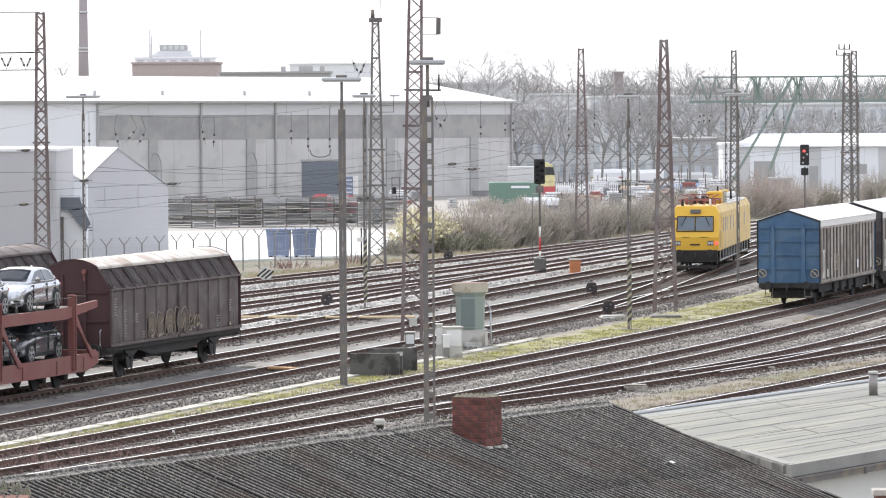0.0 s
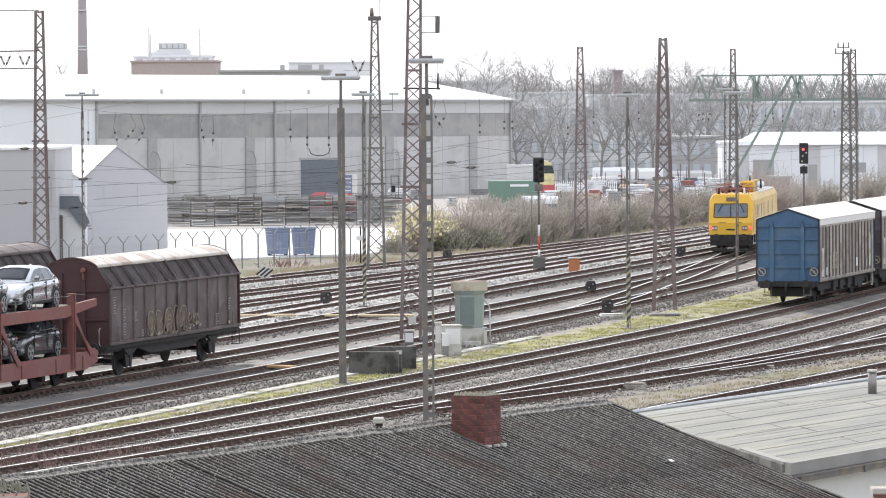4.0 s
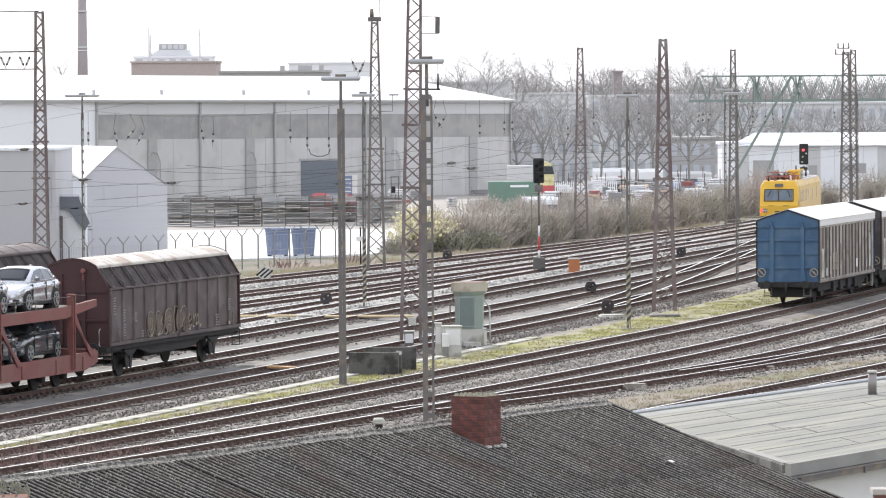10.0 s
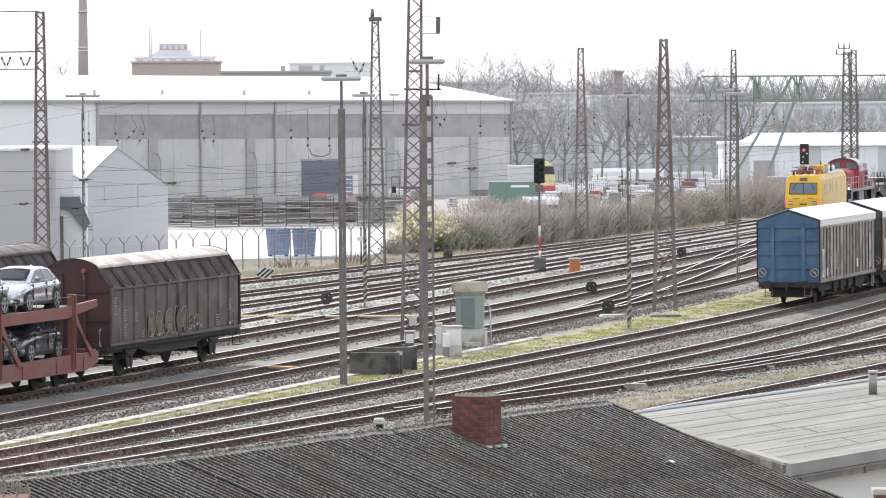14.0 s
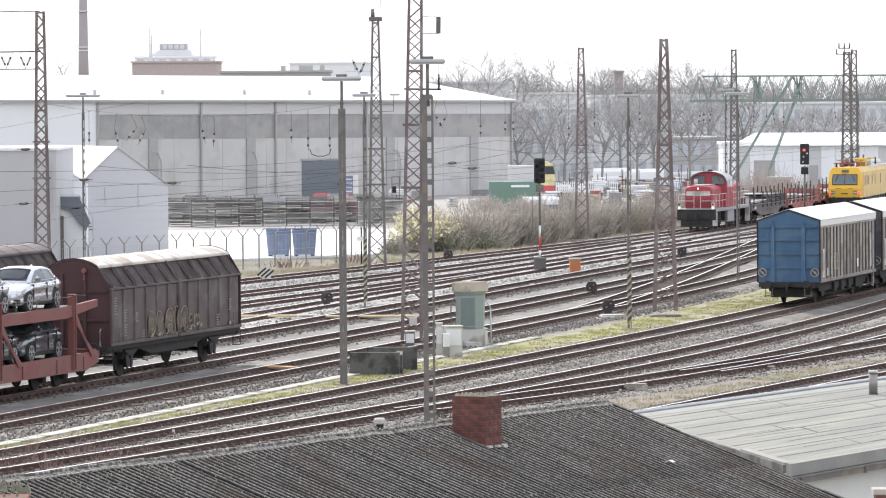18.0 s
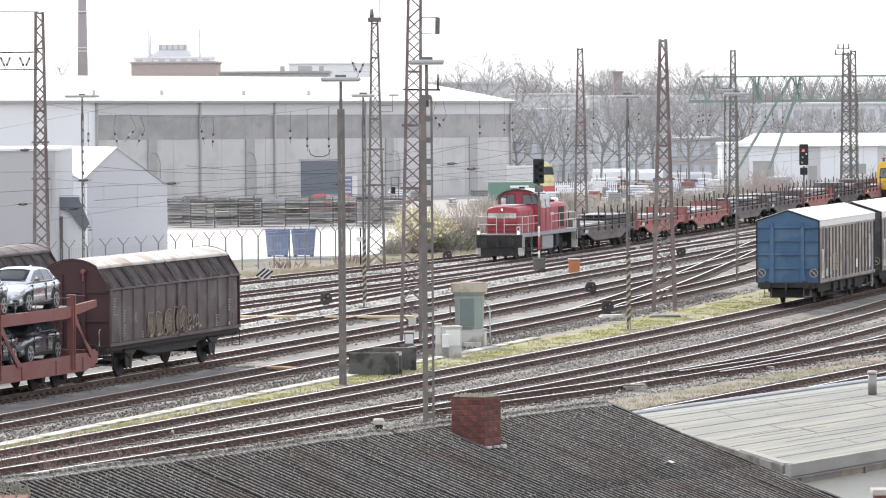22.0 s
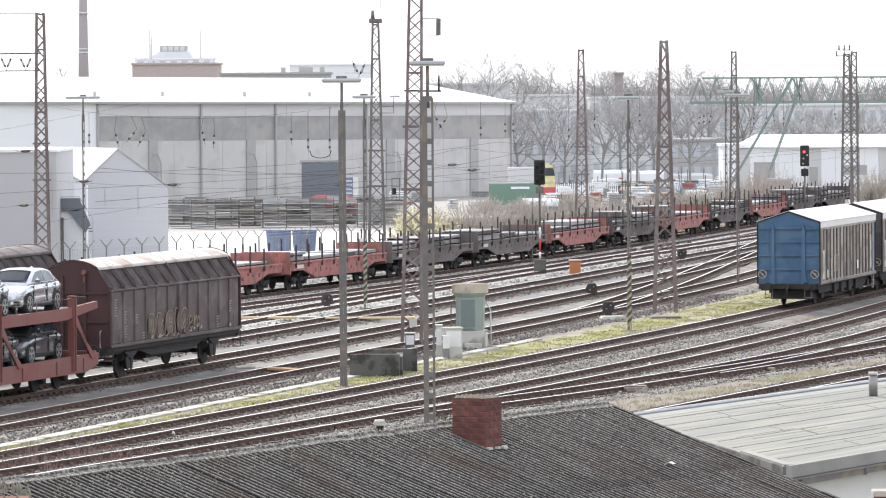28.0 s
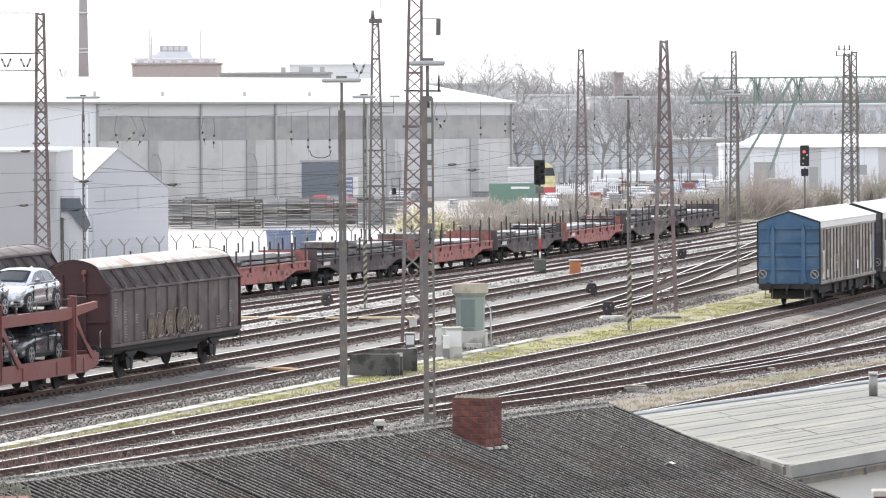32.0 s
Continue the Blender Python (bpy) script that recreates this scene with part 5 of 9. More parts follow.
def curtain_wagon(m, label, end=None):
    w = thing("sliding_wall_wagon", m, label, "wagon", "sliding-wall wagons")
    L = 14.3
    h = L / 2
    gable = [(-1.42, 3.8), (0, 4.28), (1.42, 3.8)]
    b = mesh()
    extrude(b, [(-1.36, 1.05), (1.36, 1.05), (1.36, 3.76), (0, 4.2), (-1.36, 3.76)], "y", -h + 0.08, h - 0.08)
    part("body", b, M_SLAT, w)
    for s in (-1, 1):
        y0, y1 = sorted((s * h, s * (h - 0.075)))
        b = mesh()
        extrude(b, [(-1.42, 1.02), (1.42, 1.02)] + gable[::-1], "y", y0, y1)
        end = end or M_BLUE
        e = part("end_wall", b, end, w, "gabled steel end wall")
        for x in (-0.72, 0.68):
            b = mesh()
            ya, yb = sorted((s * (h + 0.001), s * (h + 0.12)))
            f = 0.1 if x > 0 else -0.1
            extrude(b, [(x - 0.1 + min(f, 0), 1.0), (x + 0.1 + max(f, 0), 1.0), (x + 0.085, 1.5), (x + 0.085, 3.45), (x, 3.75), (x - 0.085, 3.45), (x - 0.085, 1.5)], "y", ya, yb)
            part("end_post", b, end, e)
        for z in (1.68, 2.31, 2.93, 3.53):
            b = mesh()
            ya, yb = sorted((s * (h + 0.001), s * (h + 0.085)))
            for p0, p1 in ((-1.38, -0.82), (-0.62, 0.58), (0.78, 1.38)):
                extrude(b, [(p0, z - 0.05), (p1, z - 0.05), (p1, z + 0.03), (p0, z + 0.03)], "y", ya, yb)
            part("end_rail", b, end, e)
        b = mesh()
        for p, q in zip([(-1.43, 1.02), (-1.43, 3.8), (0, 4.27), (1.43, 3.8)], [(-1.43, 3.8), (0, 4.27), (1.43, 3.8), (1.43, 1.02)]):
            bar(b, (p[0], s * (h + 0.01), p[1]), (q[0], s * (h + 0.01), q[1]), 0.06)
        part("end_edge", b, M_DARK, e, "dark edge of the end wall")
        for x in (-1.2, 1.2):
            b = mesh()
            for i in range(14):
                a0, a1 = 2 * math.pi * i / 14, 2 * math.pi * (i + 1) / 14
                bar(b, (x + 0.18 * math.cos(a0), s * (h + 0.09), 1.45 + 0.18 * math.sin(a0)), (x + 0.18 * math.cos(a1), s * (h + 0.09), 1.45 + 0.18 * math.sin(a1)), 0.035)
            bar(b, (x - 0.12, s * (h + 0.09), 1.57), (x + 0.12, s * (h + 0.09), 1.33), 0.04)
            tube(b, (x, s * h, 1.45), (x, s * (h + 0.1), 1.45), 0.05, 0.05, 8)
            part("hand_wheel", b, M_CREAM, e, "pale worn hand wheel")
        b = mesh()
        ya, yb = sorted((s * (h - 0.02), s * (h + 0.14)))
        box(b, -1.35, 1.35, ya, yb, 0.78, 1.01)
        part("head_stock", b, M_DARK, w)
        buffers(w, s * (h + 0.14), s, 0.92, 0.17)
        for x in (-1.0, 1.0):
            b = mesh()
            box(b, x - 0.24, x + 0.24, *sorted((s * (h + 0.141), s * (h + 0.3))), 0.72, 1.04, None, 0, 0.04)
            part("corner_casting", b, M_DARK, w)
        for x in (-0.9, 0.9):
            b = mesh()
            for q in (-0.16, 0.16):
                bar(b, (x + q, s * (h + 0.1), 0.4), (x + q, s * (h + 0.1), 0.8), 0.03)
            box(b, x - 0.17, x + 0.17, *sorted((s * (h + 0.02), s * (h + 0.16))), 0.38, 0.42)
            part("shunter_step", b, M_STEEL, w)
    rn = random.Random(8)
    n = 17
    st = (L - 0.24) / n
    for s in (-1, 1):
        for i in range(n):
            y0 = -h + 0.12 + i * st
            d, o = rn.uniform(0, 0.02), rn.uniform(-0.03, 0.03)
            b = mesh()  # each fold bellies out between two grooves
            extrude(b, [(s * 1.361, y0 + 0.1), (s * (1.4 + d), y0 + 0.16), (s * (1.445 + d), y0 + st * 0.4 + o), (s * (1.445 + d), y0 + st * 0.6 + o), (s * (1.4 + d), y0 + st - 0.12), (s * 1.361, y0 + st - 0.06)], "z", 1.1, 3.54)
            part("slat", b, M_SLAT2 if rn.random() < 0.4 else M_SLAT, w)
            # a dark flush strip paints the shade between two folds
            b = mesh()
            box(b, *sorted((s * 1.362, s * 1.44)), y0 - 0.07, y0 + 0.11, 1.08, 3.5)
            part("groove_shade", b, M_SLAT3, w)
        for z0, z1, o, mt in ((3.53, 3.79, 1.475, M_WROOF), (3.44, 3.525, 1.47, M_SLAT2), (0.98, 1.13, 1.47, M_SLAT)):
            b = mesh()
            box(b, *sorted((s * 1.36, s * o)), -h + 0.08, h - 0.08, z0, z1, None, 0, 0.015)
            part("side_rail", b, mt, w)
        for y, z0, z1, wd, c in ((-6.7, 1.2, 2.5, 0.5, M_CONC_L), (-5.6, 1.25, 1.6, 0.35, M_CONC_L), (-4.7, 1.3, 2.1, 0.35, M_CONC_L), (-3.9, 1.5, 2.15, 0.12, M_CREAM), (-3.2, 1.5, 2.15, 0.12, M_CREAM), (-2.6, 1.5, 2.15, 0.12, M_CREAM), (2.0, 1.4, 1.8, 0.4, M_WHITE), (5.4, 1.3, 2.9, 0.45, M_CONC_L), (4.6, 1.3, 1.7, 0.3, M_SLAT2)):
            b = mesh()
            box(b, *sorted((s * 1.463, s * 1.469)), y, y + wd, z0, z1)
            part("paint_patch", b, c, w)
        b = mesh()
        for z in (2.2, 1.85, 1.5):
            bar(b, (s * 1.468, -3.95, z), (s * 1.468, -2.5, z), 0.025)
        part("chalk_line", b, M_CREAM, w)
    b = mesh()
    for s in (-1, 1):
        extrude(b, [(s * 1.48, 3.791), (0, 4.28), (0, 4.32), (s * 1.49, 3.84)], "y", -h + 0.03, h - 0.03)
    part("roof", b, M_WROOF, w, "white pitched roof")
    for s in (-1, 1):
        b = mesh()
        box(b, s * 1.0 - 0.06, s * 1.0 + 0.06, -h, h, 0.72, 0.9)
        part("sole_bar", b, M_DARK, w)
        b = mesh()
        box(b, s * 1.12 - 0.03, s * 1.12 + 0.03, -h + 1.2, h - 1.2, 0.55, 0.9)
        part("side_skirt", b, M_DARK, w)
    b = mesh()
    box(b, -1.3, 1.3, -h + 0.1, h - 0.1, 0.901, 1.02)
    part("floor_frame", b, M_DARK, w)
    # added dark block that fills the gap with the shadow under the wagon
    b = mesh()
    box(b, -0.9, 0.9, -h + 0.4, h - 0.4, 0.32, 0.719)
    part("underbody_shade_block", b, M_DARK, w)
    for y in (-h + 2.4, h - 2.4):
        wheelset(w, y, 0.46)
        for s in (-1, 1):
            b = mesh()
            extrude(b, [(y - 0.45, 0.9), (y - 0.25, 0.3), (y + 0.25, 0.3), (y + 0.45, 0.9)], "x", s * 1.08 - 0.02, s * 1.08 + 0.02)
            part("axle_guard", b, M_DARK, w)
    for s in (-1, 1):
        b = mesh()
        for y0 in (1.2,):
            for q in (-0.2, 0.2):
                bar(b, (s * 1.42, y0 * 5.35 + q, 0.35), (s * 1.42, y0 * 5.35 + q, 1.25), 0.028)
            for z in (0.36, 0.7):
                bar(b, (s * 1.42, y0 * 5.35 - 0.2, z), (s * 1.42, y0 * 5.35 + 0.2, z), 0.03)
        part("side_step_frame", b, M_CONC_L, w, "pale step frame")
        for y0 in (-2.4, -0.6, 1.3, 3.1):
            b = mesh()
            box(b, s * 1.15 - 0.12, s * 1.15 + 0.12, y0 - 0.35, y0 + 0.35, 0.42, 0.9, None, 0, 0.03)
            part("brake_gear_box", b, M_DARK, w)
    return w


M_SLAT3 = material("fold_shade_strip", (0.1, 0.085, 0.075), 0.8, 0.1, 0.3)
M_SLAT2 = material("pale_slat", (0.37, 0.335, 0.3), 0.6, 0.1, 0.3, 1.5, 0.1, 30, (0.24, 0.2, 0.17), 0.4, 1.0)
BLUE_Y = 236.45
curtain_wagon(on_track("T3", BLUE_Y), "blue-ended wagon with dirty grey slatted sides and white roof")
curtain_wagon(on_track("T3", BLUE_Y + 15.6), "grey slatted wagon with a white roof coupled behind", M_WAGDARK)
curtain_wagon(on_track("T3", BLUE_Y + 31.2), "grey slatted wagon with a white roof further along", M_WAGDARK)


# ---- car transporter with new cars ----
def loft(b, rings, mat=0, closed=True, caps=True):
    """Skin a row of rings of equal length."""
    vs = [[b.verts.new(p) for p in r] for r in rings]
    n = len(vs[0])
    for r0, r1 in zip(vs, vs[1:]):
        for j in range(n if closed else n - 1):
            f = b.faces.new((r0[j], r0[(j + 1) % n], r1[(j + 1) % n], r1[j]))
            f.smooth, f.material_index = True, mat
    if caps:
        b.faces.new(vs[0])
        b.faces.new(vs[-1][::-1])
    bmesh.ops.recalc_face_normals(b, faces=b.faces[:])
    return b


SHELL = ((-1.0, 0.95, 0.74), (-0.55, 1.17, 0.68), (-0.12, 1.37, 0.62), (0.45, 1.425, 0.61), (1.1, 1.4, 0.6), (1.45, 1.33, 0.6), (1.7, 1.15, 0.64), (1.9, 0.99, 0.7))


def shell_at(y):
    """Height and half width of the cabin at y."""
    for (y0, z0, w0), (y1, z1, w1) in zip(SHELL, SHELL[1:]):
        if y <= y1:
            f = (y - y0) / (y1 - y0)
            return z0 + f * (z1 - z0), w0 + f * (w1 - w0)
    return SHELL[-1][1:]


def cabin_side(y, z):
    t, w = shell_at(y)
    base = min(0.83, w + (t - 0.93) * 0.5 + 0.02)
    zt = t - 0.04 * min(1, (t - 0.9) * 3)
    return w + (base - w) * (zt - z) / max(zt - 0.93, 0.02)


def car(m, paint, label):
    """A compact hatchback; its nose points to -y."""
    c = thing("hatchback_car", m, label, "car", "new cars")
    b = mesh()
    rings = []
    for y, w, top, bot in ((-2.15, 0.5, 0.6, 0.34), (-2.12, 0.66, 0.65, 0.26), (-2.0, 0.79, 0.71, 0.22), (-1.75, 0.87, 0.78, 0.21), (-1.32, 0.9, 0.855, 0.22), (-0.95, 0.9, 0.935, 0.22), (0.1, 0.9, 0.955, 0.22), (0.9, 0.9, 0.965, 0.22), (1.35, 0.905, 0.975, 0.24), (1.75, 0.87, 0.985, 0.26), (1.98, 0.8, 0.94, 0.3), (2.1, 0.68, 0.82, 0.34), (2.13, 0.52, 0.7, 0.4)):
        half = [(0.0, top + 0.02), (w * 0.5, top + 0.012), (w * 0.84, top - 0.012), (w * 0.93, top - 0.045), (w * 0.985, top - 0.13), (w, top - 0.2), (w * 0.962, top - 0.25), (w * 0.965, (top + bot) / 2 - 0.06), (w * 0.99, bot + 0.12), (w * 0.95, bot + 0.03), (w * 0.88, bot), (0.0, bot)]
        rings.append([(x, y, z) for x, z in half] + [(-x, y, z) for x, z in half[-2:0:-1]])
    body = part("body", loft(b, rings), paint, c)
    b = mesh()
    rings = []
    for y, top, wt in SHELL:
        base = min(0.83, wt + (top - 0.93) * 0.5 + 0.02)
        half = [(0, top + 0.015), (wt * 0.75, top), (wt, top - 0.04 * min(1, (top - 0.9) * 3)), (base, 0.93), (0, 0.9)]
        rings.append([(x, y, z) for x, z in half] + [(-x, y, z) for x, z in half[-2:0:-1]])
    cabin = part("cabin", loft(b, rings), paint, c)
    for name, ya, yb in (("windscreen", -0.93, -0.17), ("rear_window", 1.5, 1.84)):
        b = mesh()
        rows = []
        for i in range(6):
            y = ya + (yb - ya) * i / 5
            t, w = shell_at(y)
            rows.append([b.verts.new((u * w * 0.87, y, t + 0.04 - 0.045 * u * u)) for u in (-1, -0.75, -0.4, 0, 0.4, 0.75, 1)])
        for r0, r1 in zip(rows, rows[1:]):
            for j in range(6):
                b.faces.new((r0[j], r0[j + 1], r1[j + 1], r1[j])).smooth = True
        bmesh.ops.solidify(b, geom=b.faces[:], thickness=0.01)
        bmesh.ops.recalc_face_normals(b, faces=b.faces[:])
        part(name, b, M_CARGLASS, cabin)
    for s in (-1, 1):
        for name, poly in (("front_window", [(-0.74, 0.99), (-0.1, 1.3), (0.36, 1.35), (0.36, 0.99)]), ("rear_door_window", [(0.43, 0.99), (0.43, 1.352), (1.0, 1.33), (1.2, 1.01)]), ("quarter_window", [(1.26, 1.02), (1.07, 1.32), (1.32, 1.29), (1.5, 1.07)])):
            b = mesh()
            o = [b.verts.new((s * (cabin_side(y, z) + 0.012), y, z)) for y, z in poly]
            q = [b.verts.new((s * (cabin_side(y, z) - 0.01), y, z)) for y, z in poly]
            b.faces.new(o)
            b.faces.new(q[::-1])
            for i in range(4):
                b.faces.new((o[i], o[(i + 1) % 4], q[(i + 1) % 4], q[i]))
            bmesh.ops.recalc_face_normals(b, faces=b.faces[:])
            part(name, b, M_CARGLASS, cabin)
        b = mesh()
        sweep(b, [(s * (cabin_side(y, z) + 0.014), y, z) for y, z in ((-0.78, 0.98), (0.4, 0.98), (1.2, 0.995), (1.53, 1.06))], 0.012, 5)
        part("window_trim", b, M_RIM, cabin)
        b = mesh()
        extrude(b, [(-0.7, 0.99), (-0.54, 0.99), (-0.52, 1.09), (-0.6, 1.11), (-0.68, 1.07)], "x", *sorted((s * 0.87, s * 1.0)))
        part("mirror", b, M_GREYMIRROR, c)
        b = mesh()
        extrude(b, [(-2.07, 0.585), (-1.72, 0.62), (-1.5, 0.72), (-1.6, 0.765), (-1.95, 0.7)], "x", *sorted((s * 0.46, s * 0.868)))
        part("headlight", b, M_LENS, c, "clear headlight")
        b = mesh()
        extrude(b, [(-2.13, 0.27), (-1.9, 0.27), (-1.85, 0.42), (-2.1, 0.42)], "x", *sorted((s * 0.5, s * 0.8)))
        part("side_intake", b, M_BLACK, c)
        b = mesh()
        box(b, s * 0.6 - 0.17, s * 0.6 + 0.17, 1.93, 2.1, 0.76, 0.87, None, 0, 0.02)
        part("tail_light", b, M_RED, c)
        b = mesh()
        box(b, *sorted((s * 0.86, s * 0.902)), -0.95, 0.95, 0.2, 0.28, None, 0, 0.012)
        part("side_skirt", b, M_BLACK, c)
        for y, zt in ((-0.86, 0.88), (0.4, 0.92), (1.18, 0.92)):
            b = mesh()
            box(b, *sorted((s * 0.86, s * 0.903)), y - 0.006, y + 0.006, 0.34, zt)
            part("door_gap", b, M_BLACK, c)
        for y in (0.2, 1.0):
            b = mesh()
            box(b, *sorted((s * 0.87, s * 0.925)), y - 0.1, y + 0.1, 0.8, 0.83, None, 0, 0.008)
            part("door_handle", b, paint, c)
        for y in (-1.32, 1.28):
            b = mesh()
            tube(b, (s * 0.6, y, 0.33), (s * 0.908, y, 0.33), 0.365, 0.36, 24)
            part("wheel_arch", b, M_BLACK, c)
            b = mesh()
            tube(b, (s * 0.72, y, 0.32), (s * 0.9, y, 0.32), 0.325, 0.325, 24)
            tube(b, (s * 0.9, y, 0.32), (s * 0.914, y, 0.32), 0.325, 0.3, 24)
            ty = part("wheel", b, M_TYRE, c)
            b = mesh()
            tube(b, (s * 0.9, y, 0.32), (s * 0.922, y, 0.32), 0.07, 0.06, 10)
            for i in range(5):
                a = 1.2566 * i + 0.3
                for d in (-0.16, 0.16):
                    bar(b, (s * 0.92, y + 0.05 * math.cos(a), 0.32 + 0.05 * math.sin(a)), (s * 0.92, y + 0.235 * math.cos(a + d), 0.32 + 0.235 * math.sin(a + d)), 0.034)
            for i in range(20):
                a0, a1 = 0.31416 * i, 0.31416 * (i + 1)
                bar(b, (s * 0.918, y + 0.24 * math.cos(a0), 0.32 + 0.24 * math.sin(a0)), (s * 0.918, y + 0.24 * math.cos(a1), 0.32 + 0.24 * math.sin(a1)), 0.026)
            part("rim", b, M_RIM, ty)
    b = mesh()
    extrude(b, [(-0.34, 0.62), (-0.42, 0.5), (-0.32, 0.3), (0.32, 0.3), (0.42, 0.5), (0.34, 0.62)], "y", -2.175, -2.05)
    gr_ = part("grille", b, M_BLACK, c)
    b = mesh()
    hexa = [(-0.34, 0.62), (-0.42, 0.5), (-0.32, 0.3), (0.32, 0.3), (0.42, 0.5), (0.34, 0.62)]
    for p, q in zip(hexa, hexa[1:] + hexa[:1]):
        bar(b, (p[0], -2.178, p[1]), (q[0], -2.178, q[1]), 0.022)
    part("grille_frame", b, M_RIM, gr_)
    b = mesh()
    box(b, -0.26, 0.26, -2.19, -2.176, 0.42, 0.53)
    part("blank_plate", b, M_DARK, gr_)
    b = mesh()
    extrude(b, [(1.2, 1.39), (1.42, 1.34), (1.4, 1.44), (1.36, 1.45)], "x", -0.025, 0.025)
    part("roof_aerial", b, paint, c)
    return c


def transporter(m):
    t = thing("car_transporter_wagon", m, "faded red double-deck car transporter wagon", "wagon")
    L = 25.0
    h = L / 2
    for s in (-1, 1):
        b = mesh()
        extrude(b, [(-h, 0.5), (h - 1.2, 0.5), (h, 0.72), (h, 1.1), (-h, 1.0)], "x", s * 1.38 - 0.05, s * 1.38 + 0.05)
        part("lower_sill", b, M_DECKRED, t)
        b = mesh()
        extrude(b, [(-h, 2.3), (h - 3.2, 2.32), (h - 0.2, 2.6), (h - 0.2, 2.83), (h - 3.2, 2.7), (-h, 2.66)], "x", s * 1.42 - 0.06, s * 1.42 + 0.06)
        part("upper_rail", b, M_DECKRED, t)
        for y in (-9.0, -3.0, 3.0, h - 2.55):
            b = mesh()
            box(b, s * 1.42 - 0.03, s * 1.42 + 0.03, y - 0.1, y + 0.1, 0.6, 3.04)
            for q in (-0.1, 0.1):
                box(b, s * 1.42 - 0.11, s * 1.42 + 0.11, y + q - 0.02, y + q + 0.02, 0.6, 3.04)
            box(b, s * 1.42 - 0.13, s * 1.42 + 0.13, y - 0.14, y + 0.14, 3.041, 3.1, None, 0, 0.015)
            post = part("post", b, M_DECKRED, t)
            b = mesh()
            for z in (1.15, 2.2, 2.62):
                for q in (-0.05, 0.05):
                    tube(b, (s * 1.47, y + q, z), (s * 1.475, y + q, z), 0.035, 0.03, 8)
            part("bolt_heads", b, M_RUST, post)
            b = mesh()
            extrude(b, [(y + 0.12, 2.66), (y + 1.75, 0.95), (y + 2.25, 0.95), (y + 0.12, 2.2)] if s > 0 else [(y + 0.12, 2.2), (y + 2.25, 0.95), (y + 1.75, 0.95), (y + 0.12, 2.66)], "x", s * 1.42 - 0.05, s * 1.42 + 0.05)
            part("brace", b, M_DECKRED, t)
        b = mesh()
        y = -h
        while y < h - 0.6:
            tube(b, (s * 1.45, y, 2.63), (s * 1.45, y, 3.06), 0.018, 0.018, 6)
            y += 1.9
        sweep(b, [(s * 1.45, -h + i * 0.95, 3.06 - 0.05 * (i % 2)) for i in range(26)], 0.014)
        part("hand_rail", b, M_STEEL, t)
        for y in (-10.5, -7, -4.5, -1.2, 1.5, 5.2, 8.4, 11.0):
            b = mesh()
            box(b, *sorted((s * 1.431, s * 1.47)), y - 0.04, y + 0.04, 0.55, 0.98)
            part("sill_stiffener", b, M_DECKRED, t)
        for y in (7.2, 9.5, 2.4, 4.8):
            for zd in (0.961, 2.631):
                b = mesh()
                extrude(b, [(y - 0.12, zd), (y + 0.12, zd), (y, zd + 0.14)], "x", *sorted((s * 0.62, s * 0.95)))
                part("wheel_chock", b, M_DARK, t)
    b = mesh()
    box(b, -1.33, 1.33, -h, h - 0.1, 0.88, 0.96)
    part("lower_deck", b, M_DARK, t)
    b = mesh()
    box(b, -1.36, 1.36, -h, h - 0.25, 2.57, 2.63)
    for i in range(22):
        box(b, -1.36, 1.36, -h + 0.3 + i * 1.1, -h + 0.42 + i * 1.1, 2.51, 2.569)
    part("upper_deck", b, M_CONC, t)
    for y in (-8.5, 2.0, h - 4.3):
        wheelset(t, y, 0.42)
    wheelset(t, h - 2.2, 0.42)
    b = mesh()
    box(b, -1.2, 1.2, -h + 0.3, h - 0.3, 0.55, 0.879)
    part("underframe", b, M_DARK, t)
    b = mesh()
    box(b, -1.35, 1.35, h - 0.2, h + 0.02, 0.7, 1.16, None, 0, 0.02)
    part("head_stock", b, M_DECKRED, t)
    buffers(t, h + 0.02, 1)
    return t


TR_Y = 159.2
tm = on_track("T7", TR_Y)
transporter(tm)
M_SILVER = material("silver_car_paint", (0.6, 0.62, 0.66), 0.25, 0.7, 0.03, 1, 0.0)
M_GREYCAR = material("dark_grey_car_paint", (0.19, 0.195, 0.21), 0.25, 0.5, 0.05, 1, 0.0)
M_BLUECAR = material("dark_grey_blue_car_paint", (0.17, 0.18, 0.2), 0.22, 0.5, 0.05, 1, 0.0)
for m_ in (M_SILVER, M_GREYCAR, M_BLUECAR):
    m_.node_tree.nodes["Principled BSDF"].inputs["Coat Weight"].default_value = 0.8
for y, z, p, l in ((8.5, 2.63, M_SILVER, "silver-white hatchback on the upper deck of the transporter"), (3.6, 2.63, M_SILVER, "silver hatchback on the upper deck of the transporter"), (8.6, 0.96, M_BLUECAR, "dark grey-blue hatchback on the lower deck"), (4.4, 0.96, M_GREYCAR, "dark grey hatchback on the lower deck"), (-0.2, 0.96, M_GREYCAR, "dark grey hatchback on the lower deck")):
    car(tm @ pose(0.05, y, z), p, l)


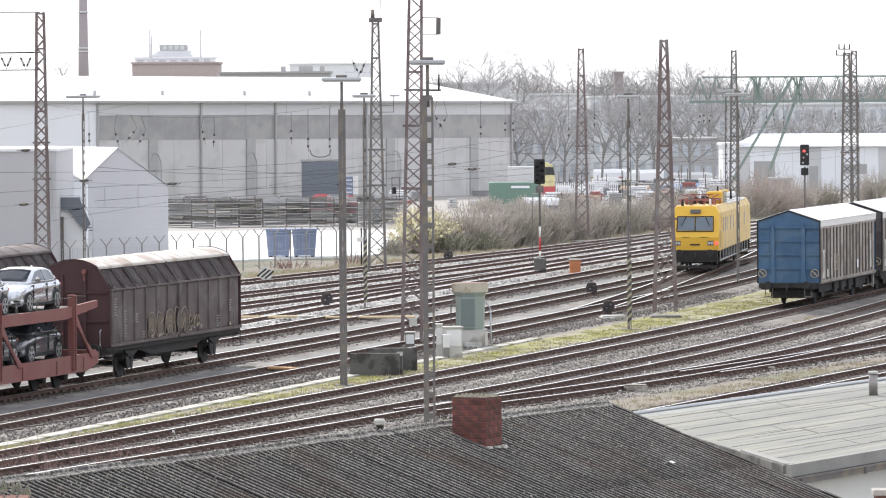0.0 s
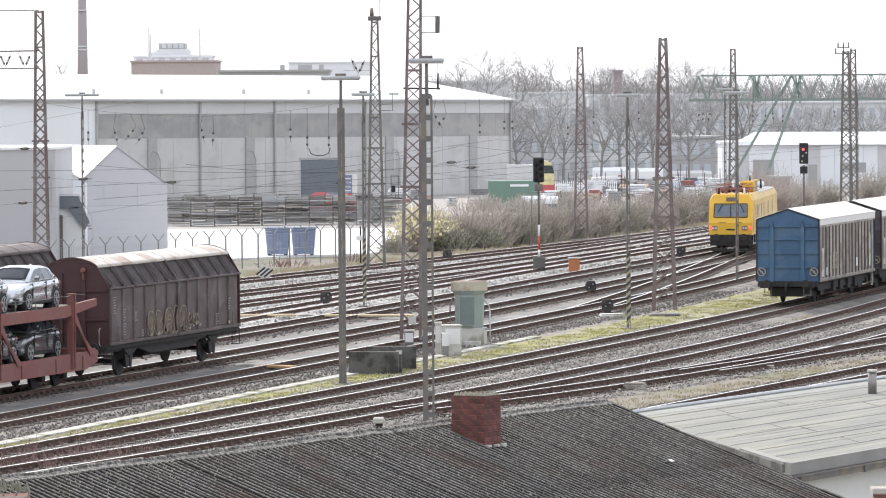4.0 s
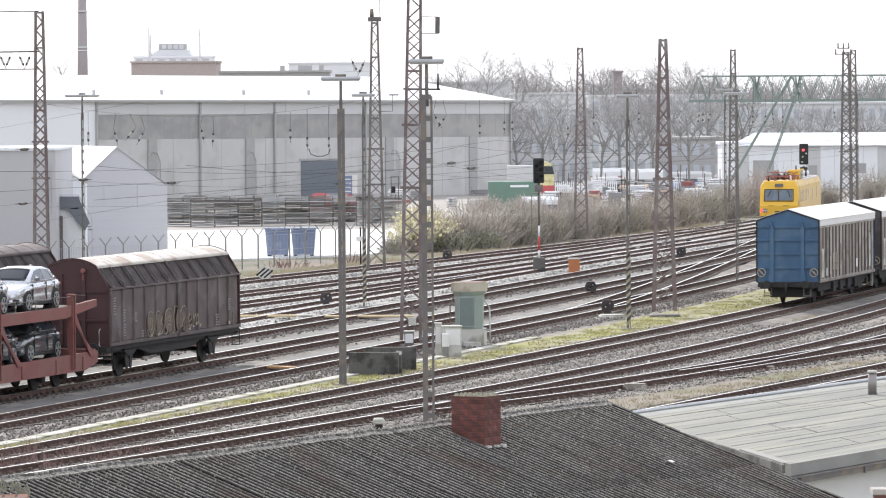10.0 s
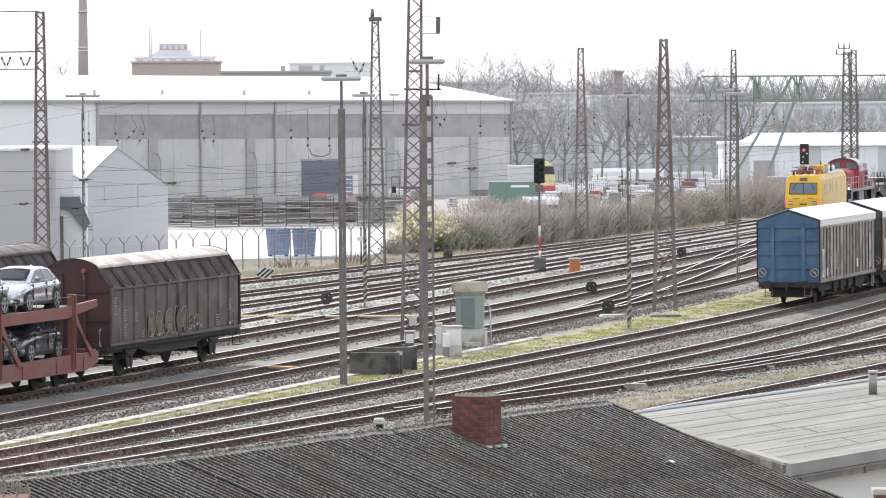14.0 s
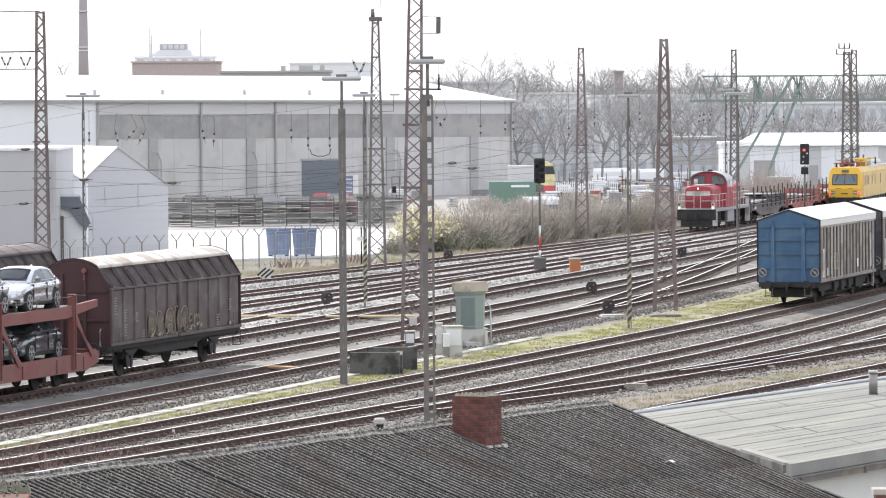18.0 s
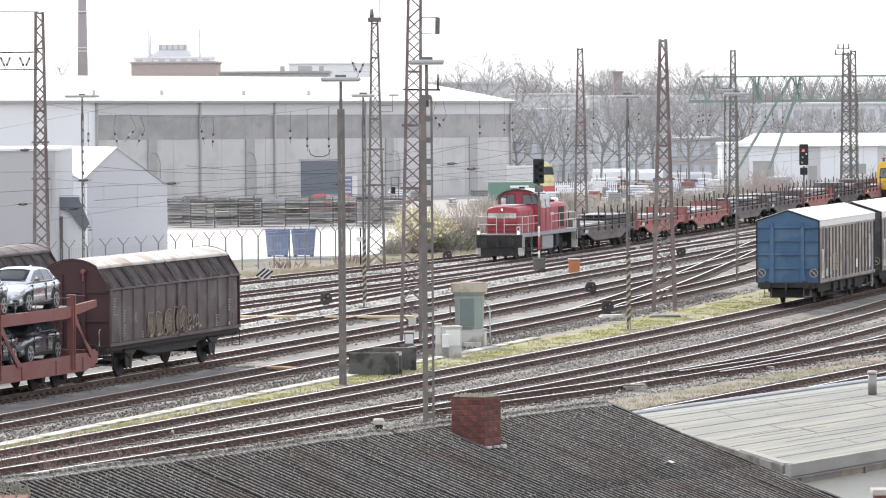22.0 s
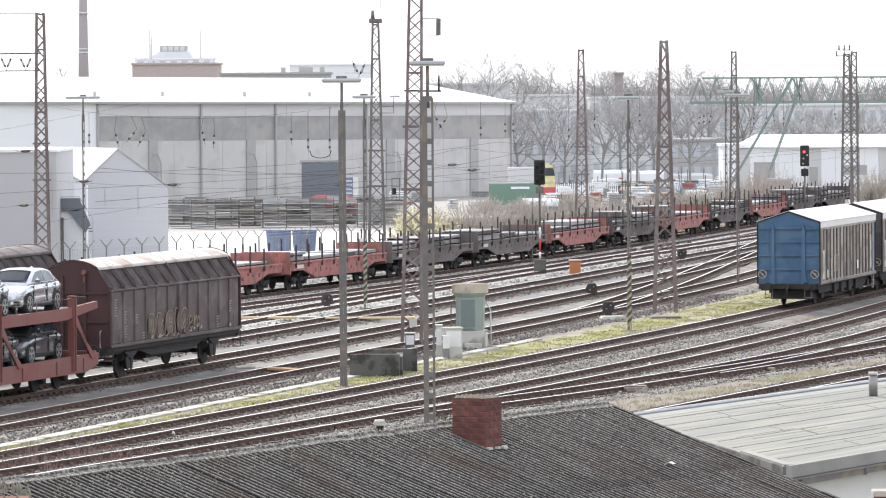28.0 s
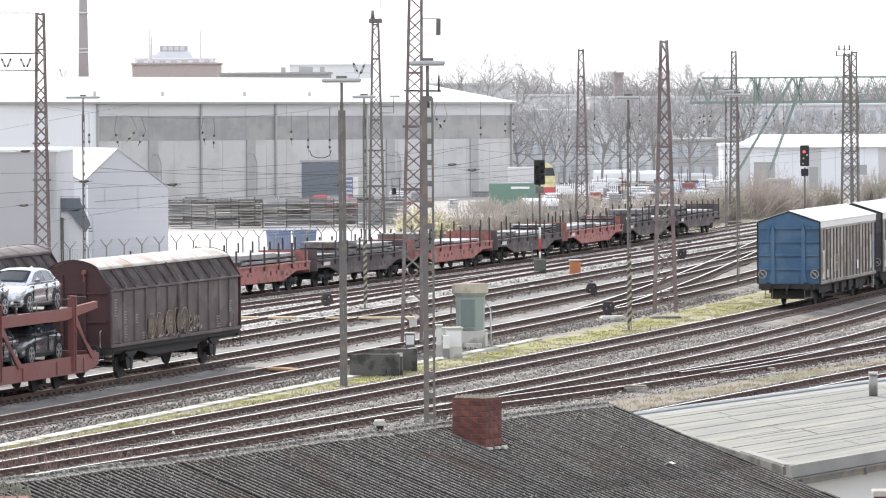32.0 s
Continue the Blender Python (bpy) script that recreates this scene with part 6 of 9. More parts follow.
# ---- red diesel locomotive: its front is at -y ----
def hood(y0, y1, half, top):
    """A loco hood with a low arched top and rounded end edges."""
    b = mesh()
    sec = [(-1.0, 1.53), (1.0, 1.53), (1.0, top - 0.26), (0.9, top - 0.1), (0.6, top - 0.02), (0, top + 0.02), (-0.6, top - 0.02), (-0.9, top - 0.1), (-1.0, top - 0.26)]
    rings = []
    for y, k in ((y0, 0.93), (y0 + 0.06, 0.975), (y0 + 0.2, 1.0), (y1 - 0.05, 1.0), (y1, 0.98)):
        rings.append([(x * half * k, y, 1.53 + (z - 1.53) * (0.5 + k / 2)) for x, z in sec])
    loft(b, rings)
    for f in b.faces:
        f.smooth = False
    return b


def locomotive():
    t = thing("diesel_locomotive", pose(0, 0, 0), "red centre-cab diesel shunting locomotive with white handrails", "locomotive")
    b = mesh()
    box(b, -1.5, 1.5, -6.4, 6.4, 1.3, 1.52, None, 0, 0.02)
    part("frame", b, M_LOCOGREY, t, "grey frame")
    for s in (-1, 1):
        b = mesh()
        box(b, -1.5, 1.5, *sorted((s * 6.4, s * 6.62)), 0.72, 1.45, None, 0, 0.03)
        bm_ = part("buffer_beam", b, M_DARK, t)
        b = mesh()
        box(b, -1.5, 1.5, *sorted((s * 6.38, s * 6.66)), 1.451, 1.5)
        part("walkway_edge", b, M_LOCOGREY, bm_)
        buffers(t, s * 6.62, s)
        b = mesh()
        extrude(b, [(-1.25, 0.25), (1.25, 0.25), (1.3, 0.71), (-1.3, 0.71)], "y", *sorted((s * 6.45, s * 6.55)))
        part("rail_guard", b, M_DARK, bm_)
        b = mesh()
        for x in (-0.45, 0.45):
            sweep(b, [(x, s * 6.64, 1.0), (x, s * 6.8, 0.85), (x * 0.8, s * 6.8, 0.55), (x * 0.7, s * 6.7, 0.4)], 0.03, 6)
        part("brake_hose", b, M_BLACK, bm_)
        for x in (-1.3, 1.3):
            b = mesh()
            box(b, x - 0.12, x + 0.12, *sorted((s * 6.63, s * 6.74)), 1.48, 1.95, None, 0, 0.03)
            lb = part("lamp_box", b, M_CONC_L, bm_, "pale lamp box")
            b = mesh()
            tube(b, (x, s * 6.74, 1.58), (x, s * 6.77, 1.58), 0.085, 0.085, 12)
            part("headlamp", b, M_HEADL if s < 0 else M_GLASS, lb, "lit white headlamp" if s < 0 else "")
            b = mesh()
            tube(b, (x, s * 6.74, 1.82), (x, s * 6.765, 1.82), 0.075, 0.075, 12)
            part("tail_lens", b, M_DARKRED, lb)
    f = part("front_hood", hood(-5.85, -2.1, 1.05, 3.1), M_LOCORED, t)
    r = part("rear_hood", hood(0.2, 5.5, 1.05, 3.14), M_LOCORED, t)
    for x0, x1 in ((-0.92, -0.5), (-0.48, 0.42), (0.44, 0.9)):
        b = mesh()
        box(b, x0, x1, -5.89, -5.83, 2.4, 2.7, None, 0, 0.01)
        part("number_panel", b, M_CONC_L, f, "pale panel on the hood front")
    b = mesh()
    box(b, -0.95, 0.95, -5.875, -5.83, 1.62, 2.18)
    gl = part("front_grille", b, M_DARKRED, f, "dark red louvred grille")
    for k in range(7):
        b = mesh()
        box(b, -0.92, 0.92, -5.9, -5.876, 1.66 + k * 0.075, 1.7 + k * 0.075)
        part("louvre", b, M_LOCORED, gl)
    b = mesh()
    tube(b, (0, -5.83, 2.9), (0, -5.93, 2.9), 0.12, 0.1, 14)
    tl = part("top_headlamp_case", b, M_LOCORED, f)
    b = mesh()
    tube(b, (0, -5.931, 2.9), (0, -5.95, 2.9), 0.065, 0.065, 12)
    part("top_headlamp", b, M_HEADL, tl, "lit white headlamp")
    b = mesh()
    box(b, -0.6, 0.6, -5.3, -2.4, 3.11, 3.15)
    part("hood_hatch", b, M_CABROOF, f, "pale hatch on the hood top")
    for s in (-1, 1):
        for y in (-5.2, -4.15, -3.1):
            b = mesh()
            box(b, *sorted((s * 1.051, s * 1.068)), y - 0.47, y + 0.47, 1.65, 2.8, None, 0, 0.006)
            d = part("hood_door", b, M_LOCORED, f)
            b = mesh()
            for z in (1.9, 2.5):
                box(b, *sorted((s * 1.068, s * 1.09)), y + 0.3, y + 0.4, z - 0.04, z + 0.04)
            part("door_latch", b, M_DARKRED, d)
        for y, w_ in ((0.9, 0.55), (2.05, 0.5), (3.0, 0.38)):
            b = mesh()
            box(b, *sorted((s * 1.051, s * 1.068)), y - w_, y + w_, 1.65, 2.82, None, 0, 0.006)
            part("hood_door", b, M_LOCORED, r)
        b = mesh()
        box(b, *sorted((s * 1.069, s * 1.078)), 0.6, 2.4, 2.4, 2.55)
        part("lettering_bar", b, M_WHITEFADE, r)
        b = mesh()
        box(b, *sorted((s * 1.051, s * 1.07)), 3.6, 4.9, 1.65, 2.85)
        g_ = part("rear_grille", b, M_BLACK, r, "black radiator grille")
        for k in range(9):
            b = mesh()
            box(b, *sorted((s * 1.071, s * 1.09)), 3.62, 4.88, 1.7 + k * 0.125, 1.74 + k * 0.125)
            part("grille_slat", b, M_DARK, g_)
    # cab with a strongly arched roof
    arch = [(1.4, 3.38), (1.28, 3.62), (1.05, 3.79), (0.72, 3.91), (0.36, 3.98), (0, 4.0)]
    arch = arch + [(-x, z) for x, z in arch[-2::-1]]
    b = mesh()
    extrude(b, [(-1.46, 1.53), (1.46, 1.53), (1.46, 2.9)] + [(x - 0.03 * (x > 0) + 0.03 * (x < 0), z - 0.04) for x, z in arch] + [(-1.46, 2.9)], "y", -2.1, 0.2)
    cab = part("cab", b, M_LOCORED, t)
    b = mesh()
    extrude(b, [(x * 1.03, z + 0.03) for x, z in arch] + [(x * 0.99, z - 0.03) for x, z in arch[::-1]], "y", -2.26, 0.36)
    rf = part("cab_roof", b, M_CABROOF, cab, "pale grey arched cab roof")
    for y in (-2.28, 0.35):
        b = mesh()
        sweep(b, [(x * 1.02, y + 0.01, z) for x, z in arch], 0.035, 5)
        part("roof_edge", b, M_DARK, rf)
    b = mesh()
    box(b, -0.15, 0.15, -1.5, -1.1, 4.02, 4.14, None, 0, 0.02)
    part("horn_box", b, M_DARK, rf)
    for y, s in ((-2.1, -1), (0.2, 1)):
        for q in (-1, 1):
            poly = [(0.25, 3.12), (1.28, 3.12), (1.25, 3.42), (1.14, 3.58), (0.9, 3.7), (0.25, 3.7)]
            b = mesh()
            extrude(b, [(q * x, z) for x, z in (poly if q > 0 else poly[::-1])], "y", *sorted((y + s * 0.001, y + s * 0.02)))
            pane = part("cab_window", b, M_CABGLASS, cab)
            b = mesh()
            for p, p2 in zip(poly, poly[1:] + poly[:1]):
                bar(b, (q * p[0], y + s * 0.025, p[1]), (q * p2[0], y + s * 0.025, p2[1]), 0.04)
            part("window_surround", b, M_DARKRED, pane)
            b = mesh()
            bar(b, (q * 0.7, y + s * 0.05, 3.72), (q * 0.95, y + s * 0.05, 3.25), 0.025)
            part("wiper", b, M_BLACK, pane)
    for s in (-1, 1):
        for y0, y1 in ((-1.92, -1.02), (-0.78, 0.05)):
            b = mesh()
            extrude(b, [(s * 1.44, 2.95), (s * 1.472, 2.95), (s * 1.42, 3.42), (s * 1.385, 3.42)], "y", y0, y1)
            sw = part("side_window", b, M_CABGLASS, cab)
            b = mesh()
            for z, x in ((2.93, 1.475), (3.44, 1.418)):
                bar(b, (s * x, y0 - 0.03, z), (s * x, y1 + 0.03, z), 0.035)
            for yy in (y0 - 0.03, y1 + 0.03):
                bar(b, (s * 1.475, yy, 2.93), (s * 1.418, yy, 3.44), 0.035)
            part("window_surround", b, M_WHITEFADE, sw)
        b = mesh()
        for yy in (-1.85, -1.05, -0.75, 0.05):
            bar(b, (s * 1.48, yy, 1.6), (s * 1.48, yy, 2.85), 0.015)
        part("door_joint", b, M_DARKRED, cab)
        b = mesh()
        box(b, *sorted((s * 1.5, s * 1.62)), -2.26, -2.2, 3.0, 3.35, None, 0, 0.015)
        bar(b, (s * 1.45, -2.1, 3.1), (s * 1.56, -2.23, 3.1), 0.03)
        part("mirror", b, M_CONC_L, cab)
    b = mesh()
    tube(b, (-0.85, -2.6, 3.0), (-0.85, -2.6, 3.5), 0.14, 0.14, 12)
    part("exhaust", b, M_CONC_L, t, "pale exhaust stub beside the cab")
    b = mesh()
    tube(b, (0, 4.2, 3.15), (0, 4.2, 3.26), 0.6, 0.6, 18)
    part("roof_fan", b, M_DARK, t)
    for s in (-1, 1):
        for y0, y1 in ((-6.3, -2.4), (0.5, 6.3)):
            for k in range(4):
                y = y0 + (y1 - y0) * k / 3
                part("handrail_post", tube(mesh(), (s * 1.45, y, 1.5), (s * 1.45, y, 2.5), 0.02, 0.02, 6), M_WHITEFADE, t)
            for z in (2.05, 2.5):
                part("handrail", tube(mesh(), (s * 1.45, y0, z), (s * 1.45, y1, z), 0.02, 0.02, 6), M_WHITEFADE, t, "pale handrail")
        for x0, x1 in ((-1.45, -0.25), (0.25, 1.45)):
            for z in (2.05, 2.5):
                part("handrail", tube(mesh(), (x0, s * 6.3, z), (x1, s * 6.3, z), 0.02, 0.02, 6), M_WHITEFADE, t, "pale handrail")
            xe = x0 if x0 > 0 else x1
            part("handrail_post", tube(mesh(), (xe, s * 6.3, 1.5), (xe, s * 6.3, 2.5), 0.02, 0.02, 6), M_WHITEFADE, t)
    for s in (-1, 1):
        for q in (-1, 1):
            b = mesh()
            x = q * 1.38
            for zz in (0.35, 0.75, 1.15):
                box(b, x - 0.14, x + 0.14, *sorted((s * 6.1, s * 6.55)), zz, zz + 0.04)
            for e in (6.12, 6.52):
                box(b, x - 0.15, x + 0.15, *sorted((s * e, s * (e + 0.04))), 0.33, 1.47 if e > 6.3 else 1.3)
            part("step_ladder", b, M_CONC_L, t, "pale step ladder")
    for y in (-4.0, 4.0):
        bogie(t, y, 2.5, 0.53)
    b = mesh()
    box(b, -1.35, 1.35, -1.3, 1.3, 0.45, 1.29, None, 0, 0.05)
    part("fuel_tank", b, M_LOCOGREY, t)
    for s in (-1, 1):
        b = mesh()
        for y in (-2.0, 2.2):
            box(b, *sorted((s * 1.0, s * 1.38)), y - 0.4, y + 0.4, 0.6, 1.29, None, 0, 0.03)
        part("equipment_box", b, M_DARK, t)
    for o in t.children_recursive:  # 14.2 m over its beams
        o.data.transform(Matrix.Diagonal((0.91, 1.07, 1, 1)))
    return t


def flat_wagon(kind, seed):
    paint, label = {"red": (M_WAGRED, "faded red stake flat wagon loaded with steel"), "brown": (M_WAGBROWN, "dull brown stake flat wagon loaded with steel"), "dark": (M_WAGDARK, "dark dirty stake flat wagon loaded with steel")}[kind]
    w = thing("stake_flat_wagon", pose(0, 0, 0), label, "wagon", "stake flat wagons")
    r = random.Random(seed)
    h = 7.9
    for s in (-1, 1):
        b = mesh()
        extrude(b, [(-h, 1.0), (-5.9, 1.0), (-3.9, 0.58), (3.9, 0.58), (5.9, 1.0), (h, 1.0), (h, 1.36), (-h, 1.36)], "x", s * 1.3 - 0.05, s * 1.3 + 0.05)
        sill = part("side_sill", b, paint, w)
        b = mesh()
        box(b, *sorted((s * 1.27, s * 1.42)), -h, h, 1.361, 1.44)
        part("sill_flange", b, paint, sill)
        for i in range(16):
            b = mesh()
            y = -6.6 + i * 0.86 + r.uniform(-0.15, 0.15)
            z = (0.78 if abs(y) < 4.6 else 1.08) + r.uniform(0, 0.22)
            box(b, *sorted((s * 1.351, s * 1.36)), y - r.uniform(0.05, 0.16), y + r.uniform(0.05, 0.16), z, z + r.uniform(0.1, 0.22))
            part("rust_patch", b, M_RUST if r.random() < 0.8 else M_CONC, sill)
        b = mesh()
        box(b, *sorted((s * 1.351, s * 1.37)), -7.0, -5.9, 1.1, 1.28)
        part("lettering_bar", b, M_WHITEFADE, sill)
        for i in range(8):
            if r.random() < 0.1:
                continue
            y = -7.2 + i * 2.057 + r.uniform(-0.06, 0.06)
            b = mesh()
            box(b, *sorted((s * 1.36, s * 1.44)), y - 0.035, y + 0.035, 1.15, 2.38 + r.uniform(-0.15, 0.08))
            part("stake", b, M_STAKE, w)
    b = mesh()
    box(b, -1.25, 1.25, -h, h, 1.2, 1.34)
    box(b, -0.3, 0.3, -h, h, 0.7, 1.2)
    for y in (-1.5, 0.5, 1.8):
        box(b, -1.1, 1.1, y - 0.15, y + 0.35, 0.55, 0.9)
    part("underframe", b, M_DARK, w)
    b = mesh()
    box(b, -1.26, 1.26, -h + 0.01, h - 0.01, 1.341, 1.38)
    part("deck", b, M_RUST, w)
    for s in (-1, 1):
        b = mesh()
        box(b, -1.35, 1.35, *sorted((s * (h - 0.02), s * (h + 0.1))), 0.85, 1.42)
        part("head_stock", b, paint, w)
        b = mesh()
        box(b, -1.28, 1.28, *sorted((s * (h - 0.12), s * (h - 0.04))), 1.43, 1.95)
        part("end_flap", b, paint, w)
        buffers(w, s * (h + 0.1), s)
        bogie(w, s * 5.6, 1.8)
    # bundles of beams, plates and crated goods lie on timber bearers, with gaps between them
    y = -7.3
    while y < 6.2:
        ln = min(r.choice((2.6, 3.6, 4.6, 5.8)), 7.4 - y)
        style = r.choice(("plate", "beams", "beams", "plate", "crate") if ln < 5 else ("plate", "beams"))
        z = 1.47
        for k in range(r.choice((1, 1, 2) if seed < 3 else (1, 1, 2, 2))):
            th = {"plate": r.uniform(0.1, 0.24), "beams": r.uniform(0.16, 0.28), "crate": r.uniform(0.24, 0.34)}[style]
            ya, yb = y + r.uniform(0, 0.25), y + ln - r.uniform(0, 0.4)
            for q in (0.5, ln - 0.6):
                b = mesh()
                box(b, -1.1, 1.1, y + q - 0.06, y + q + 0.06, z - 0.09, z - 0.002)
                part("timber_bearer", b, M_SLEEPER, w)
            if style == "plate":
                wd, o = r.uniform(0.8, 1.15), r.uniform(-0.1, 0.1)
                b = mesh()
                box(b, -wd + o, wd + o, ya, yb, z, z + th, None, 0, 0.015)
                part("steel_plate", b, M_SLABSTEEL, w, "flat grey steel plates")
            elif style == "beams":
                nb_ = r.choice((3, 4, 5))
                pitch = 2.3 / nb_
                for q in range(nb_):
                    x0, e = -1.15 + q * pitch, r.uniform(-0.15, 0.15)
                    b = mesh()
                    for z0, z1 in ((z, z + 0.035), (z + th - 0.035, z + th)):
                        box(b, x0 + 0.02, x0 + pitch - 0.03, ya + e, yb + e, z0, z1)
                    box(b, x0 + pitch / 2 - 0.03, x0 + pitch / 2 + 0.03, ya + e, yb + e, z + 0.036, z + th - 0.036)
                    part("steel_beam", b, M_BEAM if r.random() < 0.6 else M_SLABSTEEL, w, "flanged steel beam")
            else:
                b = mesh()
                box(b, -1.0, 1.0, ya, yb, z, z + th, None, 0, 0.01)
                cr_ = part("crate", b, M_BEAM, w, "crated steel goods")
                for s in (-1, 1):
                    b = mesh()
                    m2 = (yb - ya) / 2
                    for c in range(2):
                        a0, a1 = ya + c * m2, ya + (c + 1) * m2
                        bar(b, (s * 1.02, a0, z), (s * 1.02, a1, z + th), 0.05)
                        bar(b, (s * 1.02, a1, z), (s * 1.02, a0, z + th), 0.05)
                    part("crate_brace", b, M_CONC, cr_)
            z += th + 0.1
        y += ln + r.choice((0.1, 0.15, 0.5))
    return w


# ---- yellow overhead-line inspection railcar: its visible cab end is at -y ----
def railcar():
    t = thing("maintenance_railcar", pose(0, 0, 0), "yellow overhead-line maintenance railcar with a roof platform", "railcar")
    h = 12.0
    W = 1.42
    prof = [(-W, 1.2), (W, 1.2), (W, 3.32), (1.18, 3.72), (-1.18, 3.72), (-W, 3.32)]
    b = mesh()
    extrude(b, prof, "y", -h + 1.2, h - 1.2)
    part("body", b, M_YELSIDE, t)
    for s in (-1, 1):
        b = mesh()
        a = [b.verts.new((x, s * (h - 1.19), z)) for x, z in prof]
        q = [b.verts.new((x * 0.95, s * (h - (0.03 if z < 1.9 else 0.58 if z < 3.5 else 0.74)), 1.2 if z < 1.5 else z - 0.02)) for x, z in prof]
        mid = [b.verts.new((x * 0.97, s * h, 1.95)) for x in (-W, W)]
        for i in range(6):
            if i in (1, 5):
                continue
            b.faces.new((a[i], a[(i + 1) % 6], q[(i + 1) % 6], q[i]))
        b.faces.new((a[1], a[2], q[2], mid[1], q[1]))
        b.faces.new((a[5], a[0], q[0], mid[0], q[5]))
        b.faces.new((q[0], q[1], mid[1], mid[0]))
        b.faces.new((mid[0], mid[1], q[2], q[5]))
        b.faces.new((q[5], q[2], q[3], q[4]))
        b.faces.new(a)
        bmesh.ops.recalc_face_normals(b, faces=b.faces[:])
        cab = part("cab_end", b, M_YEL, t)
        for x in (-0.52, 0.52):
            b = mesh()
            v = [b.verts.new((x + dx, s * (h + 0.03 - (z - 1.95) * 0.44), z)) for dx, z in ((-0.49, 2.35), (0.49, 2.35), (0.47, 3.08), (-0.47, 3.08))]
            f = b.faces.new(v)
            bmesh.ops.solidify(b, geom=[f], thickness=0.04)
            part("windscreen", b, M_PALEGLASS, cab)
        b = mesh()
        for p, q2 in (((-1.06, 2.3), (1.06, 2.3)), ((-1.03, 3.12), (1.03, 3.12)), ((-1.06, 2.3), (-1.03, 3.12)), ((1.06, 2.3), (1.03, 3.12)), ((0, 2.3), (0, 3.12))):
            bar(b, (p[0], s * (h + 0.03 - (p[1] - 1.95) * 0.44), p[1]), (q2[0], s * (h + 0.03 - (q2[1] - 1.95) * 0.44), q2[1]), 0.05)
        for x in (-0.55, 0.6):
            bar(b, (x, s * (h - 0.36), 3.08), (x + (0.25 if x > 0 else -0.25), s * (h - 0.1), 2.6), 0.035)
        part("window_frame", b, M_BLACK, cab)
        b = mesh()
        box(b, -0.3, 0.3, *sorted((s * (h - 0.62), s * (h - 0.5))), 3.3, 3.52)
        part("destination_box", b, M_STEEL, cab)
        for x in (-1, 1):
            b = mesh()
            box(b, x * 0.95 - 0.22, x * 0.95 + 0.12, *sorted((s * (h - 0.05), s * (h + 0.02))), 1.5, 1.76)
            hl = part("headlight_unit", b, M_STEEL, cab)
            b = mesh()
            for q in (-0.13, 0.03):
                tube(b, (x * 0.95 + q, s * (h + 0.02), 1.63), (x * 0.95 + q, s * (h + 0.035), 1.63), 0.07, 0.07, 12)
            part("lens", b, M_CONC_L, hl)
            b = mesh()
            tube(b, (x * 1.24, s * (h - 0.08), 1.63), (x * 1.24, s * (h + 0.03), 1.63), 0.1, 0.1, 12)
            part("tail_lamp", b, M_TAIL, cab, "lit red tail lamp")
        b = mesh()
        box(b, -0.28, 0.28, *sorted((s * (h - 0.01), s * (h + 0.012))), 1.5, 1.58)
        part("lettering_bar", b, M_DARK, cab)
        b = mesh()
        sweep(b, [(-1.3, s * (h - 1.1), 3.4), (-1.12, s * (h - 0.7), 3.42), (1.12, s * (h - 0.7), 3.42), (1.3, s * (h - 1.1), 3.4)], 0.03, 5)
        part("rain_gutter", b, M_YELSIDE, cab)
        for x in (-1.34, 1.34):
            b = mesh()
            sweep(b, [(x, s * (h - 0.75), 1.3), (x * 1.05, s * (h - 0.75), 1.4), (x * 1.05, s * (h - 0.75), 2.3), (x, s * (h - 0.75), 2.4)], 0.02, 6)
            part("cab_grab_rail", b, M_LAMP, cab)
        b = mesh()
        box(b, -0.75, -0.3, *sorted((s * (h - 0.02), s * (h + 0.02))), 1.95, 1.98)
        box(b, 0.3, 0.75, *sorted((s * (h - 0.02), s * (h + 0.02))), 1.95, 1.98)
        part("grab_bar", b, M_DARK, cab)
        b = mesh()
        box(b, -1.3, 1.3, *sorted((s * (h - 0.3), s * (h - 0.02))), 0.55, 1.23)
        box(b, -1.2, 1.2, *sorted((s * (h - 0.1), s * (h + 0.05))), 0.2, 0.36)
        part("obstacle_beam", b, M_DARK, t)
        buffers(t, s * (h - 0.02), s)
        bogie(t, s * 8.2, 2.2)
    for s in (-1, 1):
        for y in (-9.2, -7.8, -6.6, -4.2, -2.0, 2.0, 6.2):
            b = mesh()
            box(b, *sorted((s * 1.421, s * 1.435)), y - 0.22, y + 0.22, 2.2, 3.0)
            part("side_window", b, M_GLASS, t)
        b = mesh()
        box(b, *sorted((s * 1.421, s * 1.44)), -10.4, -9.9, 1.3, 3.1)
        part("door_leaf", b, M_YEL, t)
        b = mesh()
        for i in range(11):
            tube(b, (s * 1.3, -10 + i * 2.0, 0.55), (s * 1.3, -10 + i * 2.0, 1.25), 0.03, 0.03, 6)
        tube(b, (s * 1.3, -10, 0.6), (s * 1.3, 10, 0.6), 0.035, 0.035, 6)
        part("side_step_rail", b, M_LAMP, t)
    b = mesh()
    box(b, -1.2, 1.2, -6.5, 6.5, 0.6, 1.249)
    part("underfloor_equipment", b, M_DARK, t)
    # roof gear
    b = mesh()
    box(b, -1.1, 1.1, -3.0, 8.0, 3.721, 3.8)
    part("roof_walkway", b, M_CABROOF, t)
    b = mesh()
    for y0 in (-9.2, -7.9):
        for x in (-0.7, 0.7):
            tube(b, (x, y0, 3.72), (x, y0, 3.98), 0.06, 0.06, 8)
    bar(b, (-0.7, -9.2, 3.98), (0.7, -9.2, 3.98), 0.06)
    for x in (-0.6, 0.6):
        bar(b, (x, -9.0, 4.0), (x * 0.6, -7.2, 4.2), 0.06)
        bar(b, (x * 0.6, -7.2, 4.2), (x, -8.8, 4.3), 0.05)
